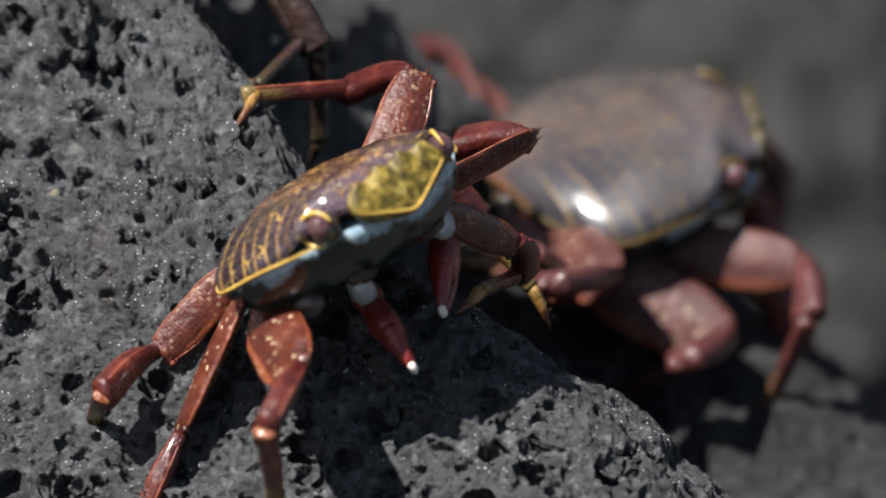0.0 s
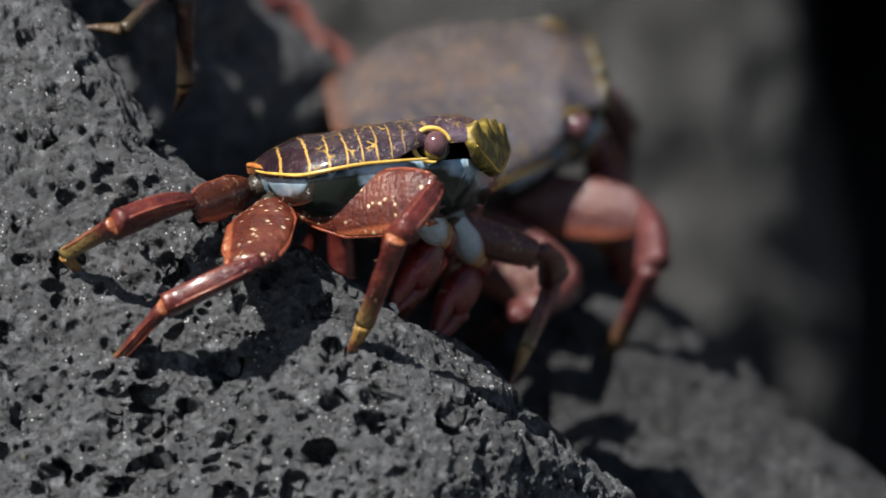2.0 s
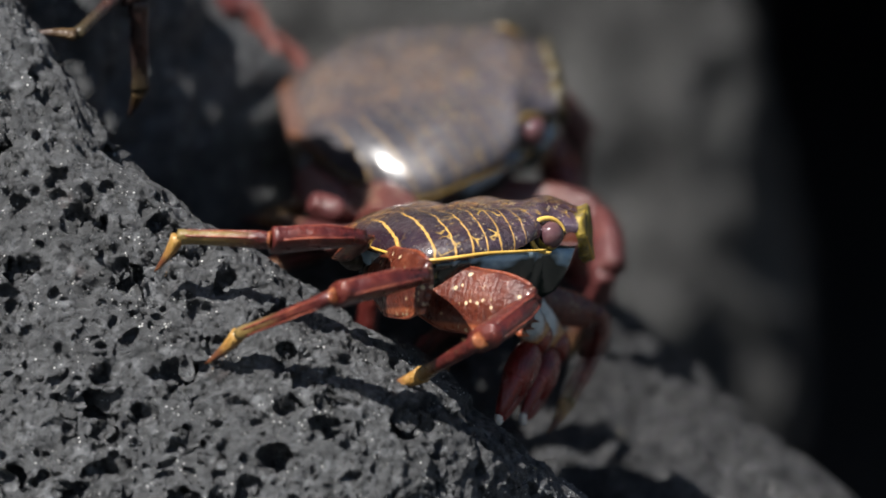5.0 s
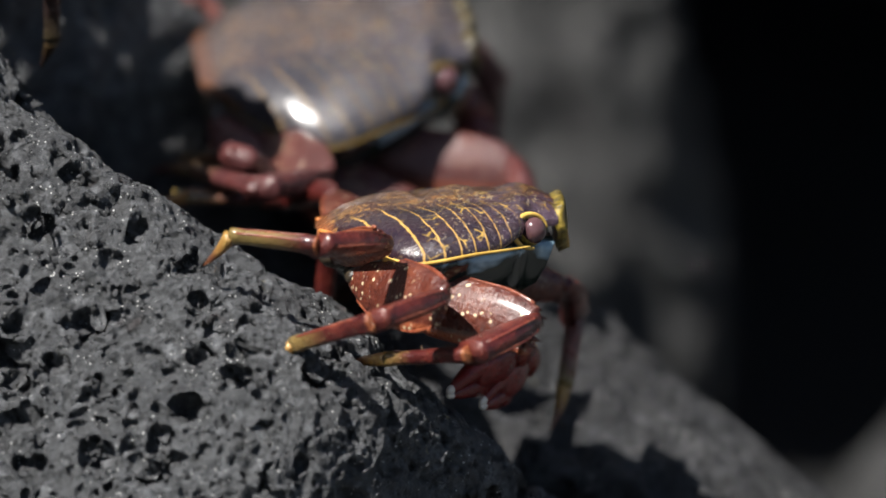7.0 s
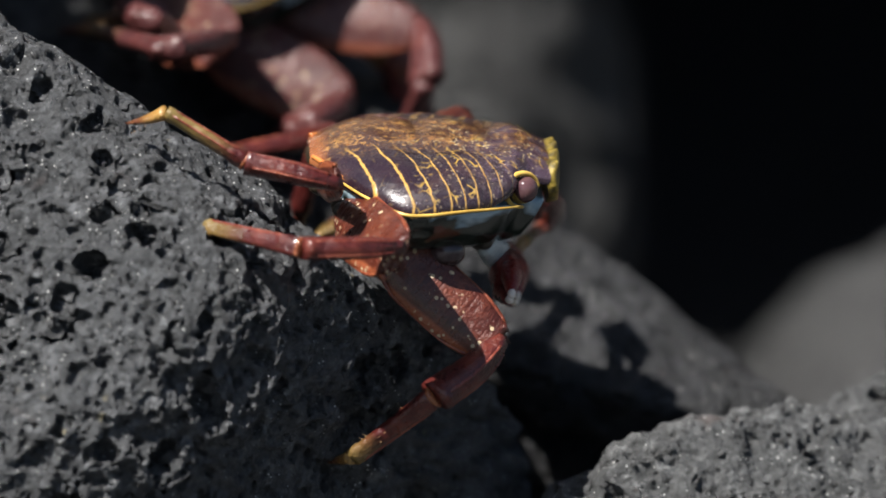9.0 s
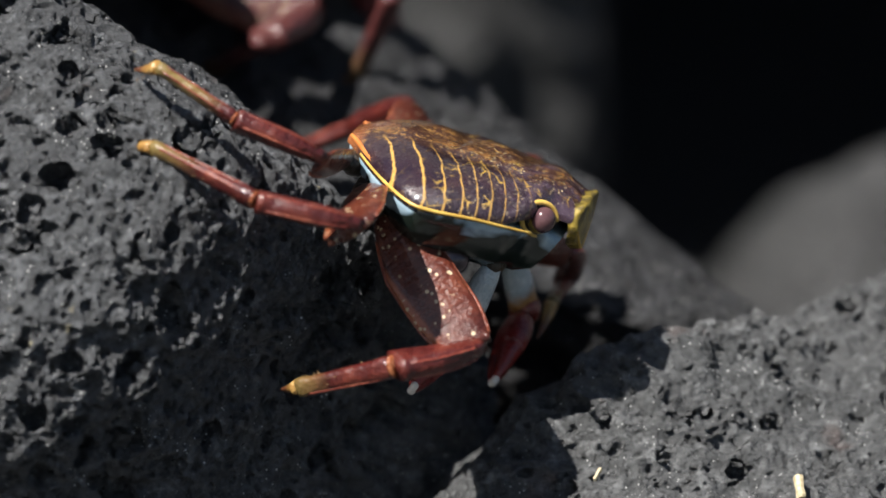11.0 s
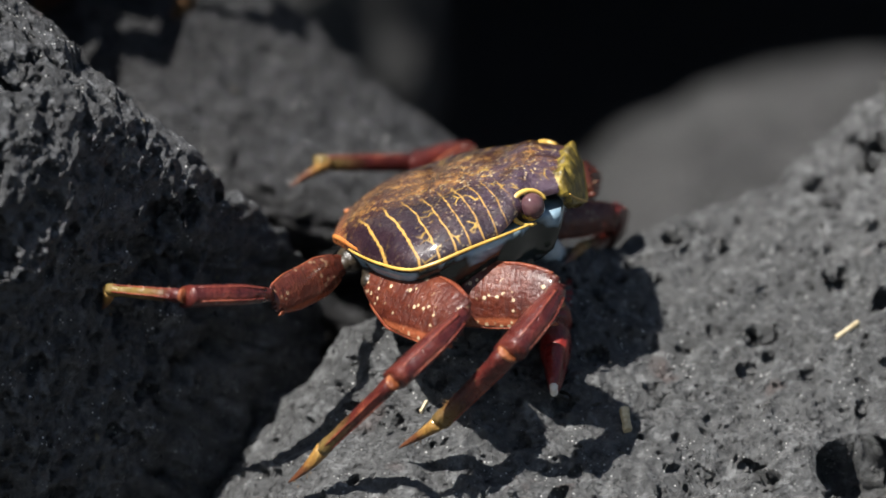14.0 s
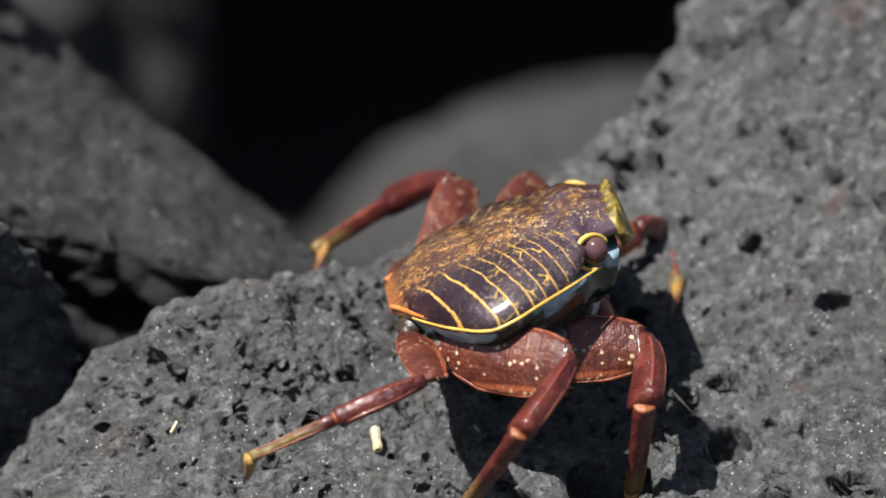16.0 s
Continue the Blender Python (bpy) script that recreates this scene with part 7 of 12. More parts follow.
    walk(limbs["R3", 2], [
        (0, pose(0.02627, -0.06112, -0.03126, 135.8, 44.8, 166.5)), (0.25, pose(0.01670, -0.06372, -0.03720, 129.4, 42.1, 155.3)), (0.5, pose(0.00657, -0.06399, -0.04207, 125.4, 38.4, 145.1)),
        (0.75, pose(-0.00127, -0.06128, -0.04699, 135.8, 37.6, 147.5)), (1, pose(-0.00834, -0.05683, -0.05038, 152.0, 36.8, 149.8)), (1.25, pose(0.00085, -0.05793, -0.04428, 159.7, 40.1, 151.6)),
        (1.5, pose(0.00886, -0.05726, -0.03686, 160.8, 43.3, 153.5)), (1.75, pose(0.01503, -0.05540, -0.03029, 144.4, 44.4, 145.1)), (2, pose(0.01999, -0.05241, -0.02324, 121.3, 44.9, 136.4)),
        (2.25, pose(0.01786, -0.05533, -0.02358, 109.3, 39.9, 136.0)), (2.5, pose(0.01551, -0.05810, -0.02390, 100.5, 34.8, 135.7)), (2.75, pose(0.01228, -0.06105, -0.02230, 93.1, 32.5, 133.4)),
        (3, pose(0.00883, -0.06371, -0.02064, 87.3, 30.1, 131.2)), (3.25, pose(0.00634, -0.06633, -0.02049, 83.6, 25.9, 131.6)), (3.5, pose(0.00366, -0.06871, -0.02032, 80.1, 21.8, 132.1)),
        (3.75, pose(0.00425, -0.06794, -0.02065, 77.8, 21.7, 131.2)), (4, pose(0.00482, -0.06714, -0.02098, 76.6, 21.5, 130.3)), (4.5, pose(0.00592, -0.06550, -0.02163, 76.2, 21.3, 128.5)),
        (5, pose(0.00697, -0.06377, -0.02228, 76.4, 21.0, 126.7)), (5.5, pose(0.00795, -0.06198, -0.02291, 76.9, 20.7, 125.0)), (5.75, pose(0.00841, -0.06106, -0.02323, 77.5, 20.6, 124.1)),
        (6, pose(0.00885, -0.06013, -0.02354, 77.9, 20.4, 123.2)), (6.25, pose(0.00702, -0.05848, -0.02418, 79.3, 17.6, 125.3)), (6.5, pose(0.00531, -0.05662, -0.02472, 80.4, 14.8, 127.3)),
        (6.75, pose(0.00441, -0.05680, -0.02431, 81.2, 11.5, 130.6)), (7, pose(0.00355, -0.05692, -0.02387, 81.4, 8.1, 133.7)), (7.25, pose(0.00928, -0.05057, -0.03076, 91.2, 31.4, 130.6)),
        (7.5, pose(0.01343, -0.04293, -0.03686, 96.8, 54.6, 125.2)), (7.75, pose(0.00849, -0.04100, -0.04338, 109.3, 51.0, 130.9)), (8, pose(0.00336, -0.03841, -0.04906, 120.2, 47.3, 135.7)),
        (8.25, pose(0.00295, -0.03870, -0.04863, 131.7, 47.0, 142.9)), (8.5, pose(0.00256, -0.03897, -0.04820, 142.5, 46.2, 149.9)), (8.75, pose(0.00331, -0.04017, -0.04769, 148.7, 46.4, 152.8)),
        (9, pose(0.00408, -0.04134, -0.04716, 154.0, 46.5, 155.8)), (9.5, pose(0.00386, -0.04322, -0.04549, 156.5, 43.7, 156.1)), (10, pose(0.00360, -0.04507, -0.04375, 158.6, 40.8, 156.4)),
        (10.5, pose(0.00329, -0.04687, -0.04194, 160.5, 38.0, 156.6)), (11, pose(0.00292, -0.04862, -0.04008, 162.2, 35.1, 156.8)), (11.5, pose(0.00251, -0.05031, -0.03817, 164.0, 32.3, 157.1)),
        (11.75, pose(-0.00031, -0.05132, -0.03862, 166.5, 28.4, 157.0)), (12, pose(-0.00320, -0.05214, -0.03892, 169.8, 24.5, 156.9)), (12.25, pose(-0.00675, -0.05229, -0.03920, -179.6, 16.8, 160.4)),
        (12.5, pose(-0.01013, -0.05205, -0.03918, -162.9, 9.1, 163.7)), (12.75, pose(-0.00324, -0.05371, -0.04018, -159.0, 28.9, 166.3)), (13, pose(0.00443, -0.05426, -0.04024, -162.2, 48.7, 170.1)),
        (13.25, pose(0.01238, -0.05421, -0.03322, 174.3, 49.0, 157.7)), (13.5, pose(0.01929, -0.05258, -0.02523, 144.5, 48.0, 145.5)), (13.75, pose(0.01585, -0.05189, -0.02553, 143.5, 41.6, 156.5)),
        (14, pose(0.01259, -0.05073, -0.02562, 146.8, 34.2, 165.3)), (14.25, pose(0.02186, -0.04206, -0.02955, 127.8, 52.1, 152.2)), (14.5, pose(0.02871, -0.03069, -0.03163, 91.3, 66.7, 123.8)),
        (14.75, pose(0.02677, -0.04068, -0.02873, 99.7, 65.1, 132.6)), (15, pose(0.02263, -0.05016, -0.02526, 112.4, 63.1, 140.3)), (15.25, pose(0.01622, -0.04598, -0.02890, 120.8, 49.5, 148.1)),
        (15.5, pose(0.00998, -0.04011, -0.03170, 124.2, 35.6, 152.4)), (15.75, pose(0.01475, -0.04192, -0.03251, 118.5, 47.8, 145.7)), (16, pose(0.02011, -0.04257, -0.03281, 107.2, 59.4, 134.9)),
    ])
    walk(limbs["R3", 3], [
        (0, pose(0.00787, -0.05671, -0.05005, -166.9, 64.9, -175.7)), (0.25, pose(-0.00127, -0.05544, -0.05508, 179.9, 64.4, 168.6)), (0.5, pose(-0.01057, -0.05202, -0.05862, 169.6, 62.4, 154.2)),
        (0.75, pose(-0.01908, -0.04992, -0.06327, 165.4, 55.4, 146.2)), (1, pose(-0.02680, -0.04610, -0.06636, 164.4, 48.0, 140.7)), (1.25, pose(-0.01709, -0.04822, -0.06145, 156.1, 44.7, 137.8)),
        (1.5, pose(-0.00850, -0.04861, -0.05516, 139.9, 41.4, 135.2)), (1.75, pose(-0.00058, -0.04450, -0.04896, 122.7, 41.4, 133.2)), (2, pose(0.00631, -0.03938, -0.04206, 105.3, 41.4, 131.1)),
        (2.25, pose(0.00312, -0.04112, -0.04067, 103.9, 41.6, 136.8)), (2.5, pose(-0.00017, -0.04282, -0.03913, 109.1, 41.5, 142.5)), (2.75, pose(-0.00318, -0.04471, -0.03661, 114.1, 42.5, 143.3)),
        (3, pose(-0.00637, -0.04635, -0.03401, 121.8, 43.4, 144.1)), (3.25, pose(-0.00960, -0.04841, -0.03215, 132.1, 40.1, 147.8)), (3.5, pose(-0.01293, -0.05032, -0.03021, 143.6, 36.7, 151.1)),
        (3.75, pose(-0.01207, -0.04928, -0.03049, 149.5, 35.1, 150.8)), (4, pose(-0.01122, -0.04822, -0.03077, 152.7, 33.5, 150.5)), (4.5, pose(-0.00955, -0.04605, -0.03131, 152.1, 30.1, 150.0)),
        (5, pose(-0.00792, -0.04382, -0.03183, 148.2, 26.8, 149.4)), (5.5, pose(-0.00635, -0.04154, -0.03234, 140.8, 23.5, 148.9)), (5.75, pose(-0.00559, -0.04039, -0.03259, 132.0, 21.8, 148.7)),
        (6, pose(-0.00485, -0.03923, -0.03283, 121.8, 20.2, 148.5)), (6.25, pose(-0.00768, -0.03774, -0.03225, 107.9, 17.2, 141.4)), (6.5, pose(-0.01033, -0.03612, -0.03153, 96.3, 14.1, 134.5)),
        (6.75, pose(-0.01259, -0.03695, -0.02961, 90.5, 10.5, 139.6)), (7, pose(-0.01470, -0.03784, -0.02763, 85.5, 6.9, 144.7)), (7.25, pose(-0.00552, -0.03328, -0.04466, 84.8, 23.4, 131.5)),
        (7.5, pose(0.00452, -0.03030, -0.05859, 78.2, 38.6, 114.7)), (7.75, pose(-0.00248, -0.02832, -0.06412, 89.8, 40.1, 121.9)), (8, pose(-0.00959, -0.02578, -0.06865, 103.7, 41.1, 129.4)),
        (8.25, pose(-0.01156, -0.02771, -0.06813, 101.0, 34.3, 122.8)), (8.5, pose(-0.01340, -0.02971, -0.06745, 95.6, 27.2, 117.2)), (8.75, pose(-0.01305, -0.03176, -0.06700, 90.9, 25.8, 112.5)),
        (9, pose(-0.01267, -0.03381, -0.06650, 86.6, 24.2, 107.9)), (9.5, pose(-0.01377, -0.03540, -0.06390, 85.5, 23.4, 106.9)), (10, pose(-0.01489, -0.03697, -0.06118, 85.2, 22.6, 106.0)),
        (10.5, pose(-0.01601, -0.03853, -0.05834, 85.2, 21.8, 105.1)), (11, pose(-0.01714, -0.04005, -0.05542, 85.3, 21.0, 104.2)), (11.5, pose(-0.01825, -0.04153, -0.05241, 85.5, 20.1, 103.3)),
        (11.75, pose(-0.02190, -0.04215, -0.05130, 88.7, 19.9, 104.3)), (12, pose(-0.02552, -0.04263, -0.04998, 92.9, 19.7, 105.4)), (12.25, pose(-0.03080, -0.04375, -0.04693, 96.7, 17.3, 107.1)),
        (12.5, pose(-0.03541, -0.04467, -0.04341, 100.0, 14.9, 108.8)), (12.75, pose(-0.02591, -0.04817, -0.05308, 110.5, 28.7, 127.1)), (13, pose(-0.01292, -0.05123, -0.06026, 129.0, 39.3, 150.3)),
        (13.25, pose(-0.00381, -0.04759, -0.05334, 127.3, 36.9, 153.6)), (13.5, pose(0.00459, -0.04249, -0.04506, 118.5, 34.3, 156.7)), (13.75, pose(-0.00245, -0.04392, -0.04322, 111.6, 30.2, 156.6)),
        (14, pose(-0.00874, -0.04515, -0.04062, 107.5, 26.2, 156.6)), (14.25, pose(0.00737, -0.03441, -0.05058, 105.1, 41.6, 156.4)), (14.5, pose(0.02283, -0.02192, -0.05612, 101.1, 57.1, 156.1)),
        (14.75, pose(0.01918, -0.03242, -0.05292, 90.1, 48.4, 145.2)), (15, pose(0.01335, -0.04246, -0.04904, 81.3, 39.0, 137.6)), (15.25, pose(0.00151, -0.03682, -0.04917, 80.3, 31.7, 131.0)),
        (15.5, pose(-0.00925, -0.03006, -0.04721, 83.2, 24.1, 125.4)), (15.75, pose(-0.00004, -0.03182, -0.05227, 88.9, 40.1, 128.1)), (16, pose(0.01055, -0.03296, -0.05577, 95.7, 56.0, 132.5)),
    ])
    walk(limbs["L5", 0], [
        (0, pose(-0.02760, 0.01440, -0.00660, 167.4, 6.0, 84.0)), (0.25, pose(-0.02760, 0.01440, -0.00660, 167.5, 6.0, 84.0)), (0.5, pose(-0.02760, 0.01440, -0.00660, 169.5, 6.0, 84.0)),
        (0.75, pose(-0.02760, 0.01440, -0.00660, 174.0, 6.0, 84.0)), (1, pose(-0.02760, 0.01440, -0.00660, 180.0, 6.0, 84.0)), (1.25, pose(-0.02760, 0.01440, -0.00660, -174.9, 6.0, 84.0)),
        (1.5, pose(-0.02760, 0.01440, -0.00660, -168.3, 6.0, 84.0)), (1.75, pose(-0.02760, 0.01440, -0.00660, -162.4, 6.0, 84.0)), (2, pose(-0.02760, 0.01440, -0.00660, -155.9, 6.0, 84.0)),
        (2.25, pose(-0.02760, 0.01440, -0.00660, -151.9, 6.0, 84.0)), (2.5, pose(-0.02760, 0.01440, -0.00660, -149.0, 6.0, 84.0)), (2.75, pose(-0.02760, 0.01440, -0.00660, -147.3, 6.0, 84.0)),
        (3, pose(-0.02760, 0.01440, -0.00660, -145.7, 6.0, 84.0)), (3.25, pose(-0.02760, 0.01440, -0.00660, -144.0, 6.0, 84.0)), (3.5, pose(-0.02760, 0.01440, -0.00660, -142.3, 6.0, 84.0)),
        (3.75, pose(-0.02760, 0.01440, -0.00660, -139.9, 6.0, 84.0)), (4, pose(-0.02760, 0.01440, -0.00660, -136.7, 6.0, 84.0)), (4.5, pose(-0.02760, 0.01440, -0.00660, -131.1, 6.0, 84.0)),
        (5, pose(-0.02760, 0.01440, -0.00660, -122.0, 6.0, 84.0)), (5.5, pose(-0.02760, 0.01440, -0.00660, -107.7, 6.0, 84.0)), (5.75, pose(-0.02760, 0.01440, -0.00660, -90.5, 6.0, 84.0)),
        (6, pose(-0.02760, 0.01440, -0.00660, -71.1, 6.0, 84.0)), (6.25, pose(-0.02760, 0.01440, -0.00660, -49.6, 6.0, 84.0)), (6.5, pose(-0.02760, 0.01440, -0.00660, -29.1, 6.0, 84.0)),
        (6.75, pose(-0.02760, 0.01440, -0.00660, -14.2, 6.0, 84.0)), (7, pose(-0.02760, 0.01440, -0.00660, -3.0, 6.0, 84.0)), (7.25, pose(-0.02760, 0.01440, -0.00660, 4.6, 6.0, 84.0)),
        (7.5, pose(-0.02760, 0.01440, -0.00660, 9.4, 6.0, 84.0)), (7.75, pose(-0.02760, 0.01440, -0.00660, 16.6, 6.0, 84.0)), (8, pose(-0.02760, 0.01440, -0.00660, 24.9, 6.0, 84.0)),
        (8.25, pose(-0.02760, 0.01440, -0.00660, 31.6, 6.0, 84.0)), (8.5, pose(-0.02760, 0.01440, -0.00660, 37.2, 6.0, 84.0)), (8.75, pose(-0.02760, 0.01440, -0.00660, 41.5, 6.0, 84.0)),
        (9, pose(-0.02760, 0.01440, -0.00660, 44.8, 6.0, 84.0)), (9.5, pose(-0.02760, 0.01440, -0.00660, 48.4, 6.0, 84.0)), (10, pose(-0.02760, 0.01440, -0.00660, 53.6, 6.0, 84.0)),
        (10.5, pose(-0.02760, 0.01440, -0.00660, 61.2, 6.0, 84.0)), (11, pose(-0.02760, 0.01440, -0.00660, 72.0, 6.0, 84.0)), (11.5, pose(-0.02760, 0.01440, -0.00660, 85.9, 6.0, 84.0)),
        (11.75, pose(-0.02760, 0.01440, -0.00660, 99.1, 6.0, 84.0)), (12, pose(-0.02760, 0.01440, -0.00660, 110.8, 6.0, 84.0)), (12.25, pose(-0.02760, 0.01440, -0.00660, 120.8, 6.0, 84.0)),
        (12.5, pose(-0.02760, 0.01440, -0.00660, 129.0, 6.0, 84.0)), (12.75, pose(-0.02760, 0.01440, -0.00660, 133.2, 6.0, 84.0)), (13, pose(-0.02760, 0.01440, -0.00660, 135.0, 6.0, 84.0)),
        (13.25, pose(-0.02760, 0.01440, -0.00660, 133.6, 6.0, 84.0)), (13.5, pose(-0.02760, 0.01440, -0.00660, 129.8, 6.0, 84.0)), (13.75, pose(-0.02760, 0.01440, -0.00660, 129.3, 6.0, 84.0)),
        (14, pose(-0.02760, 0.01440, -0.00660, 130.7, 6.0, 84.0)), (14.25, pose(-0.02760, 0.01440, -0.00660, 136.4, 6.0, 84.0)), (14.5, pose(-0.02760, 0.01440, -0.00660, 144.3, 6.0, 84.0)),
        (14.75, pose(-0.02760, 0.01440, -0.00660, 137.7, 6.0, 84.0)), (15, pose(-0.02760, 0.01440, -0.00660, 119.9, 6.0, 84.0)), (15.25, pose(-0.02760, 0.01440, -0.00660, 104.2, 6.0, 84.0)),
        (15.5, pose(-0.02760, 0.01440, -0.00660, 90.8, 6.0, 84.0)), (15.75, pose(-0.02760, 0.01440, -0.00660, 87.0, 6.0, 84.0)), (16, pose(-0.02760, 0.01440, -0.00660, 88.2, 6.0, 84.0)),
    ])
    walk(limbs["L5", 1], [
        (0, pose(-0.02489, 0.04012, -0.00931, 15.9, 65.4, 104.0)), (0.25, pose(-0.02489, 0.04012, -0.00931, 15.9, 65.4, 104.0)), (0.5, pose(-0.02489, 0.04012, -0.00931, 15.9, 65.4, 104.0)),
        (0.75, pose(-0.02489, 0.04012, -0.00931, 15.9, 65.4, 104.0)), (1, pose(-0.02489, 0.04012, -0.00931, 15.9, 65.4, 104.0)), (1.25, pose(-0.02489, 0.04012, -0.00931, 15.9, 65.4, 104.0)),
        (1.5, pose(-0.02489, 0.04012, -0.00931, 15.9, 65.4, 104.0)), (1.75, pose(-0.02489, 0.04012, -0.00931, 15.9, 65.4, 104.0)), (2, pose(-0.02489, 0.04012, -0.00931, 15.9, 65.4, 104.0)),
        (2.25, pose(-0.02489, 0.04012, -0.00931, 15.9, 65.4, 104.0)), (2.5, pose(-0.02489, 0.04012, -0.00931, 15.9, 65.4, 104.0)), (2.75, pose(-0.02489, 0.04012, -0.00931, 15.9, 65.4, 104.0)),
        (3, pose(-0.02489, 0.04012, -0.00931, 15.9, 65.4, 104.0)), (3.25, pose(-0.02489, 0.04012, -0.00931, 15.9, 65.4, 104.0)), (3.5, pose(-0.02489, 0.04012, -0.00931, 15.9, 65.4, 104.0)),
        (3.75, pose(-0.02489, 0.04012, -0.00931, 15.9, 65.4, 104.0)), (4, pose(-0.02489, 0.04012, -0.00931, 15.9, 65.4, 104.0)), (4.5, pose(-0.02489, 0.04012, -0.00931, 15.9, 65.4, 104.0)),
        (5, pose(-0.02489, 0.04012, -0.00931, 15.9, 65.4, 104.0)), (5.5, pose(-0.02489, 0.04012, -0.00931, 15.9, 65.4, 104.0)), (5.75, pose(-0.02489, 0.04012, -0.00931, 15.9, 65.4, 104.0)),
        (6, pose(-0.02489, 0.04012, -0.00931, 15.9, 65.4, 104.0)), (6.25, pose(-0.02489, 0.04012, -0.00931, 15.9, 65.4, 104.0)), (6.5, pose(-0.02489, 0.04012, -0.00931, 15.9, 65.4, 104.0)),
        (6.75, pose(-0.02489, 0.04012, -0.00931, 15.9, 65.4, 104.0)), (7, pose(-0.02489, 0.04012, -0.00931, 15.9, 65.4, 104.0)), (7.25, pose(-0.02489, 0.04012, -0.00931, 15.9, 65.4, 104.0)),
        (7.5, pose(-0.02489, 0.04012, -0.00931, 15.9, 65.4, 104.0)), (7.75, pose(-0.02489, 0.04012, -0.00931, 15.9, 65.4, 104.0)), (8, pose(-0.02489, 0.04012, -0.00931, 15.9, 65.4, 104.0)),
        (8.25, pose(-0.02489, 0.04012, -0.00931, 15.9, 65.4, 104.0)), (8.5, pose(-0.02489, 0.04012, -0.00931, 15.9, 65.4, 104.0)), (8.75, pose(-0.02489, 0.04012, -0.00931, 15.9, 65.4, 104.0)),
        (9, pose(-0.02489, 0.04012, -0.00931, 15.9, 65.4, 104.0)), (9.5, pose(-0.02489, 0.04012, -0.00931, 15.9, 65.4, 104.0)), (10, pose(-0.02489, 0.04012, -0.00931, 15.9, 65.4, 104.0)),
        (10.5, pose(-0.02489, 0.04012, -0.00931, 15.9, 65.4, 104.0)), (11, pose(-0.02489, 0.04012, -0.00931, 15.9, 65.4, 104.0)), (11.5, pose(-0.02489, 0.04012, -0.00931, 15.9, 65.4, 104.0)),
        (11.75, pose(-0.02489, 0.04012, -0.00931, 15.9, 65.4, 104.0)), (12, pose(-0.02489, 0.04012, -0.00931, 15.9, 65.4, 104.0)), (12.25, pose(-0.02489, 0.04012, -0.00931, 15.9, 65.4, 104.0)),
        (12.5, pose(-0.02489, 0.04012, -0.00931, 15.9, 65.4, 104.0)), (12.75, pose(-0.02489, 0.04012, -0.00931, 15.9, 65.4, 104.0)), (13, pose(-0.02489, 0.04012, -0.00931, 15.9, 65.4, 104.0)),
        (13.25, pose(-0.02489, 0.04012, -0.00931, 15.9, 65.4, 104.0)), (13.5, pose(-0.02489, 0.04012, -0.00931, 15.9, 65.4, 104.0)), (13.75, pose(-0.02489, 0.04012, -0.00931, 15.9, 65.4, 104.0)),
        (14, pose(-0.02489, 0.04012, -0.00931, 15.9, 65.4, 104.0)), (14.25, pose(-0.02489, 0.04012, -0.00931, 15.9, 65.4, 104.0)), (14.5, pose(-0.02489, 0.04012, -0.00931, 15.9, 65.4, 104.0)),
        (14.75, pose(-0.02489, 0.04012, -0.00931, 15.9, 65.4, 104.0)), (15, pose(-0.02489, 0.04012, -0.00931, 15.9, 65.4, 104.0)), (15.25, pose(-0.02489, 0.04012, -0.00931, 15.9, 65.4, 104.0)),
        (15.5, pose(-0.02489, 0.04012, -0.00931, 15.9, 65.4, 104.0)), (15.75, pose(-0.02489, 0.04012, -0.00931, 15.9, 65.4, 104.0)), (16, pose(-0.02489, 0.04012, -0.00931, 15.9, 65.4, 104.0)),
    ])
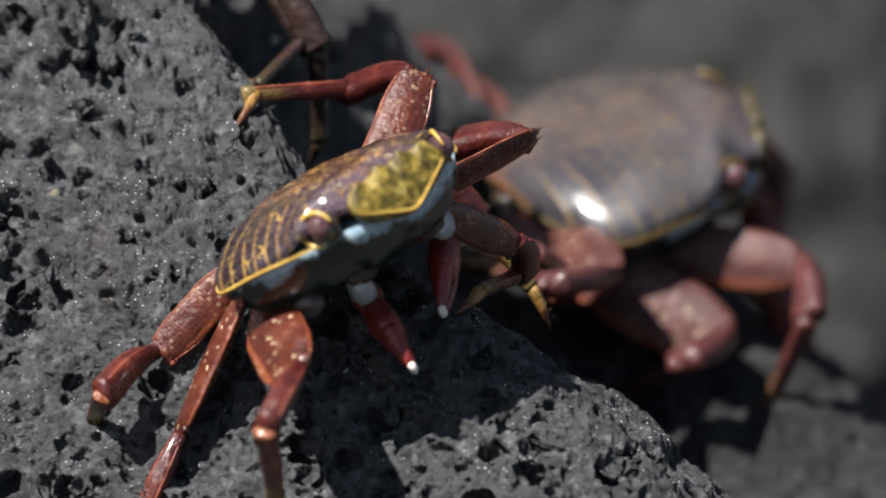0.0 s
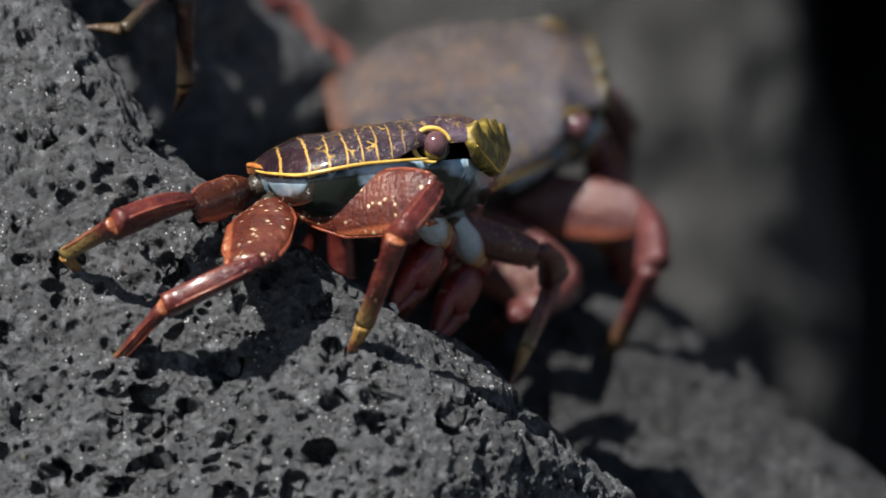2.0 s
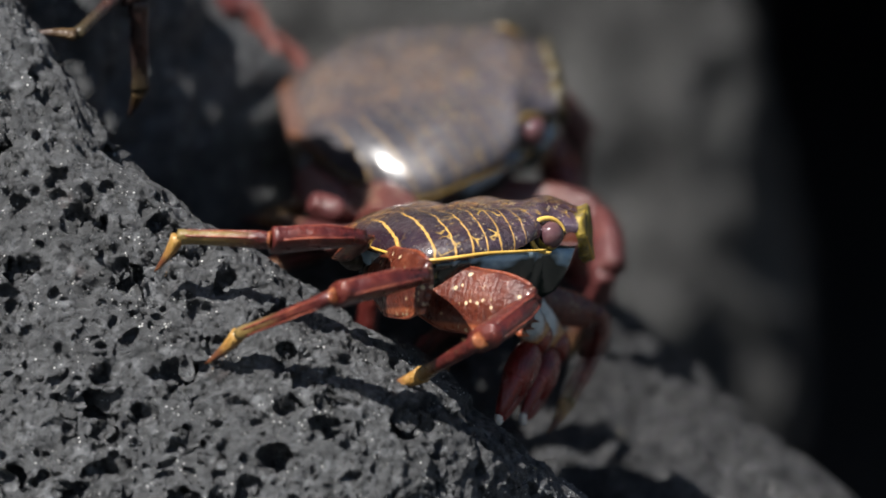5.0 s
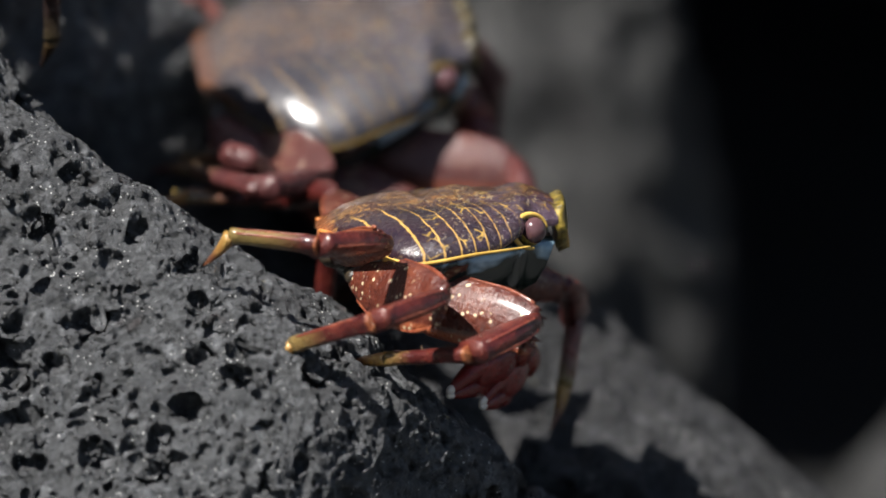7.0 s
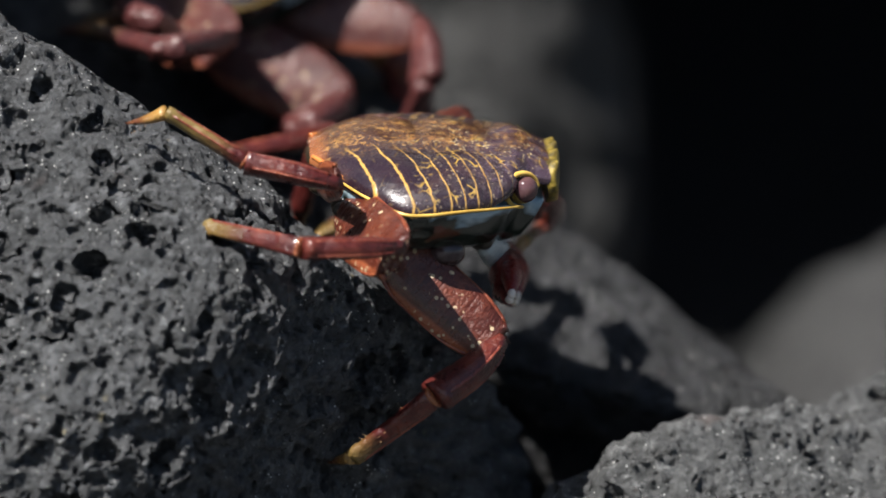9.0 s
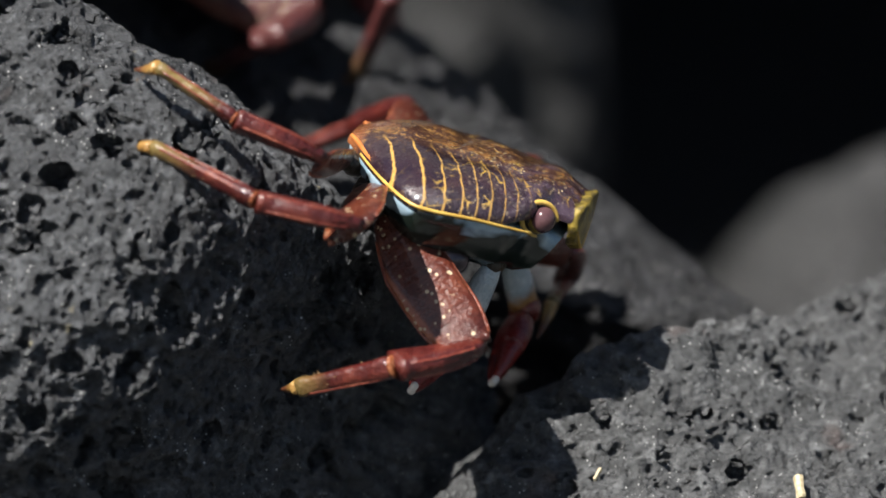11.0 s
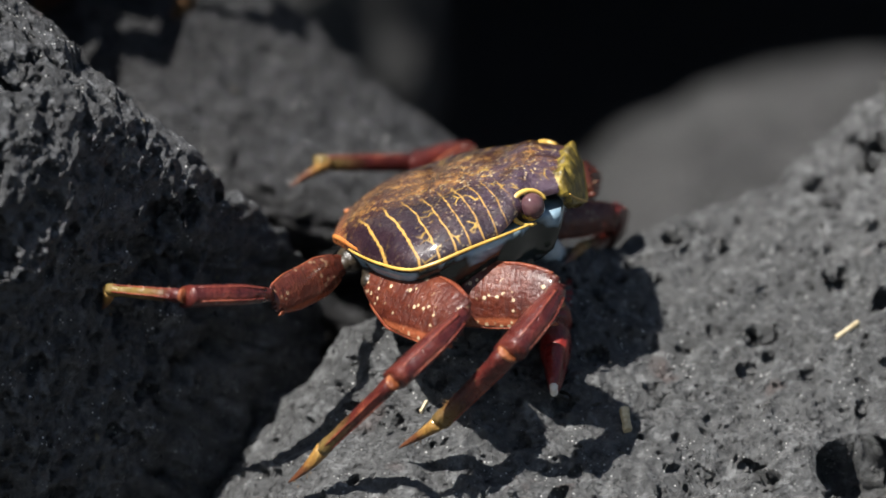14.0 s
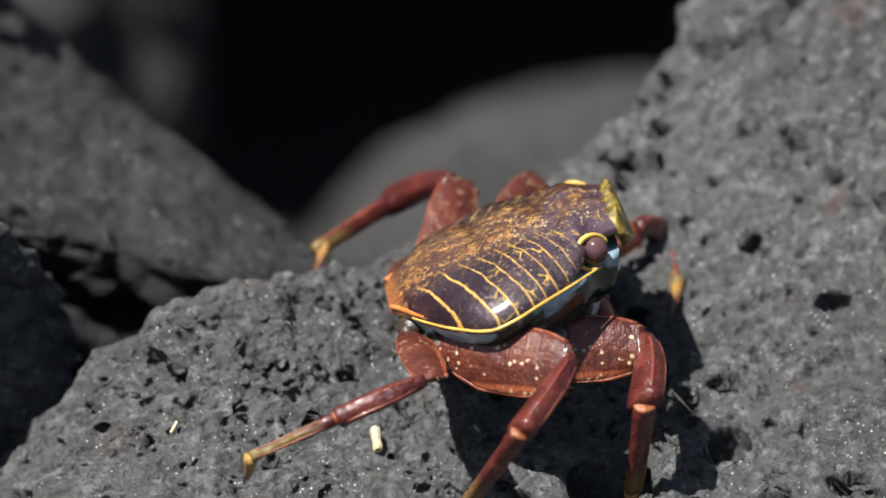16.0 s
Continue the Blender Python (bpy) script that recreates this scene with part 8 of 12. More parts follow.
    walk(limbs["L5", 2], [
        (0, pose(-0.02712, 0.04901, -0.02931, 9.1, 78.7, 90.0)), (0.25, pose(-0.02712, 0.04901, -0.02931, 9.1, 78.7, 90.0)), (0.5, pose(-0.02712, 0.04901, -0.02931, 9.1, 78.7, 90.0)),
        (0.75, pose(-0.02712, 0.04901, -0.02931, 9.1, 78.7, 90.0)), (1, pose(-0.02712, 0.04901, -0.02931, 9.1, 78.7, 90.0)), (1.25, pose(-0.02712, 0.04901, -0.02931, 9.1, 78.7, 90.0)),
        (1.5, pose(-0.02712, 0.04901, -0.02931, 9.1, 78.7, 90.0)), (1.75, pose(-0.02712, 0.04901, -0.02931, 9.1, 78.7, 90.0)), (2, pose(-0.02712, 0.04901, -0.02931, 9.1, 78.7, 90.0)),
        (2.25, pose(-0.02712, 0.04901, -0.02931, 9.1, 78.7, 90.0)), (2.5, pose(-0.02712, 0.04901, -0.02931, 9.1, 78.7, 90.0)), (2.75, pose(-0.02712, 0.04901, -0.02931, 9.1, 78.7, 90.0)),
        (3, pose(-0.02712, 0.04901, -0.02931, 9.1, 78.7, 90.0)), (3.25, pose(-0.02712, 0.04901, -0.02931, 9.1, 78.7, 90.0)), (3.5, pose(-0.02712, 0.04901, -0.02931, 9.1, 78.7, 90.0)),
        (3.75, pose(-0.02712, 0.04901, -0.02931, 9.1, 78.7, 90.0)), (4, pose(-0.02712, 0.04901, -0.02931, 9.1, 78.7, 90.0)), (4.5, pose(-0.02712, 0.04901, -0.02931, 9.1, 78.7, 90.0)),
        (5, pose(-0.02712, 0.04901, -0.02931, 9.1, 78.7, 90.0)), (5.5, pose(-0.02712, 0.04901, -0.02931, 9.1, 78.7, 90.0)), (5.75, pose(-0.02712, 0.04901, -0.02931, 9.1, 78.7, 90.0)),
        (6, pose(-0.02712, 0.04901, -0.02931, 9.1, 78.7, 90.0)), (6.25, pose(-0.02712, 0.04901, -0.02931, 9.1, 78.7, 90.0)), (6.5, pose(-0.02712, 0.04901, -0.02931, 9.1, 78.7, 90.0)),
        (6.75, pose(-0.02712, 0.04901, -0.02931, 9.1, 78.7, 90.0)), (7, pose(-0.02712, 0.04901, -0.02931, 9.1, 78.7, 90.0)), (7.25, pose(-0.02712, 0.04901, -0.02931, 9.1, 78.7, 90.0)),
        (7.5, pose(-0.02712, 0.04901, -0.02931, 9.1, 78.7, 90.0)), (7.75, pose(-0.02712, 0.04901, -0.02931, 9.1, 78.7, 90.0)), (8, pose(-0.02712, 0.04901, -0.02931, 9.1, 78.7, 90.0)),
        (8.25, pose(-0.02712, 0.04901, -0.02931, 9.1, 78.7, 90.0)), (8.5, pose(-0.02712, 0.04901, -0.02931, 9.1, 78.7, 90.0)), (8.75, pose(-0.02712, 0.04901, -0.02931, 9.1, 78.7, 90.0)),
        (9, pose(-0.02712, 0.04901, -0.02931, 9.1, 78.7, 90.0)), (9.5, pose(-0.02712, 0.04901, -0.02931, 9.1, 78.7, 90.0)), (10, pose(-0.02712, 0.04901, -0.02931, 9.1, 78.7, 90.0)),
        (10.5, pose(-0.02712, 0.04901, -0.02931, 9.1, 78.7, 90.0)), (11, pose(-0.02712, 0.04901, -0.02931, 9.1, 78.7, 90.0)), (11.5, pose(-0.02712, 0.04901, -0.02931, 9.1, 78.7, 90.0)),
        (11.75, pose(-0.02712, 0.04901, -0.02931, 9.1, 78.7, 90.0)), (12, pose(-0.02712, 0.04901, -0.02931, 9.1, 78.7, 90.0)), (12.25, pose(-0.02712, 0.04901, -0.02931, 9.1, 78.7, 90.0)),
        (12.5, pose(-0.02712, 0.04901, -0.02931, 9.1, 78.7, 90.0)), (12.75, pose(-0.02712, 0.04901, -0.02931, 9.1, 78.7, 90.0)), (13, pose(-0.02712, 0.04901, -0.02931, 9.1, 78.7, 90.0)),
        (13.25, pose(-0.02712, 0.04901, -0.02931, 9.1, 78.7, 90.0)), (13.5, pose(-0.02712, 0.04901, -0.02931, 9.1, 78.7, 90.0)), (13.75, pose(-0.02712, 0.04901, -0.02931, 9.1, 78.7, 90.0)),
        (14, pose(-0.02712, 0.04901, -0.02931, 9.1, 78.7, 90.0)), (14.25, pose(-0.02712, 0.04901, -0.02931, 9.1, 78.7, 90.0)), (14.5, pose(-0.02712, 0.04901, -0.02931, 9.1, 78.7, 90.0)),
        (14.75, pose(-0.02712, 0.04901, -0.02931, 9.1, 78.7, 90.0)), (15, pose(-0.02712, 0.04901, -0.02931, 9.1, 78.7, 90.0)), (15.25, pose(-0.02712, 0.04901, -0.02931, 9.1, 78.7, 90.0)),
        (15.5, pose(-0.02712, 0.04901, -0.02931, 9.1, 78.7, 90.0)), (15.75, pose(-0.02712, 0.04901, -0.02931, 9.1, 78.7, 90.0)), (16, pose(-0.02712, 0.04901, -0.02931, 9.1, 78.7, 90.0)),
    ])
    walk(limbs["L5", 3], [
        (0, pose(-0.02712, 0.05332, -0.05088, 10.3, 84.3, 90.0)), (0.25, pose(-0.02712, 0.05332, -0.05088, 10.3, 84.3, 90.0)), (0.5, pose(-0.02712, 0.05332, -0.05088, 10.3, 84.3, 90.0)),
        (0.75, pose(-0.02712, 0.05332, -0.05088, 10.3, 84.3, 90.0)), (1, pose(-0.02712, 0.05332, -0.05088, 10.3, 84.3, 90.0)), (1.25, pose(-0.02712, 0.05332, -0.05088, 10.3, 84.3, 90.0)),
        (1.5, pose(-0.02712, 0.05332, -0.05088, 10.3, 84.3, 90.0)), (1.75, pose(-0.02712, 0.05332, -0.05088, 10.3, 84.3, 90.0)), (2, pose(-0.02712, 0.05332, -0.05088, 10.3, 84.3, 90.0)),
        (2.25, pose(-0.02712, 0.05332, -0.05088, 10.3, 84.3, 90.0)), (2.5, pose(-0.02712, 0.05332, -0.05088, 10.3, 84.3, 90.0)), (2.75, pose(-0.02712, 0.05332, -0.05088, 10.3, 84.3, 90.0)),
        (3, pose(-0.02712, 0.05332, -0.05088, 10.3, 84.3, 90.0)), (3.25, pose(-0.02712, 0.05332, -0.05088, 10.3, 84.3, 90.0)), (3.5, pose(-0.02712, 0.05332, -0.05088, 10.3, 84.3, 90.0)),
        (3.75, pose(-0.02712, 0.05332, -0.05088, 10.3, 84.3, 90.0)), (4, pose(-0.02712, 0.05332, -0.05088, 10.3, 84.3, 90.0)), (4.5, pose(-0.02712, 0.05332, -0.05088, 10.3, 84.3, 90.0)),
        (5, pose(-0.02712, 0.05332, -0.05088, 10.3, 84.3, 90.0)), (5.5, pose(-0.02712, 0.05332, -0.05088, 10.3, 84.3, 90.0)), (5.75, pose(-0.02712, 0.05332, -0.05088, 10.3, 84.3, 90.0)),
        (6, pose(-0.02712, 0.05332, -0.05088, 10.3, 84.3, 90.0)), (6.25, pose(-0.02712, 0.05332, -0.05088, 10.3, 84.3, 90.0)), (6.5, pose(-0.02712, 0.05332, -0.05088, 10.3, 84.3, 90.0)),
        (6.75, pose(-0.02712, 0.05332, -0.05088, 10.3, 84.3, 90.0)), (7, pose(-0.02712, 0.05332, -0.05088, 10.3, 84.3, 90.0)), (7.25, pose(-0.02712, 0.05332, -0.05088, 10.3, 84.3, 90.0)),
        (7.5, pose(-0.02712, 0.05332, -0.05088, 10.3, 84.3, 90.0)), (7.75, pose(-0.02712, 0.05332, -0.05088, 10.3, 84.3, 90.0)), (8, pose(-0.02712, 0.05332, -0.05088, 10.3, 84.3, 90.0)),
        (8.25, pose(-0.02712, 0.05332, -0.05088, 10.3, 84.3, 90.0)), (8.5, pose(-0.02712, 0.05332, -0.05088, 10.3, 84.3, 90.0)), (8.75, pose(-0.02712, 0.05332, -0.05088, 10.3, 84.3, 90.0)),
        (9, pose(-0.02712, 0.05332, -0.05088, 10.3, 84.3, 90.0)), (9.5, pose(-0.02712, 0.05332, -0.05088, 10.3, 84.3, 90.0)), (10, pose(-0.02712, 0.05332, -0.05088, 10.3, 84.3, 90.0)),
        (10.5, pose(-0.02712, 0.05332, -0.05088, 10.3, 84.3, 90.0)), (11, pose(-0.02712, 0.05332, -0.05088, 10.3, 84.3, 90.0)), (11.5, pose(-0.02712, 0.05332, -0.05088, 10.3, 84.3, 90.0)),
        (11.75, pose(-0.02712, 0.05332, -0.05088, 10.3, 84.3, 90.0)), (12, pose(-0.02712, 0.05332, -0.05088, 10.3, 84.3, 90.0)), (12.25, pose(-0.02712, 0.05332, -0.05088, 10.3, 84.3, 90.0)),
        (12.5, pose(-0.02712, 0.05332, -0.05088, 10.3, 84.3, 90.0)), (12.75, pose(-0.02712, 0.05332, -0.05088, 10.3, 84.3, 90.0)), (13, pose(-0.02712, 0.05332, -0.05088, 10.3, 84.3, 90.0)),
        (13.25, pose(-0.02712, 0.05332, -0.05088, 10.3, 84.3, 90.0)), (13.5, pose(-0.02712, 0.05332, -0.05088, 10.3, 84.3, 90.0)), (13.75, pose(-0.02712, 0.05332, -0.05088, 10.3, 84.3, 90.0)),
        (14, pose(-0.02712, 0.05332, -0.05088, 10.3, 84.3, 90.0)), (14.25, pose(-0.02712, 0.05332, -0.05088, 10.3, 84.3, 90.0)), (14.5, pose(-0.02712, 0.05332, -0.05088, 10.3, 84.3, 90.0)),
        (14.75, pose(-0.02712, 0.05332, -0.05088, 10.3, 84.3, 90.0)), (15, pose(-0.02712, 0.05332, -0.05088, 10.3, 84.3, 90.0)), (15.25, pose(-0.02712, 0.05332, -0.05088, 10.3, 84.3, 90.0)),
        (15.5, pose(-0.02712, 0.05332, -0.05088, 10.3, 84.3, 90.0)), (15.75, pose(-0.02712, 0.05332, -0.05088, 10.3, 84.3, 90.0)), (16, pose(-0.02712, 0.05332, -0.05088, 10.3, 84.3, 90.0)),
    ])
    walk(limbs["L4", 0], [
        (0, pose(-0.02160, 0.01920, -0.01080, -28.4, -33.8, 93.7)), (0.25, pose(-0.02160, 0.01920, -0.01080, -29.1, -33.6, 86.4)), (0.5, pose(-0.02160, 0.01920, -0.01080, -29.6, -33.0, 79.3)),
        (0.75, pose(-0.02160, 0.01920, -0.01080, -31.9, -29.5, 83.9)), (1, pose(-0.02160, 0.01920, -0.01080, -32.4, -25.9, 88.3)), (1.25, pose(-0.02160, 0.01920, -0.01080, -34.1, -22.1, 92.5)),
        (1.5, pose(-0.02160, 0.01920, -0.01080, -35.5, -18.3, 96.3)), (1.75, pose(-0.02160, 0.01920, -0.01080, -37.0, -18.3, 96.3)), (2, pose(-0.02160, 0.01920, -0.01080, -39.1, -18.3, 96.3)),
        (2.25, pose(-0.02160, 0.01920, -0.01080, -40.6, -18.3, 96.3)), (2.5, pose(-0.02160, 0.01920, -0.01080, -41.8, -18.3, 96.3)), (2.75, pose(-0.02160, 0.01920, -0.01080, -46.6, -18.3, 96.3)),
        (3, pose(-0.02160, 0.01920, -0.01080, -52.9, -18.3, 96.3)), (3.25, pose(-0.02160, 0.01920, -0.01080, -56.9, -18.3, 96.3)), (3.5, pose(-0.02160, 0.01920, -0.01080, -60.1, -18.3, 96.3)),
        (3.75, pose(-0.02160, 0.01920, -0.01080, -61.8, -17.8, 95.9)), (4, pose(-0.02160, 0.01920, -0.01080, -63.0, -17.3, 95.4)), (4.5, pose(-0.02160, 0.01920, -0.01080, -64.6, -16.2, 94.5)),
        (5, pose(-0.02160, 0.01920, -0.01080, -66.6, -15.2, 93.6)), (5.5, pose(-0.02160, 0.01920, -0.01080, -68.8, -14.1, 92.8)), (5.75, pose(-0.02160, 0.01920, -0.01080, -70.5, -13.6, 92.3)),
        (6, pose(-0.02160, 0.01920, -0.01080, -72.1, -13.1, 91.9)), (6.25, pose(-0.02160, 0.01920, -0.01080, -71.2, -12.0, 89.7)), (6.5, pose(-0.02160, 0.01920, -0.01080, -69.5, -10.8, 87.5)),
        (6.75, pose(-0.02160, 0.01920, -0.01080, -73.3, -12.8, 90.1)), (7, pose(-0.02160, 0.01920, -0.01080, -78.7, -14.7, 92.7)), (7.25, pose(-0.02160, 0.01920, -0.01080, -82.2, -14.7, 93.1)),
        (7.5, pose(-0.02160, 0.01920, -0.01080, -85.2, -14.7, 93.4)), (7.75, pose(-0.02160, 0.01920, -0.01080, -75.8, -13.8, 86.4)), (8, pose(-0.02160, 0.01920, -0.01080, -63.9, -12.7, 79.5)),
        (8.25, pose(-0.02160, 0.01920, -0.01080, -63.3, -8.9, 83.8)), (8.5, pose(-0.02160, 0.01920, -0.01080, -66.1, -5.0, 88.1)), (8.75, pose(-0.02160, 0.01920, -0.01080, -66.4, -0.9, 88.7)),
        (9, pose(-0.02160, 0.01920, -0.01080, -65.7, 3.1, 89.3)), (9.5, pose(-0.02160, 0.01920, -0.01080, -65.4, -1.1, 90.6)), (10, pose(-0.02160, 0.01920, -0.01080, -65.8, -5.4, 92.0)),
        (10.5, pose(-0.02160, 0.01920, -0.01080, -66.8, -9.8, 93.4)), (11, pose(-0.02160, 0.01920, -0.01080, -68.3, -14.1, 94.9)), (11.5, pose(-0.02160, 0.01920, -0.01080, -70.0, -18.3, 96.3)),
        (11.75, pose(-0.02160, 0.01920, -0.01080, -66.3, -15.2, 95.2)), (12, pose(-0.02160, 0.01920, -0.01080, -60.7, -12.1, 94.2)), (12.25, pose(-0.02160, 0.01920, -0.01080, -53.9, -9.0, 93.1)),
        (12.5, pose(-0.02160, 0.01920, -0.01080, -46.6, -5.9, 92.1)), (12.75, pose(-0.02160, 0.01920, -0.01080, -41.6, -5.5, 89.5)), (13, pose(-0.02160, 0.01920, -0.01080, -38.0, -5.1, 87.0)),
        (13.25, pose(-0.02160, 0.01920, -0.01080, -41.0, -9.5, 85.8)), (13.5, pose(-0.02160, 0.01920, -0.01080, -45.7, -13.8, 84.6)), (13.75, pose(-0.02160, 0.01920, -0.01080, -36.6, -13.0, 72.4)),
        (14, pose(-0.02160, 0.01920, -0.01080, -27.2, -11.5, 60.3)), (14.25, pose(-0.02160, 0.01920, -0.01080, -27.2, -15.4, 63.1)), (14.5, pose(-0.02160, 0.01920, -0.01080, -28.6, -19.1, 66.1)),
        (14.75, pose(-0.02160, 0.01920, -0.01080, -32.7, -15.7, 68.3)), (15, pose(-0.02160, 0.01920, -0.01080, -38.0, -12.2, 70.4)), (15.25, pose(-0.02160, 0.01920, -0.01080, -48.7, -10.6, 80.7)),
        (15.5, pose(-0.02160, 0.01920, -0.01080, -63.9, -8.7, 90.9)), (15.75, pose(-0.02160, 0.01920, -0.01080, -57.0, -15.9, 78.7)), (16, pose(-0.02160, 0.01920, -0.01080, -46.5, -22.4, 65.6)),
    ])
    walk(limbs["L4", 1], [
        (0, pose(-0.02357, 0.04960, 0.00960, 70.0, -0.5, -174.0)), (0.25, pose(-0.01970, 0.04968, 0.00949, 68.7, -0.2, 178.8)), (0.5, pose(-0.01586, 0.04942, 0.00916, 66.5, 0.1, 171.6)),
        (0.75, pose(-0.01822, 0.05092, 0.00728, 62.6, 8.5, 162.8)), (1, pose(-0.02064, 0.05217, 0.00522, 54.3, 17.5, 152.6)), (1.25, pose(-0.02307, 0.05313, 0.00301, 43.2, 25.9, 141.3)),
        (1.5, pose(-0.02544, 0.05379, 0.00073, 31.7, 32.6, 129.8)), (1.75, pose(-0.02544, 0.05379, 0.00073, 29.0, 32.6, 129.8)), (2, pose(-0.02544, 0.05379, 0.00073, 27.7, 32.6, 129.8)),
        (2.25, pose(-0.02544, 0.05379, 0.00073, 27.1, 32.6, 129.8)), (2.5, pose(-0.02544, 0.05379, 0.00073, 26.8, 32.6, 129.8)), (2.75, pose(-0.02544, 0.05379, 0.00073, 26.7, 32.6, 129.8)),
        (3, pose(-0.02544, 0.05379, 0.00073, 26.6, 32.6, 129.8)), (3.25, pose(-0.02544, 0.05379, 0.00073, 26.6, 32.6, 129.8)), (3.5, pose(-0.02544, 0.05379, 0.00073, 26.6, 32.6, 129.8)),
        (3.75, pose(-0.02518, 0.05393, 0.00041, 26.8, 30.2, 127.1)), (4, pose(-0.02491, 0.05405, 0.00010, 28.1, 27.5, 124.4)), (4.5, pose(-0.02438, 0.05429, -0.00055, 31.3, 22.0, 119.2)),
        (5, pose(-0.02384, 0.05451, -0.00119, 37.1, 16.2, 114.3)), (5.5, pose(-0.02331, 0.05472, -0.00185, 44.7, 10.4, 109.8)), (5.75, pose(-0.02304, 0.05481, -0.00217, 51.2, 7.6, 107.7)),
        (6, pose(-0.02277, 0.05490, -0.00250, 56.9, 4.9, 105.7)), (6.25, pose(-0.02141, 0.05507, -0.00320, 59.0, 5.8, 102.6)), (6.5, pose(-0.02005, 0.05518, -0.00391, 59.3, 6.8, 99.4)),
        (6.75, pose(-0.02166, 0.05496, -0.00269, 60.9, 7.0, 107.6)), (7, pose(-0.02327, 0.05463, -0.00150, 62.3, 7.1, 115.8)), (7.25, pose(-0.02350, 0.05461, -0.00149, 63.6, 5.7, 115.0)),
        (7.5, pose(-0.02372, 0.05460, -0.00147, 65.2, 4.3, 114.2)), (7.75, pose(-0.01937, 0.05473, -0.00203, 64.7, 9.3, 114.7)), (8, pose(-0.01506, 0.05436, -0.00271, 62.7, 14.2, 115.2)),
        (8.25, pose(-0.01772, 0.05522, -0.00513, 61.4, 15.7, 111.7)), (8.5, pose(-0.02042, 0.05571, -0.00761, 59.7, 17.1, 108.1)), (8.75, pose(-0.02078, 0.05585, -0.01020, 59.8, 18.8, 107.8)),
        (9, pose(-0.02115, 0.05581, -0.01280, 60.4, 20.4, 107.5)), (9.5, pose(-0.02201, 0.05586, -0.01008, 57.2, 23.1, 111.5)), (10, pose(-0.02289, 0.05568, -0.00732, 51.7, 25.7, 115.8)),
        (10.5, pose(-0.02376, 0.05527, -0.00456, 45.4, 28.2, 120.3)), (11, pose(-0.02462, 0.05463, -0.00186, 39.3, 30.5, 125.0)), (11.5, pose(-0.02544, 0.05379, 0.00073, 33.7, 32.6, 129.8)),
        (11.75, pose(-0.02483, 0.05443, -0.00117, 34.5, 27.1, 129.6)), (12, pose(-0.02421, 0.05496, -0.00311, 42.9, 21.5, 129.4)), (12.25, pose(-0.02357, 0.05536, -0.00508, 55.4, 15.9, 129.2)),
        (12.5, pose(-0.02293, 0.05565, -0.00705, 68.4, 10.4, 129.0)), (12.75, pose(-0.02131, 0.05570, -0.00728, 77.2, 9.5, 135.1)), (13, pose(-0.01969, 0.05567, -0.00752, 83.0, 8.5, 141.2)),
        (13.25, pose(-0.01895, 0.05527, -0.00476, 84.8, 8.1, 139.5)), (13.5, pose(-0.01823, 0.05464, -0.00203, 85.3, 7.7, 137.8)), (13.75, pose(-0.01077, 0.05325, -0.00257, 84.5, 9.4, 139.1)),
        (14, pose(-0.00377, 0.05039, -0.00346, 83.1, 11.0, 140.3)), (14.25, pose(-0.00563, 0.05074, -0.00109, 78.9, 12.7, 141.5)), (14.5, pose(-0.00759, 0.05088, 0.00122, 73.6, 14.3, 142.8)),
        (14.75, pose(-0.00856, 0.05201, -0.00090, 70.1, 15.9, 144.1)), (15, pose(-0.00959, 0.05297, -0.00307, 67.7, 17.6, 145.4)), (15.25, pose(-0.01580, 0.05477, -0.00407, 65.3, 15.5, 140.9)),
        (15.5, pose(-0.02219, 0.05544, -0.00528, 63.6, 13.3, 136.5)), (15.75, pose(-0.01470, 0.05378, -0.00075, 64.4, 13.2, 135.8)), (16, pose(-0.00762, 0.05007, 0.00319, 65.9, 13.1, 135.2)),
    ])
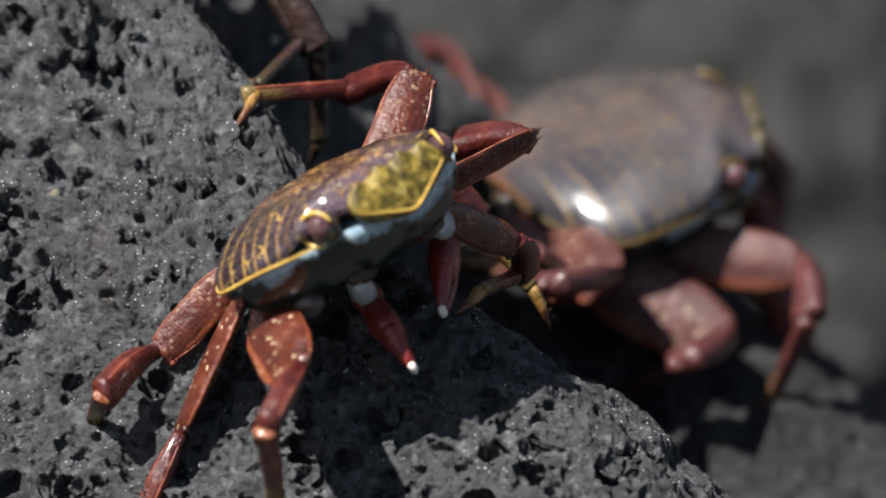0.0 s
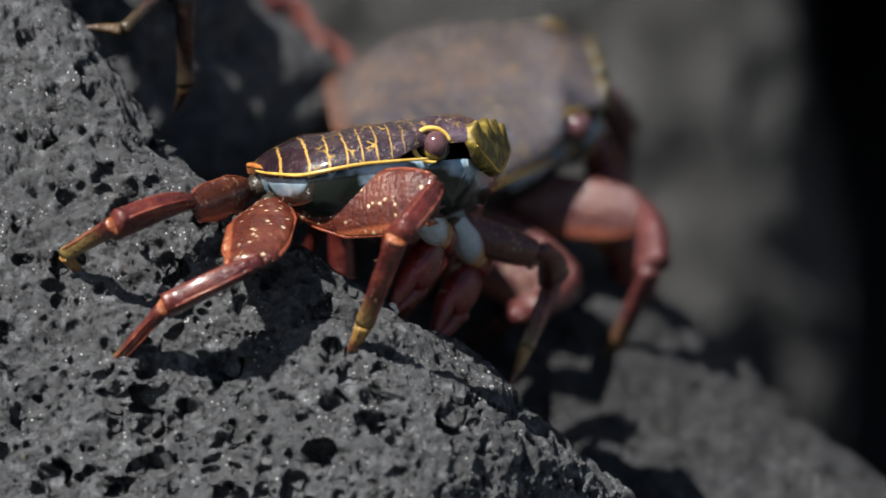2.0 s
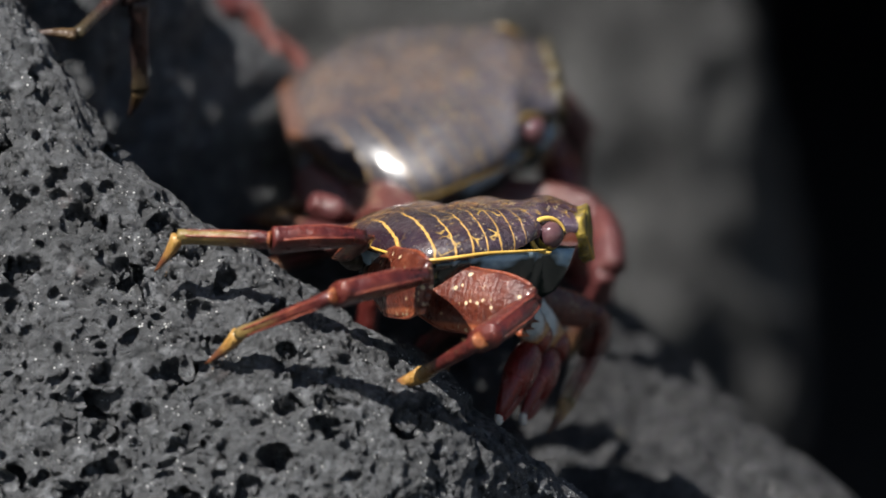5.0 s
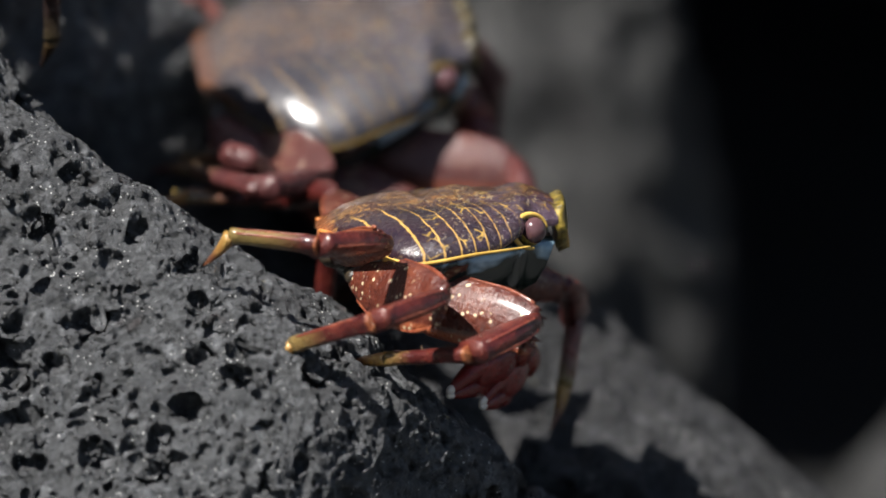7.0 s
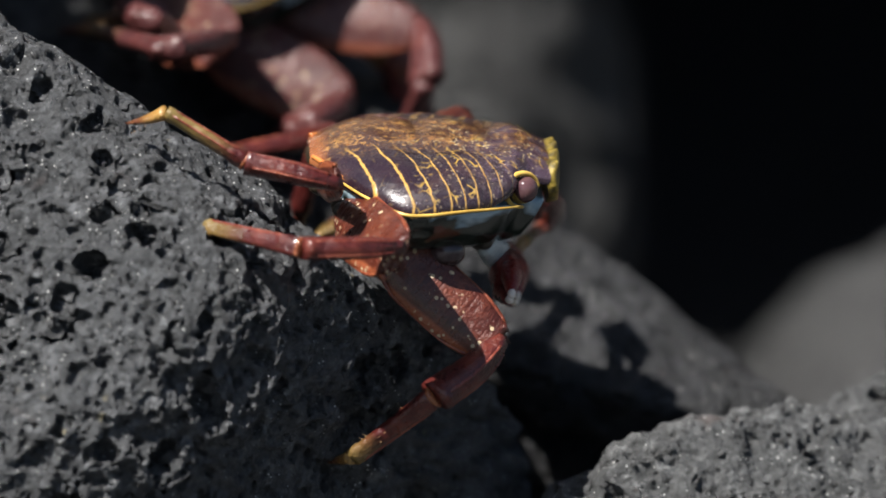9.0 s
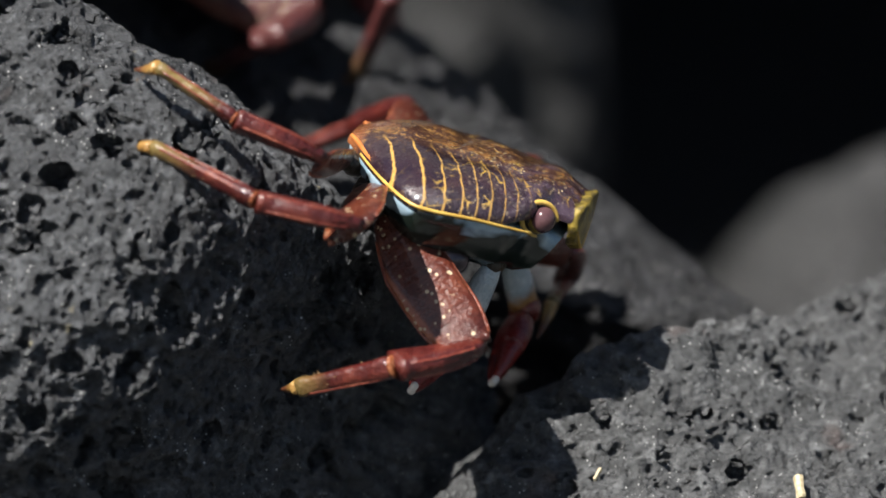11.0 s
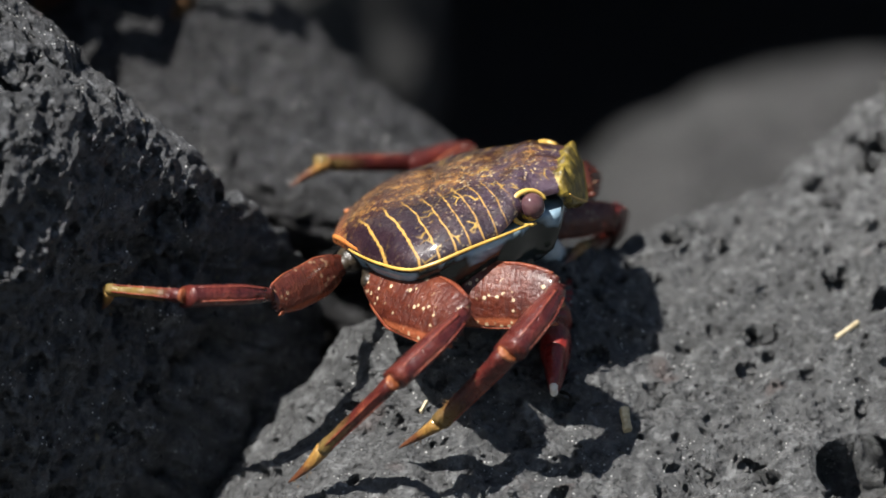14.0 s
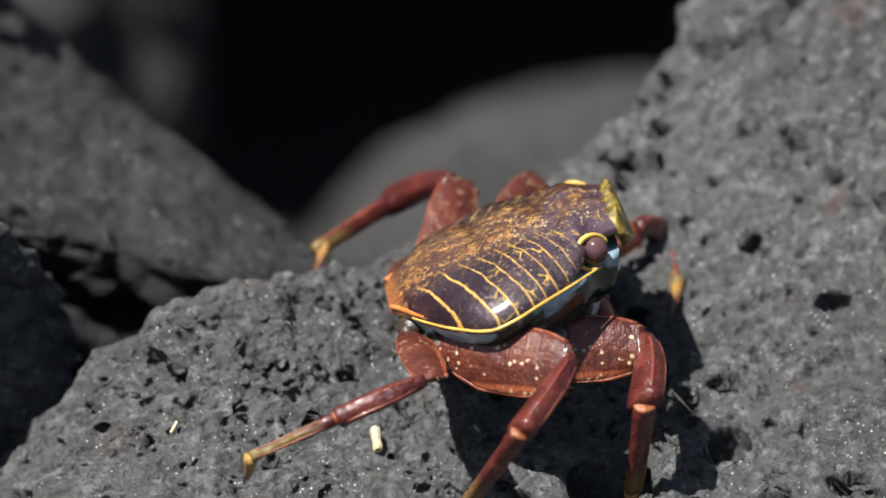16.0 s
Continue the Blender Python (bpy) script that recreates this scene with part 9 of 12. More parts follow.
    walk(limbs["L4", 2], [
        (0, pose(-0.04544, 0.04731, 0.00979, -10.9, -26.0, -97.0)), (0.25, pose(-0.04170, 0.05013, 0.00956, 4.2, -22.6, -123.1)), (0.5, pose(-0.03763, 0.05262, 0.00911, 18.7, -15.3, -147.3)),
        (0.75, pose(-0.03901, 0.05734, 0.00404, 28.5, -0.9, -159.0)), (1, pose(-0.03927, 0.06183, -0.00138, 36.2, 19.5, -175.8)), (1.25, pose(-0.03852, 0.06550, -0.00659, 35.5, 37.9, 162.7)),
        (1.5, pose(-0.03731, 0.06803, -0.01113, 27.1, 47.5, 141.3)), (1.75, pose(-0.03731, 0.06803, -0.01113, 30.3, 47.5, 141.3)), (2, pose(-0.03731, 0.06803, -0.01113, 32.1, 47.5, 141.3)),
        (2.25, pose(-0.03731, 0.06803, -0.01113, 33.0, 47.5, 141.3)), (2.5, pose(-0.03731, 0.06803, -0.01113, 33.4, 47.5, 141.3)), (2.75, pose(-0.03731, 0.06803, -0.01113, 33.7, 47.5, 141.3)),
        (3, pose(-0.03731, 0.06803, -0.01113, 33.8, 47.5, 141.3)), (3.25, pose(-0.03731, 0.06803, -0.01113, 33.9, 47.5, 141.3)), (3.5, pose(-0.03731, 0.06803, -0.01113, 33.9, 47.5, 141.3)),
        (3.75, pose(-0.03664, 0.06911, -0.01064, 36.8, 44.0, 146.3)), (4, pose(-0.03593, 0.07015, -0.01008, 39.1, 40.0, 151.1)), (4.5, pose(-0.03433, 0.07210, -0.00879, 43.0, 30.7, 159.6)),
        (5, pose(-0.03255, 0.07376, -0.00734, 45.8, 20.5, 166.9)), (5.5, pose(-0.03065, 0.07507, -0.00583, 47.9, 10.5, 173.1)), (5.75, pose(-0.02968, 0.07558, -0.00509, 48.9, 5.9, 175.7)),
        (6, pose(-0.02871, 0.07600, -0.00437, 50.0, 1.5, 178.1)), (6.25, pose(-0.02617, 0.07643, -0.00544, 49.4, 1.7, 176.8)), (6.5, pose(-0.02362, 0.07673, -0.00652, 47.2, 1.9, 175.5)),
        (6.75, pose(-0.02827, 0.07577, -0.00538, 47.1, 0.7, 176.0)), (7, pose(-0.03278, 0.07428, -0.00421, 48.1, -0.4, 176.5)), (7.25, pose(-0.03275, 0.07445, -0.00367, 48.3, -4.7, 175.2)),
        (7.5, pose(-0.03271, 0.07461, -0.00312, 47.9, -8.9, 173.8)), (7.75, pose(-0.02844, 0.07446, -0.00557, 48.5, -1.6, 175.1)), (8, pose(-0.02414, 0.07366, -0.00812, 49.3, 5.7, 176.4)),
        (8.25, pose(-0.02554, 0.07490, -0.01109, 49.1, 6.7, -165.1)), (8.5, pose(-0.02696, 0.07569, -0.01409, 46.9, 7.1, -146.7)), (8.75, pose(-0.02715, 0.07568, -0.01729, 47.3, 7.6, -148.6)),
        (9, pose(-0.02733, 0.07547, -0.02048, 50.1, 8.1, -150.6)), (9.5, pose(-0.02943, 0.07468, -0.01871, 52.3, 17.0, -159.1)), (10, pose(-0.03152, 0.07353, -0.01686, 52.0, 27.2, -170.5)),
        (10.5, pose(-0.03355, 0.07201, -0.01496, 47.6, 36.9, 174.9)), (11, pose(-0.03549, 0.07016, -0.01304, 39.6, 44.0, 158.0)), (11.5, pose(-0.03731, 0.06803, -0.01113, 30.4, 47.5, 141.3)),
        (11.75, pose(-0.03731, 0.06952, -0.01120, 50.1, 45.5, 169.4)), (12, pose(-0.03719, 0.07078, -0.01118, 60.4, 25.4, -148.4)), (12.25, pose(-0.03693, 0.07177, -0.01111, 37.1, -2.8, -120.2)),
        (12.5, pose(-0.03655, 0.07247, -0.01102, 10.2, -16.8, -106.8)), (12.75, pose(-0.03668, 0.07102, -0.01091, 1.2, -22.3, -116.5)), (13, pose(-0.03664, 0.06932, -0.01076, 1.9, -27.2, -126.9)),
        (13.25, pose(-0.03551, 0.06941, -0.00785, 2.7, -31.7, -131.4)), (13.5, pose(-0.03439, 0.06927, -0.00498, 4.8, -36.1, -136.4)), (13.75, pose(-0.02717, 0.06747, -0.00614, 1.6, -28.5, -136.7)),
        (14, pose(-0.02039, 0.06419, -0.00766, -3.9, -20.3, -137.0)), (14.25, pose(-0.02244, 0.06409, -0.00591, -4.8, -11.7, -137.3)), (14.5, pose(-0.02457, 0.06376, -0.00422, -3.3, -3.0, -137.6)),
        (14.75, pose(-0.02569, 0.06441, -0.00694, -0.2, 5.2, -137.8)), (15, pose(-0.02686, 0.06488, -0.00970, 4.2, 12.8, -138.1)), (15.25, pose(-0.03225, 0.06815, -0.00994, 11.5, 7.1, -143.1)),
        (15.5, pose(-0.03772, 0.07018, -0.01034, 18.9, 1.3, -148.0)), (15.75, pose(-0.03007, 0.06870, -0.00578, 17.0, -0.7, -142.3)), (16, pose(-0.02282, 0.06517, -0.00181, 7.6, -2.7, -136.5)),
    ])
    walk(limbs["L4", 3], [
        (0, pose(-0.04839, 0.02352, 0.02149, -82.7, 17.7, -69.2)), (0.25, pose(-0.05516, 0.02952, 0.01980, -79.4, 12.4, -80.3)), (0.5, pose(-0.05929, 0.03874, 0.01613, -72.4, 6.7, -91.0)),
        (0.75, pose(-0.06389, 0.04777, 0.00448, -73.6, 24.6, -94.9)), (1, pose(-0.06434, 0.05997, -0.01027, -85.9, 49.9, -103.3)), (1.25, pose(-0.05862, 0.07175, -0.02296, -126.6, 73.1, -130.7)),
        (1.5, pose(-0.05136, 0.07927, -0.03081, 135.1, 77.4, 153.4)), (1.75, pose(-0.05136, 0.07927, -0.03081, 117.3, 77.4, 153.4)), (2, pose(-0.05136, 0.07927, -0.03081, 104.8, 77.4, 153.4)),
        (2.25, pose(-0.05136, 0.07927, -0.03081, 96.3, 77.4, 153.4)), (2.5, pose(-0.05136, 0.07927, -0.03081, 90.4, 77.4, 153.4)), (2.75, pose(-0.05136, 0.07927, -0.03081, 86.5, 77.4, 153.4)),
        (3, pose(-0.05136, 0.07927, -0.03081, 83.9, 77.4, 153.4)), (3.25, pose(-0.05136, 0.07927, -0.03081, 82.1, 77.4, 153.4)), (3.5, pose(-0.05136, 0.07927, -0.03081, 80.9, 77.4, 153.4)),
        (3.75, pose(-0.05260, 0.07974, -0.02917, 107.7, 76.1, -179.3)), (4, pose(-0.05380, 0.08004, -0.02721, 130.8, 71.5, -156.9)), (4.5, pose(-0.05582, 0.08008, -0.02240, 157.9, 54.9, -133.4)),
        (5, pose(-0.05688, 0.07941, -0.01669, -175.3, 33.7, -123.5)), (5.5, pose(-0.05668, 0.07824, -0.01070, -132.6, 14.8, -118.3)), (5.75, pose(-0.05613, 0.07756, -0.00781, -99.3, 7.4, -116.6)),
        (6, pose(-0.05535, 0.07686, -0.00508, -78.8, 1.2, -115.2)), (6.25, pose(-0.05278, 0.07790, -0.00624, -63.0, 5.7, -145.2)), (6.5, pose(-0.05019, 0.07881, -0.00740, -37.1, 8.7, -175.6)),
        (6.75, pose(-0.05487, 0.07762, -0.00573, -20.0, 5.6, -157.6)), (7, pose(-0.05940, 0.07589, -0.00402, -17.0, 2.0, -139.9)), (7.25, pose(-0.05924, 0.07668, -0.00150, -11.3, 0.1, -150.0)),
        (7.5, pose(-0.05890, 0.07744, 0.00101, -1.6, -1.8, -160.1)), (7.75, pose(-0.05500, 0.07672, -0.00482, -12.5, 5.2, -135.2)), (8, pose(-0.05062, 0.07531, -0.01076, -32.2, 11.2, -109.9)),
        (8.25, pose(-0.05114, 0.06810, -0.01422, -40.3, 2.8, -111.6)), (8.5, pose(-0.04907, 0.06114, -0.01739, -38.0, -5.6, -113.3)), (8.75, pose(-0.04972, 0.06193, -0.02080, -38.3, -7.9, -110.2)),
        (9, pose(-0.05035, 0.06253, -0.02422, -40.1, -10.2, -107.2)), (9.5, pose(-0.05326, 0.06558, -0.02649, -40.1, 3.9, -110.3)), (10, pose(-0.05491, 0.06959, -0.02904, -43.4, 26.0, -115.7)),
        (10.5, pose(-0.05479, 0.07390, -0.03098, -58.5, 52.6, -126.3)), (11, pose(-0.05328, 0.07735, -0.03155, -100.5, 72.1, -152.8)), (11.5, pose(-0.05136, 0.07927, -0.03081, 177.9, 77.4, 153.4)),
        (11.75, pose(-0.05567, 0.07297, -0.03022, -148.6, 67.1, -153.4)), (12, pose(-0.05769, 0.05815, -0.02263, -137.5, 43.6, -133.9)), (12.25, pose(-0.05033, 0.04875, -0.00982, -130.4, 18.8, -126.0)),
        (12.5, pose(-0.04391, 0.04803, -0.00331, -121.6, 1.0, -121.8)), (12.75, pose(-0.04768, 0.04893, -0.00079, -112.7, -2.7, -127.7)), (13, pose(-0.05089, 0.05035, 0.00141, -99.9, -6.4, -133.7)),
        (13.25, pose(-0.05052, 0.05241, 0.00618, -79.5, -10.0, -135.8)), (13.5, pose(-0.04998, 0.05442, 0.01075, -55.8, -13.6, -137.9)), (13.75, pose(-0.04422, 0.05141, 0.00660, -47.2, -7.3, -132.0)),
        (14, pose(-0.03869, 0.04713, 0.00159, -51.3, -0.0, -125.6)), (14.25, pose(-0.04163, 0.04638, -0.00052, -56.5, 7.7, -118.7)), (14.5, pose(-0.04423, 0.04580, -0.00281, -61.2, 15.3, -111.6)),
        (14.75, pose(-0.04538, 0.04659, -0.00937, -67.4, 22.2, -104.4)), (15, pose(-0.04621, 0.04751, -0.01562, -72.9, 28.0, -97.5)), (15.25, pose(-0.05342, 0.05226, -0.01323, -90.1, 38.0, -106.0)),
        (15.5, pose(-0.06033, 0.05606, -0.01096, -114.7, 47.1, -117.1)), (15.75, pose(-0.05116, 0.05238, -0.00545, -106.4, 31.3, -111.1)), (16, pose(-0.04215, 0.04685, -0.00055, -87.7, 15.4, -106.9)),
    ])
    walk(limbs["L3", 0], [
        (0, pose(-0.01200, 0.02100, -0.01320, 51.6, 3.4, 79.4)), (0.25, pose(-0.01200, 0.02100, -0.01320, 51.6, 3.3, 57.1)), (0.5, pose(-0.01200, 0.02100, -0.01320, 53.1, 2.7, 34.7)),
        (0.75, pose(-0.01200, 0.02100, -0.01320, 56.5, 4.6, 37.2)), (1, pose(-0.01200, 0.02100, -0.01320, 59.8, 6.5, 39.7)), (1.25, pose(-0.01200, 0.02100, -0.01320, 60.7, 1.2, 43.1)),
        (1.5, pose(-0.01200, 0.02100, -0.01320, 9.5, -4.3, 46.6)), (1.75, pose(-0.01200, 0.02100, -0.01320, -1.3, -9.8, 50.2)), (2, pose(-0.01200, 0.02100, -0.01320, -6.4, -15.0, 53.7)),
        (2.25, pose(-0.01200, 0.02100, -0.01320, -7.5, -15.0, 53.7)), (2.5, pose(-0.01200, 0.02100, -0.01320, -7.9, -15.0, 53.7)), (2.75, pose(-0.01200, 0.02100, -0.01320, -9.9, -15.0, 53.7)),
        (3, pose(-0.01200, 0.02100, -0.01320, -12.2, -15.0, 53.7)), (3.25, pose(-0.01200, 0.02100, -0.01320, -13.3, -15.0, 53.7)), (3.5, pose(-0.01200, 0.02100, -0.01320, -14.2, -15.0, 53.7)),
        (3.75, pose(-0.01200, 0.02100, -0.01320, -14.9, -15.0, 53.7)), (4, pose(-0.01200, 0.02100, -0.01320, -15.7, -15.0, 53.7)), (4.5, pose(-0.01200, 0.02100, -0.01320, -17.0, -15.0, 53.7)),
        (5, pose(-0.01200, 0.02100, -0.01320, -18.6, -15.0, 53.7)), (5.5, pose(-0.01200, 0.02100, -0.01320, -20.4, -15.0, 53.7)), (5.75, pose(-0.01200, 0.02100, -0.01320, -21.6, -15.0, 53.7)),
        (6, pose(-0.01200, 0.02100, -0.01320, -22.6, -15.0, 53.7)), (6.25, pose(-0.01200, 0.02100, -0.01320, -24.4, -15.0, 53.7)), (6.5, pose(-0.01200, 0.02100, -0.01320, -26.3, -15.0, 53.7)),
        (6.75, pose(-0.01200, 0.02100, -0.01320, -27.0, -15.0, 53.7)), (7, pose(-0.01200, 0.02100, -0.01320, -27.2, -15.0, 53.7)), (7.25, pose(-0.01200, 0.02100, -0.01320, -27.6, -15.0, 53.7)),
        (7.5, pose(-0.01200, 0.02100, -0.01320, -28.1, -15.0, 53.7)), (7.75, pose(-0.01200, 0.02100, -0.01320, -29.7, -15.0, 53.7)), (8, pose(-0.01200, 0.02100, -0.01320, -31.5, -15.0, 53.7)),
        (8.25, pose(-0.01200, 0.02100, -0.01320, -32.3, -15.0, 53.7)), (8.5, pose(-0.01200, 0.02100, -0.01320, -32.8, -15.0, 53.7)), (8.75, pose(-0.01200, 0.02100, -0.01320, -33.8, -15.0, 53.7)),
        (9, pose(-0.01200, 0.02100, -0.01320, -34.8, -15.0, 53.7)), (9.5, pose(-0.01200, 0.02100, -0.01320, -32.6, -15.0, 53.7)), (10, pose(-0.01200, 0.02100, -0.01320, -30.0, -15.0, 53.7)),
        (10.5, pose(-0.01200, 0.02100, -0.01320, -27.6, -15.0, 53.7)), (11, pose(-0.01200, 0.02100, -0.01320, -25.7, -15.0, 53.7)), (11.5, pose(-0.01200, 0.02100, -0.01320, -24.2, -15.0, 53.7)),
        (11.75, pose(-0.01200, 0.02100, -0.01320, -23.7, -15.0, 53.7)), (12, pose(-0.01200, 0.02100, -0.01320, -23.4, -15.0, 53.7)), (12.25, pose(-0.01200, 0.02100, -0.01320, -23.2, -15.0, 53.7)),
        (12.5, pose(-0.01200, 0.02100, -0.01320, -23.0, -15.0, 53.7)), (12.75, pose(-0.01200, 0.02100, -0.01320, -23.2, -15.0, 53.7)), (13, pose(-0.01200, 0.02100, -0.01320, -23.6, -15.0, 53.7)),
        (13.25, pose(-0.01200, 0.02100, -0.01320, -20.2, -13.5, 43.8)), (13.5, pose(-0.01200, 0.02100, -0.01320, -17.2, -11.4, 33.5)), (13.75, pose(-0.01200, 0.02100, -0.01320, -14.3, -9.0, 23.2)),
        (14, pose(-0.01200, 0.02100, -0.01320, -12.3, -6.4, 13.8)), (14.25, pose(-0.01200, 0.02100, -0.01320, -11.4, -9.1, 16.2)), (14.5, pose(-0.01200, 0.02100, -0.01320, -10.3, -11.7, 18.6)),
        (14.75, pose(-0.01200, 0.02100, -0.01320, -14.6, -13.0, 27.1)), (15, pose(-0.01200, 0.02100, -0.01320, -21.0, -14.0, 36.0)), (15.25, pose(-0.01200, 0.02100, -0.01320, -27.0, -14.7, 45.1)),
        (15.5, pose(-0.01200, 0.02100, -0.01320, -33.9, -15.0, 53.7)), (15.75, pose(-0.01200, 0.02100, -0.01320, -33.6, -15.0, 53.7)), (16, pose(-0.01200, 0.02100, -0.01320, -32.2, -15.0, 53.7)),
    ])
    walk(limbs["L3", 1], [
        (0, pose(-0.00504, 0.05829, -0.01548, 76.0, -10.7, -165.9)), (0.25, pose(0.00862, 0.05284, -0.01540, 77.7, -7.0, -176.5)), (0.5, pose(0.01920, 0.04262, -0.01500, 79.7, -3.0, 173.1)),
        (0.75, pose(0.01817, 0.04389, -0.01625, 79.6, -5.3, 172.2)), (1, pose(0.01706, 0.04510, -0.01749, 79.0, -7.7, 171.3)), (1.25, pose(0.01574, 0.04696, -0.01397, 76.1, 6.6, 167.6)),
        (1.5, pose(0.01403, 0.04853, -0.01034, 73.3, 23.5, 163.0)), (1.75, pose(0.01199, 0.04976, -0.00675, 72.4, 40.2, 157.0)), (2, pose(0.00970, 0.05059, -0.00334, 71.9, 53.9, 149.0)),
        (2.25, pose(0.00970, 0.05059, -0.00334, 74.7, 53.9, 149.0)), (2.5, pose(0.00970, 0.05059, -0.00334, 76.2, 53.9, 149.0)), (2.75, pose(0.00970, 0.05059, -0.00334, 76.9, 53.9, 149.0)),
        (3, pose(0.00970, 0.05059, -0.00334, 77.3, 53.9, 149.0)), (3.25, pose(0.00970, 0.05059, -0.00334, 77.5, 53.9, 149.0)), (3.5, pose(0.00970, 0.05059, -0.00334, 77.6, 53.9, 149.0)),
        (3.75, pose(0.00970, 0.05059, -0.00334, 77.6, 53.9, 149.0)), (4, pose(0.00970, 0.05059, -0.00334, 77.7, 53.9, 149.0)), (4.5, pose(0.00970, 0.05059, -0.00334, 77.7, 53.9, 149.0)),
        (5, pose(0.00970, 0.05059, -0.00334, 77.7, 53.9, 149.0)), (5.5, pose(0.00970, 0.05059, -0.00334, 77.7, 53.9, 149.0)), (5.75, pose(0.00970, 0.05059, -0.00334, 77.7, 53.9, 149.0)),
        (6, pose(0.00970, 0.05059, -0.00334, 77.7, 53.9, 149.0)), (6.25, pose(0.00970, 0.05059, -0.00334, 77.7, 53.9, 149.0)), (6.5, pose(0.00970, 0.05059, -0.00334, 77.7, 53.9, 149.0)),
        (6.75, pose(0.00970, 0.05059, -0.00334, 77.7, 53.9, 149.0)), (7, pose(0.00970, 0.05059, -0.00334, 77.7, 53.9, 149.0)), (7.25, pose(0.00970, 0.05059, -0.00334, 77.7, 53.9, 149.0)),
        (7.5, pose(0.00970, 0.05059, -0.00334, 77.7, 53.9, 149.0)), (7.75, pose(0.00970, 0.05059, -0.00334, 77.7, 53.9, 149.0)), (8, pose(0.00970, 0.05059, -0.00334, 77.7, 53.9, 149.0)),
        (8.25, pose(0.00970, 0.05059, -0.00334, 77.7, 53.9, 149.0)), (8.5, pose(0.00970, 0.05059, -0.00334, 77.7, 53.9, 149.0)), (8.75, pose(0.00970, 0.05059, -0.00334, 77.7, 53.9, 149.0)),
        (9, pose(0.00970, 0.05059, -0.00334, 77.7, 53.9, 149.0)), (9.5, pose(0.00970, 0.05059, -0.00334, 77.7, 53.9, 149.0)), (10, pose(0.00970, 0.05059, -0.00334, 77.7, 53.9, 149.0)),
        (10.5, pose(0.00970, 0.05059, -0.00334, 77.7, 53.9, 149.0)), (11, pose(0.00970, 0.05059, -0.00334, 77.7, 53.9, 149.0)), (11.5, pose(0.00970, 0.05059, -0.00334, 77.7, 53.9, 149.0)),
        (11.75, pose(0.00970, 0.05059, -0.00334, 77.7, 53.9, 149.0)), (12, pose(0.00970, 0.05059, -0.00334, 77.7, 53.9, 149.0)), (12.25, pose(0.00970, 0.05059, -0.00334, 77.7, 53.9, 149.0)),
        (12.5, pose(0.00970, 0.05059, -0.00334, 77.7, 53.9, 149.0)), (12.75, pose(0.00970, 0.05059, -0.00334, 77.7, 53.9, 149.0)), (13, pose(0.00970, 0.05059, -0.00334, 77.7, 53.9, 149.0)),
        (13.25, pose(0.01465, 0.04660, -0.00433, 68.9, 49.9, 134.4)), (13.5, pose(0.01908, 0.04153, -0.00568, 63.4, 43.9, 121.7)), (13.75, pose(0.02249, 0.03580, -0.00726, 60.5, 36.7, 111.5)),
        (14, pose(0.02468, 0.02998, -0.00893, 59.3, 29.4, 103.6)), (14.25, pose(0.02404, 0.03144, -0.00720, 59.0, 26.0, 104.2)), (14.5, pose(0.02327, 0.03286, -0.00550, 57.2, 22.6, 104.8)),
        (14.75, pose(0.02098, 0.03785, -0.00467, 59.3, 31.4, 112.1)), (15, pose(0.01782, 0.04269, -0.00401, 63.6, 40.3, 121.8)), (15.25, pose(0.01396, 0.04702, -0.00356, 70.7, 48.2, 134.2)),
        (15.5, pose(0.00970, 0.05059, -0.00334, 80.2, 53.9, 149.0)), (15.75, pose(0.00970, 0.05059, -0.00334, 79.0, 53.9, 149.0)), (16, pose(0.00970, 0.05059, -0.00334, 78.4, 53.9, 149.0)),
    ])
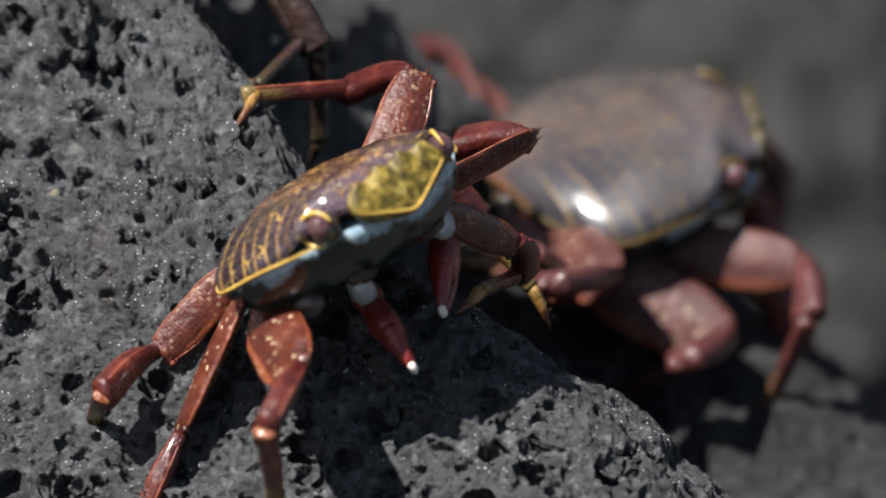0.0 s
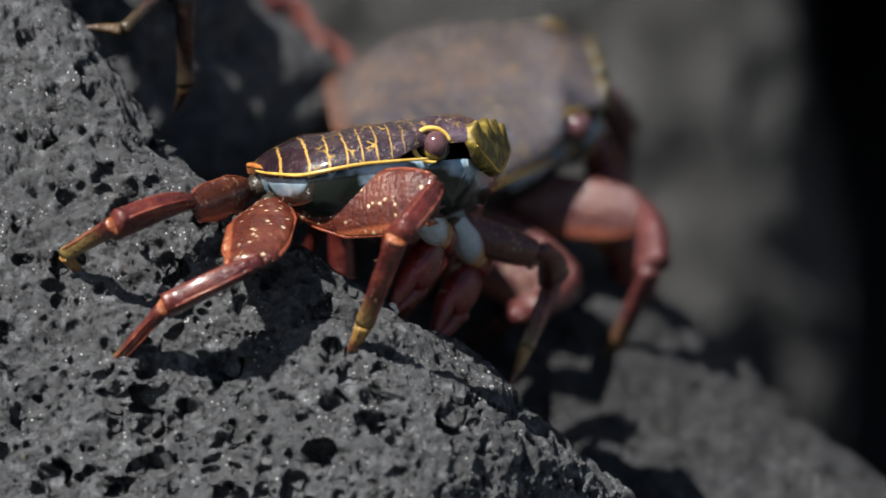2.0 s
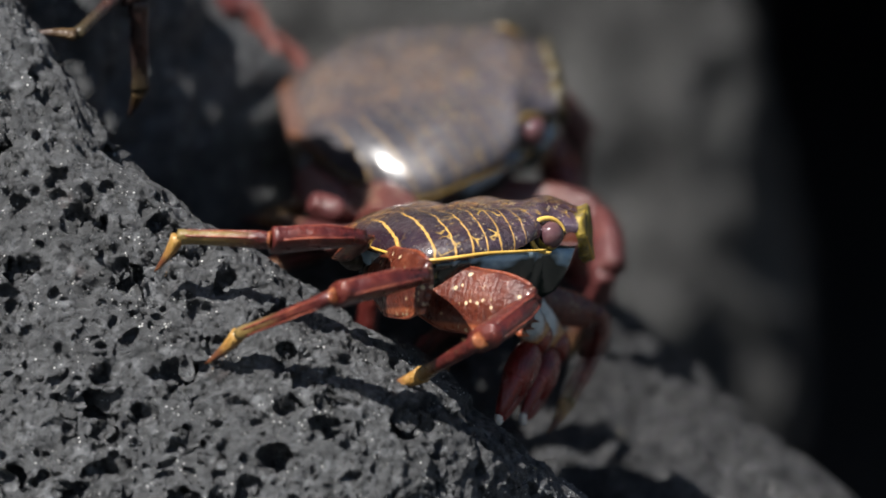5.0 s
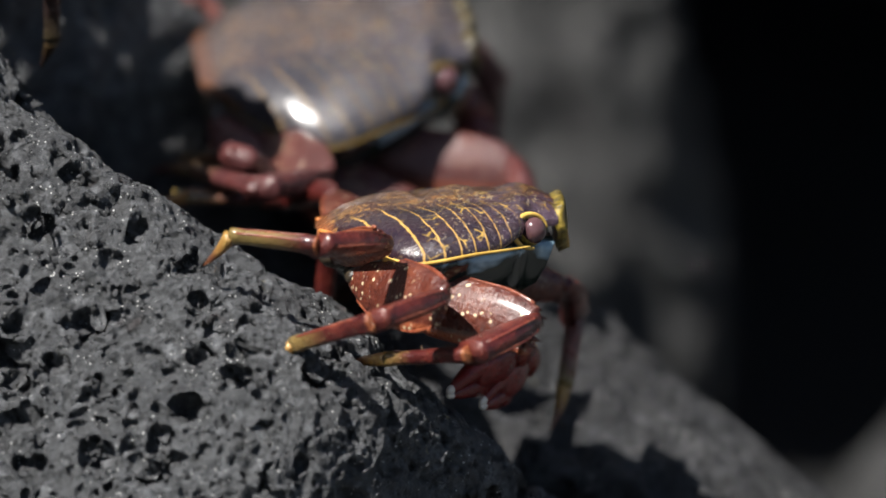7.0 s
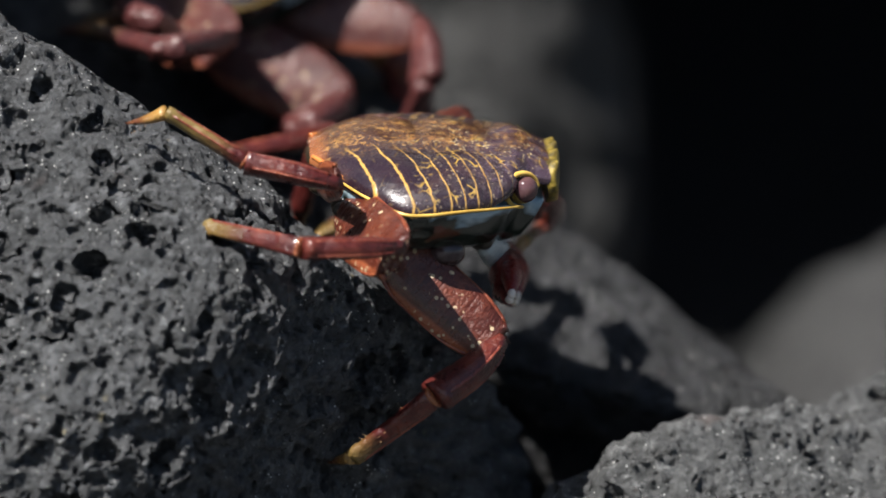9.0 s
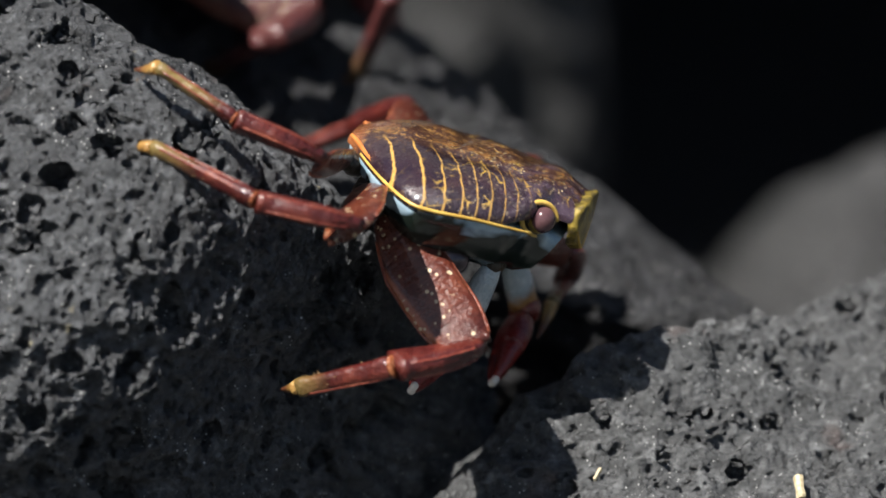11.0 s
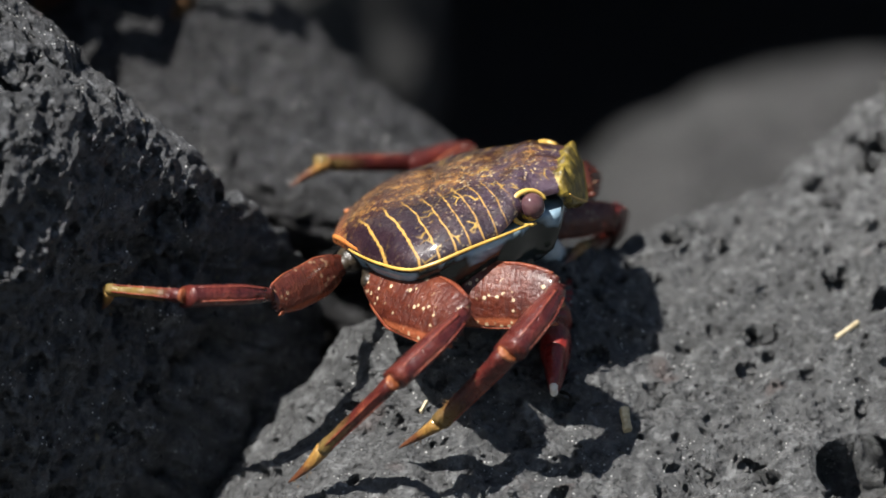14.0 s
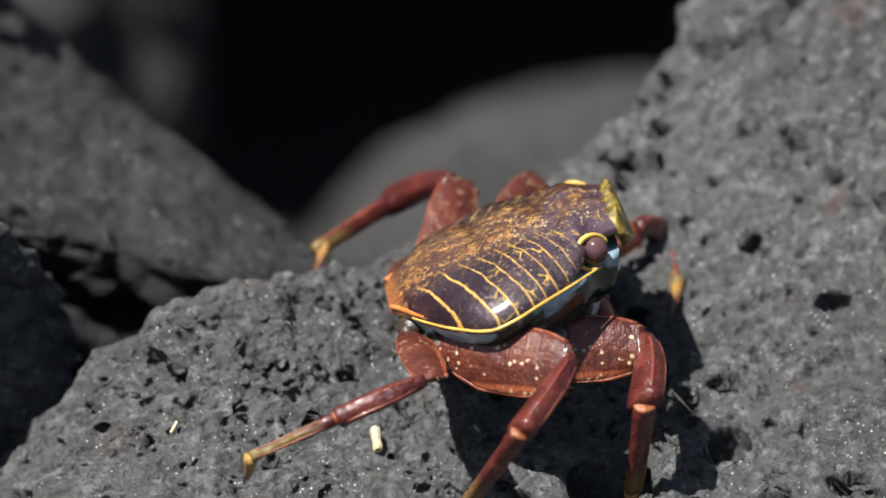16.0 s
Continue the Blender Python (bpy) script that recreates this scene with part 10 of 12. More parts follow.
    walk(limbs["L3", 2], [
        (0, pose(-0.02600, 0.05301, -0.01138, -57.2, -5.4, -89.4)), (0.25, pose(-0.01317, 0.05150, -0.01273, -62.6, -6.4, -90.2)), (0.5, pose(-0.00261, 0.04527, -0.01386, -68.8, -7.5, -91.0)),
        (0.75, pose(-0.00353, 0.04688, -0.01420, -72.7, -5.0, -92.9)), (1, pose(-0.00449, 0.04842, -0.01454, -76.0, -2.6, -94.8)), (1.25, pose(-0.00561, 0.05164, -0.01648, -76.7, 10.6, -108.3)),
        (1.5, pose(-0.00527, 0.05443, -0.01910, -88.1, 28.9, -131.3)), (1.75, pose(-0.00348, 0.05633, -0.02095, -121.9, 41.9, -162.4)), (2, pose(-0.00141, 0.05726, -0.02111, -178.6, 44.7, 171.9)),
        (2.25, pose(-0.00141, 0.05726, -0.02111, 144.1, 44.7, 171.9)), (2.5, pose(-0.00141, 0.05726, -0.02111, 117.4, 44.7, 171.9)), (2.75, pose(-0.00141, 0.05726, -0.02111, 100.3, 44.7, 171.9)),
        (3, pose(-0.00141, 0.05726, -0.02111, 89.7, 44.7, 171.9)), (3.25, pose(-0.00141, 0.05726, -0.02111, 83.2, 44.7, 171.9)), (3.5, pose(-0.00141, 0.05726, -0.02111, 79.2, 44.7, 171.9)),
        (3.75, pose(-0.00141, 0.05726, -0.02111, 76.7, 44.7, 171.9)), (4, pose(-0.00141, 0.05726, -0.02111, 75.3, 44.7, 171.9)), (4.5, pose(-0.00141, 0.05726, -0.02111, 74.3, 44.7, 171.9)),
        (5, pose(-0.00141, 0.05726, -0.02111, 73.8, 44.7, 171.9)), (5.5, pose(-0.00141, 0.05726, -0.02111, 73.5, 44.7, 171.9)), (5.75, pose(-0.00141, 0.05726, -0.02111, 73.3, 44.7, 171.9)),
        (6, pose(-0.00141, 0.05726, -0.02111, 73.1, 44.7, 171.9)), (6.25, pose(-0.00141, 0.05726, -0.02111, 73.1, 44.7, 171.9)), (6.5, pose(-0.00141, 0.05726, -0.02111, 73.0, 44.7, 171.9)),
        (6.75, pose(-0.00141, 0.05726, -0.02111, 73.0, 44.7, 171.9)), (7, pose(-0.00141, 0.05726, -0.02111, 73.0, 44.7, 171.9)), (7.25, pose(-0.00141, 0.05726, -0.02111, 73.0, 44.7, 171.9)),
        (7.5, pose(-0.00141, 0.05726, -0.02111, 72.9, 44.7, 171.9)), (7.75, pose(-0.00141, 0.05726, -0.02111, 72.9, 44.7, 171.9)), (8, pose(-0.00141, 0.05726, -0.02111, 72.9, 44.7, 171.9)),
        (8.25, pose(-0.00141, 0.05726, -0.02111, 72.9, 44.7, 171.9)), (8.5, pose(-0.00141, 0.05726, -0.02111, 72.9, 44.7, 171.9)), (8.75, pose(-0.00141, 0.05726, -0.02111, 72.9, 44.7, 171.9)),
        (9, pose(-0.00141, 0.05726, -0.02111, 72.9, 44.7, 171.9)), (9.5, pose(-0.00141, 0.05726, -0.02111, 72.9, 44.7, 171.9)), (10, pose(-0.00141, 0.05726, -0.02111, 72.9, 44.7, 171.9)),
        (10.5, pose(-0.00141, 0.05726, -0.02111, 72.9, 44.7, 171.9)), (11, pose(-0.00141, 0.05726, -0.02111, 72.9, 44.7, 171.9)), (11.5, pose(-0.00141, 0.05726, -0.02111, 72.9, 44.7, 171.9)),
        (11.75, pose(-0.00141, 0.05726, -0.02111, 72.9, 44.7, 171.9)), (12, pose(-0.00141, 0.05726, -0.02111, 72.9, 44.7, 171.9)), (12.25, pose(-0.00141, 0.05726, -0.02111, 72.9, 44.7, 171.9)),
        (12.5, pose(-0.00141, 0.05726, -0.02111, 72.9, 44.7, 171.9)), (12.75, pose(-0.00141, 0.05726, -0.02111, 72.9, 44.7, 171.9)), (13, pose(-0.00141, 0.05726, -0.02111, 72.9, 44.7, 171.9)),
        (13.25, pose(0.00472, 0.05673, -0.02115, 75.2, 44.7, 171.9)), (13.5, pose(0.01074, 0.05503, -0.02092, 79.3, 44.7, 171.9)), (13.75, pose(0.01602, 0.05221, -0.02042, 85.9, 44.7, 171.9)),
        (14, pose(0.02015, 0.04861, -0.01973, 96.2, 44.7, 171.9)), (14.25, pose(0.01918, 0.05061, -0.01684, 104.8, 44.7, 171.9)), (14.5, pose(0.01809, 0.05249, -0.01395, 111.5, 44.7, 171.9)),
        (14.75, pose(0.01390, 0.05525, -0.01612, 111.1, 44.7, 171.9)), (15, pose(0.00898, 0.05696, -0.01823, 105.1, 44.7, 171.9)), (15.25, pose(0.00374, 0.05754, -0.01995, 96.2, 44.7, 171.9)),
        (15.5, pose(-0.00141, 0.05726, -0.02111, 87.1, 44.7, 171.9)), (15.75, pose(-0.00141, 0.05726, -0.02111, 81.6, 44.7, 171.9)), (16, pose(-0.00141, 0.05726, -0.02111, 78.2, 44.7, 171.9)),
    ])
    walk(limbs["L3", 3], [
        (0, pose(-0.02571, 0.02713, -0.00893, -128.4, 38.6, -74.8)), (0.25, pose(-0.01325, 0.02567, -0.00982, -124.0, 28.3, -84.3)), (0.5, pose(-0.00305, 0.01950, -0.01048, -112.9, 17.5, -92.0)),
        (0.75, pose(-0.00483, 0.02101, -0.01192, -112.2, 21.1, -98.3)), (1, pose(-0.00664, 0.02253, -0.01337, -117.2, 24.4, -104.8)), (1.25, pose(-0.01362, 0.02737, -0.02126, -123.9, 38.0, -112.8)),
        (1.5, pose(-0.02029, 0.03734, -0.03168, -139.9, 53.4, -127.4)), (1.75, pose(-0.02192, 0.05049, -0.03832, -174.8, 65.2, -155.8)), (2, pose(-0.01970, 0.05987, -0.03941, 135.3, 67.6, 166.0)),
        (2.25, pose(-0.01970, 0.05987, -0.03941, 126.7, 67.6, 166.0)), (2.5, pose(-0.01970, 0.05987, -0.03941, 121.8, 67.6, 166.0)), (2.75, pose(-0.01970, 0.05987, -0.03941, 119.0, 67.6, 166.0)),
        (3, pose(-0.01970, 0.05987, -0.03941, 117.5, 67.6, 166.0)), (3.25, pose(-0.01970, 0.05987, -0.03941, 116.6, 67.6, 166.0)), (3.5, pose(-0.01970, 0.05987, -0.03941, 116.1, 67.6, 166.0)),
        (3.75, pose(-0.01970, 0.05987, -0.03941, 115.9, 67.6, 166.0)), (4, pose(-0.01970, 0.05987, -0.03941, 115.7, 67.6, 166.0)), (4.5, pose(-0.01970, 0.05987, -0.03941, 115.6, 67.6, 166.0)),
        (5, pose(-0.01970, 0.05987, -0.03941, 115.6, 67.6, 166.0)), (5.5, pose(-0.01970, 0.05987, -0.03941, 115.5, 67.6, 166.0)), (5.75, pose(-0.01970, 0.05987, -0.03941, 115.5, 67.6, 166.0)),
        (6, pose(-0.01970, 0.05987, -0.03941, 115.5, 67.6, 166.0)), (6.25, pose(-0.01970, 0.05987, -0.03941, 115.5, 67.6, 166.0)), (6.5, pose(-0.01970, 0.05987, -0.03941, 115.5, 67.6, 166.0)),
        (6.75, pose(-0.01970, 0.05987, -0.03941, 115.5, 67.6, 166.0)), (7, pose(-0.01970, 0.05987, -0.03941, 115.5, 67.6, 166.0)), (7.25, pose(-0.01970, 0.05987, -0.03941, 115.5, 67.6, 166.0)),
        (7.5, pose(-0.01970, 0.05987, -0.03941, 115.5, 67.6, 166.0)), (7.75, pose(-0.01970, 0.05987, -0.03941, 115.5, 67.6, 166.0)), (8, pose(-0.01970, 0.05987, -0.03941, 115.5, 67.6, 166.0)),
        (8.25, pose(-0.01970, 0.05987, -0.03941, 115.5, 67.6, 166.0)), (8.5, pose(-0.01970, 0.05987, -0.03941, 115.5, 67.6, 166.0)), (8.75, pose(-0.01970, 0.05987, -0.03941, 115.5, 67.6, 166.0)),
        (9, pose(-0.01970, 0.05987, -0.03941, 115.5, 67.6, 166.0)), (9.5, pose(-0.01970, 0.05987, -0.03941, 115.5, 67.6, 166.0)), (10, pose(-0.01970, 0.05987, -0.03941, 115.5, 67.6, 166.0)),
        (10.5, pose(-0.01970, 0.05987, -0.03941, 115.5, 67.6, 166.0)), (11, pose(-0.01970, 0.05987, -0.03941, 115.5, 67.6, 166.0)), (11.5, pose(-0.01970, 0.05987, -0.03941, 115.5, 67.6, 166.0)),
        (11.75, pose(-0.01970, 0.05987, -0.03941, 115.5, 67.6, 166.0)), (12, pose(-0.01970, 0.05987, -0.03941, 115.5, 67.6, 166.0)), (12.25, pose(-0.01970, 0.05987, -0.03941, 115.5, 67.6, 166.0)),
        (12.5, pose(-0.01970, 0.05987, -0.03941, 115.5, 67.6, 166.0)), (12.75, pose(-0.01970, 0.05987, -0.03941, 115.5, 67.6, 166.0)), (13, pose(-0.01970, 0.05987, -0.03941, 115.5, 67.6, 166.0)),
        (13.25, pose(-0.01357, 0.05934, -0.03944, 120.9, 67.6, 166.0)), (13.5, pose(-0.00756, 0.05764, -0.03921, 130.2, 67.6, 166.0)), (13.75, pose(-0.00227, 0.05482, -0.03871, 142.0, 67.6, 166.0)),
        (14, pose(0.00186, 0.05122, -0.03802, 154.8, 67.6, 166.0)), (14.25, pose(0.00089, 0.05322, -0.03514, 161.3, 67.6, 166.0)), (14.5, pose(-0.00020, 0.05511, -0.03224, 164.3, 67.6, 166.0)),
        (14.75, pose(-0.00439, 0.05787, -0.03441, 160.5, 67.6, 166.0)), (15, pose(-0.00931, 0.05957, -0.03653, 152.4, 67.6, 166.0)), (15.25, pose(-0.01456, 0.06016, -0.03824, 141.8, 67.6, 166.0)),
        (15.5, pose(-0.01970, 0.05987, -0.03941, 130.3, 67.6, 166.0)), (15.75, pose(-0.01970, 0.05987, -0.03941, 123.8, 67.6, 166.0)), (16, pose(-0.01970, 0.05987, -0.03941, 120.2, 67.6, 166.0)),
    ])
    walk(limbs["L2", 0], [
        (0, pose(0.00420, 0.02040, -0.01500, 27.7, 40.8, 111.2)), (0.25, pose(0.00420, 0.02040, -0.01500, 11.1, 43.7, 78.2)), (0.5, pose(0.00420, 0.02040, -0.01500, -2.2, 37.1, 47.1)),
        (0.75, pose(0.00420, 0.02040, -0.01500, 3.3, 32.4, 51.1)), (1, pose(0.00420, 0.02040, -0.01500, 7.2, 27.6, 54.8)), (1.25, pose(0.00420, 0.02040, -0.01500, 6.5, 23.0, 50.0)),
        (1.5, pose(0.00420, 0.02040, -0.01500, 6.3, 18.2, 45.5)), (1.75, pose(0.00420, 0.02040, -0.01500, 6.6, 19.0, 40.4)), (2, pose(0.00420, 0.02040, -0.01500, 6.8, 19.7, 35.3)),
        (2.25, pose(0.00420, 0.02040, -0.01500, 8.3, 20.7, 37.3)), (2.5, pose(0.00420, 0.02040, -0.01500, 9.7, 21.8, 39.4)), (2.75, pose(0.00420, 0.02040, -0.01500, 6.3, 25.8, 28.7)),
        (3, pose(0.00420, 0.02040, -0.01500, 2.1, 28.9, 17.2)), (3.25, pose(0.00420, 0.02040, -0.01500, 8.1, 26.7, 31.5)), (3.5, pose(0.00420, 0.02040, -0.01500, 12.6, 23.1, 45.1)),
        (3.75, pose(0.00420, 0.02040, -0.01500, 10.7, 21.7, 42.5)), (4, pose(0.00420, 0.02040, -0.01500, 9.0, 20.2, 40.0)), (4.5, pose(0.00420, 0.02040, -0.01500, 5.8, 17.1, 34.9)),
        (5, pose(0.00420, 0.02040, -0.01500, 2.8, 13.7, 29.9)), (5.5, pose(0.00420, 0.02040, -0.01500, 0.2, 10.4, 25.2)), (5.75, pose(0.00420, 0.02040, -0.01500, -1.2, 8.7, 22.9)),
        (6, pose(0.00420, 0.02040, -0.01500, -2.3, 7.1, 20.6)), (6.25, pose(0.00420, 0.02040, -0.01500, -4.2, 4.4, 17.0)), (6.5, pose(0.00420, 0.02040, -0.01500, -5.9, 1.7, 13.3)),
        (6.75, pose(0.00420, 0.02040, -0.01500, -5.2, 6.7, 18.3)), (7, pose(0.00420, 0.02040, -0.01500, -3.4, 11.6, 23.5)), (7.25, pose(0.00420, 0.02040, -0.01500, -4.6, 8.2, 21.0)),
        (7.5, pose(0.00420, 0.02040, -0.01500, -6.0, 4.8, 18.6)), (7.75, pose(0.00420, 0.02040, -0.01500, -7.9, 3.7, 17.4)), (8, pose(0.00420, 0.02040, -0.01500, -9.9, 2.6, 16.1)),
        (8.25, pose(0.00420, 0.02040, -0.01500, -10.6, 3.3, 23.9)), (8.5, pose(0.00420, 0.02040, -0.01500, -11.3, 3.9, 31.7)), (8.75, pose(0.00420, 0.02040, -0.01500, -11.9, 4.7, 30.4)),
        (9, pose(0.00420, 0.02040, -0.01500, -12.3, 5.5, 29.1)), (9.5, pose(0.00420, 0.02040, -0.01500, -11.1, 5.5, 33.0)), (10, pose(0.00420, 0.02040, -0.01500, -9.9, 5.5, 36.9)),
        (10.5, pose(0.00420, 0.02040, -0.01500, -9.0, 5.4, 40.8)), (11, pose(0.00420, 0.02040, -0.01500, -8.4, 5.3, 44.7)), (11.5, pose(0.00420, 0.02040, -0.01500, -8.1, 5.2, 48.5)),
        (11.75, pose(0.00420, 0.02040, -0.01500, -10.1, 1.5, 42.5)), (12, pose(0.00420, 0.02040, -0.01500, -11.5, -2.1, 36.5)), (12.25, pose(0.00420, 0.02040, -0.01500, -12.0, -0.8, 40.5)),
        (12.5, pose(0.00420, 0.02040, -0.01500, -12.2, 0.6, 44.4)), (12.75, pose(0.00420, 0.02040, -0.01500, -11.8, 2.9, 44.9)), (13, pose(0.00420, 0.02040, -0.01500, -11.2, 5.1, 45.5)),
        (13.25, pose(0.00420, 0.02040, -0.01500, -13.1, 0.8, 44.3)), (13.5, pose(0.00420, 0.02040, -0.01500, -15.7, -3.5, 43.2)), (13.75, pose(0.00420, 0.02040, -0.01500, -12.6, 4.3, 37.1)),
        (14, pose(0.00420, 0.02040, -0.01500, -10.0, 12.0, 30.9)), (14.25, pose(0.00420, 0.02040, -0.01500, -8.0, 11.1, 36.6)), (14.5, pose(0.00420, 0.02040, -0.01500, -6.6, 10.1, 42.2)),
        (14.75, pose(0.00420, 0.02040, -0.01500, -9.2, 11.7, 27.8)), (15, pose(0.00420, 0.02040, -0.01500, -12.5, 12.5, 13.4)), (15.25, pose(0.00420, 0.02040, -0.01500, -12.3, 15.3, 16.4)),
        (15.5, pose(0.00420, 0.02040, -0.01500, -11.7, 18.0, 19.5)), (15.75, pose(0.00420, 0.02040, -0.01500, -12.7, 11.4, 22.5)), (16, pose(0.00420, 0.02040, -0.01500, -14.1, 4.7, 25.5)),
    ])
    walk(limbs["L2", 1], [
        (0, pose(-0.00402, 0.04156, -0.03461, 70.7, 34.1, 155.3)), (0.25, pose(0.00863, 0.04165, -0.03571, 58.7, 44.1, 141.1)), (0.5, pose(0.02049, 0.03793, -0.03310, 46.3, 51.7, 121.9)),
        (0.75, pose(0.02009, 0.04012, -0.03109, 48.1, 43.1, 118.9)), (1, pose(0.01953, 0.04211, -0.02892, 51.2, 34.4, 116.6)), (1.25, pose(0.02197, 0.04155, -0.02671, 53.5, 34.5, 115.9)),
        (1.5, pose(0.02419, 0.04072, -0.02435, 55.1, 34.7, 115.1)), (1.75, pose(0.02580, 0.03878, -0.02476, 49.9, 27.6, 105.4)), (2, pose(0.02726, 0.03672, -0.02510, 45.2, 19.9, 96.9)),
        (2.25, pose(0.02651, 0.03742, -0.02562, 46.9, 29.1, 101.6)), (2.5, pose(0.02572, 0.03809, -0.02613, 50.2, 38.1, 107.3)), (2.75, pose(0.02790, 0.03336, -0.02805, 50.2, 28.0, 105.2)),
        (3, pose(0.02928, 0.02818, -0.02951, 49.9, 17.9, 103.5)), (3.25, pose(0.02705, 0.03441, -0.02848, 48.3, 25.0, 102.5)), (3.5, pose(0.02368, 0.03994, -0.02677, 44.5, 32.1, 101.4)),
        (3.75, pose(0.02474, 0.03925, -0.02609, 42.9, 33.0, 100.3)), (4, pose(0.02578, 0.03849, -0.02536, 42.4, 33.9, 99.1)), (4.5, pose(0.02772, 0.03681, -0.02380, 42.1, 35.6, 96.7)),
        (5, pose(0.02945, 0.03494, -0.02213, 42.1, 37.2, 94.2)), (5.5, pose(0.03091, 0.03295, -0.02041, 42.1, 38.8, 91.6)), (5.75, pose(0.03152, 0.03193, -0.01954, 42.4, 39.6, 90.3)),
        (6, pose(0.03206, 0.03090, -0.01868, 42.5, 40.3, 88.9)), (6.25, pose(0.03281, 0.02913, -0.01730, 44.3, 38.9, 88.1)), (6.5, pose(0.03338, 0.02730, -0.01589, 46.6, 37.6, 87.3)),
        (6.75, pose(0.03248, 0.02978, -0.01849, 41.2, 35.9, 82.1)), (7, pose(0.03115, 0.03211, -0.02104, 33.5, 34.0, 77.1)), (7.25, pose(0.03191, 0.03106, -0.01929, 32.1, 34.1, 76.7)),
        (7.5, pose(0.03253, 0.02994, -0.01751, 32.5, 34.2, 76.2)), (7.75, pose(0.03278, 0.02933, -0.01693, 33.0, 34.7, 76.9)), (8, pose(0.03300, 0.02870, -0.01634, 33.4, 35.3, 77.6)),
        (8.25, pose(0.03158, 0.03253, -0.01671, 32.8, 32.6, 79.0)), (8.5, pose(0.02966, 0.03613, -0.01705, 31.7, 30.0, 80.4)), (8.75, pose(0.02998, 0.03554, -0.01747, 31.0, 29.4, 78.3)),
        (9, pose(0.03028, 0.03494, -0.01789, 31.4, 28.8, 76.3)), (9.5, pose(0.02925, 0.03665, -0.01788, 30.4, 29.5, 79.2)), (10, pose(0.02809, 0.03832, -0.01786, 27.9, 30.1, 82.3)),
        (10.5, pose(0.02682, 0.03991, -0.01782, 24.9, 30.7, 85.3)), (11, pose(0.02544, 0.04140, -0.01778, 22.0, 31.2, 88.4)), (11.5, pose(0.02399, 0.04278, -0.01772, 19.3, 31.6, 91.5)),
        (11.75, pose(0.02631, 0.04066, -0.01581, 9.2, 28.9, 83.9)), (12, pose(0.02829, 0.03824, -0.01389, -1.9, 25.8, 76.6)), (12.25, pose(0.02702, 0.03987, -0.01460, -8.6, 29.2, 74.7)),
        (12.5, pose(0.02564, 0.04138, -0.01532, -14.4, 32.6, 72.7)), (12.75, pose(0.02541, 0.04156, -0.01650, -8.9, 31.0, 78.2)), (13, pose(0.02515, 0.04171, -0.01768, 1.2, 29.3, 83.6)),
        (13.25, pose(0.02566, 0.04136, -0.01542, 4.0, 37.8, 79.9)), (13.5, pose(0.02604, 0.04089, -0.01317, 4.1, 46.2, 75.1)), (13.75, pose(0.02805, 0.03846, -0.01723, 28.9, 41.5, 93.3)),
        (14, pose(0.02937, 0.03549, -0.02122, 55.5, 34.4, 108.4)), (14.25, pose(0.02784, 0.03795, -0.02077, 42.3, 37.8, 97.7)), (14.5, pose(0.02608, 0.04024, -0.02027, 23.4, 40.1, 86.2)),
        (14.75, pose(0.03018, 0.03412, -0.02106, 26.2, 42.8, 86.1)), (15, pose(0.03270, 0.02716, -0.02149, 34.6, 45.5, 86.0)), (15.25, pose(0.03197, 0.02856, -0.02290, 47.3, 43.9, 96.4)),
        (15.5, pose(0.03110, 0.02991, -0.02427, 58.9, 41.3, 106.1)), (15.75, pose(0.03137, 0.03167, -0.02091, 40.4, 40.4, 87.2)), (16, pose(0.03120, 0.03325, -0.01744, 18.2, 36.6, 69.6)),
    ])
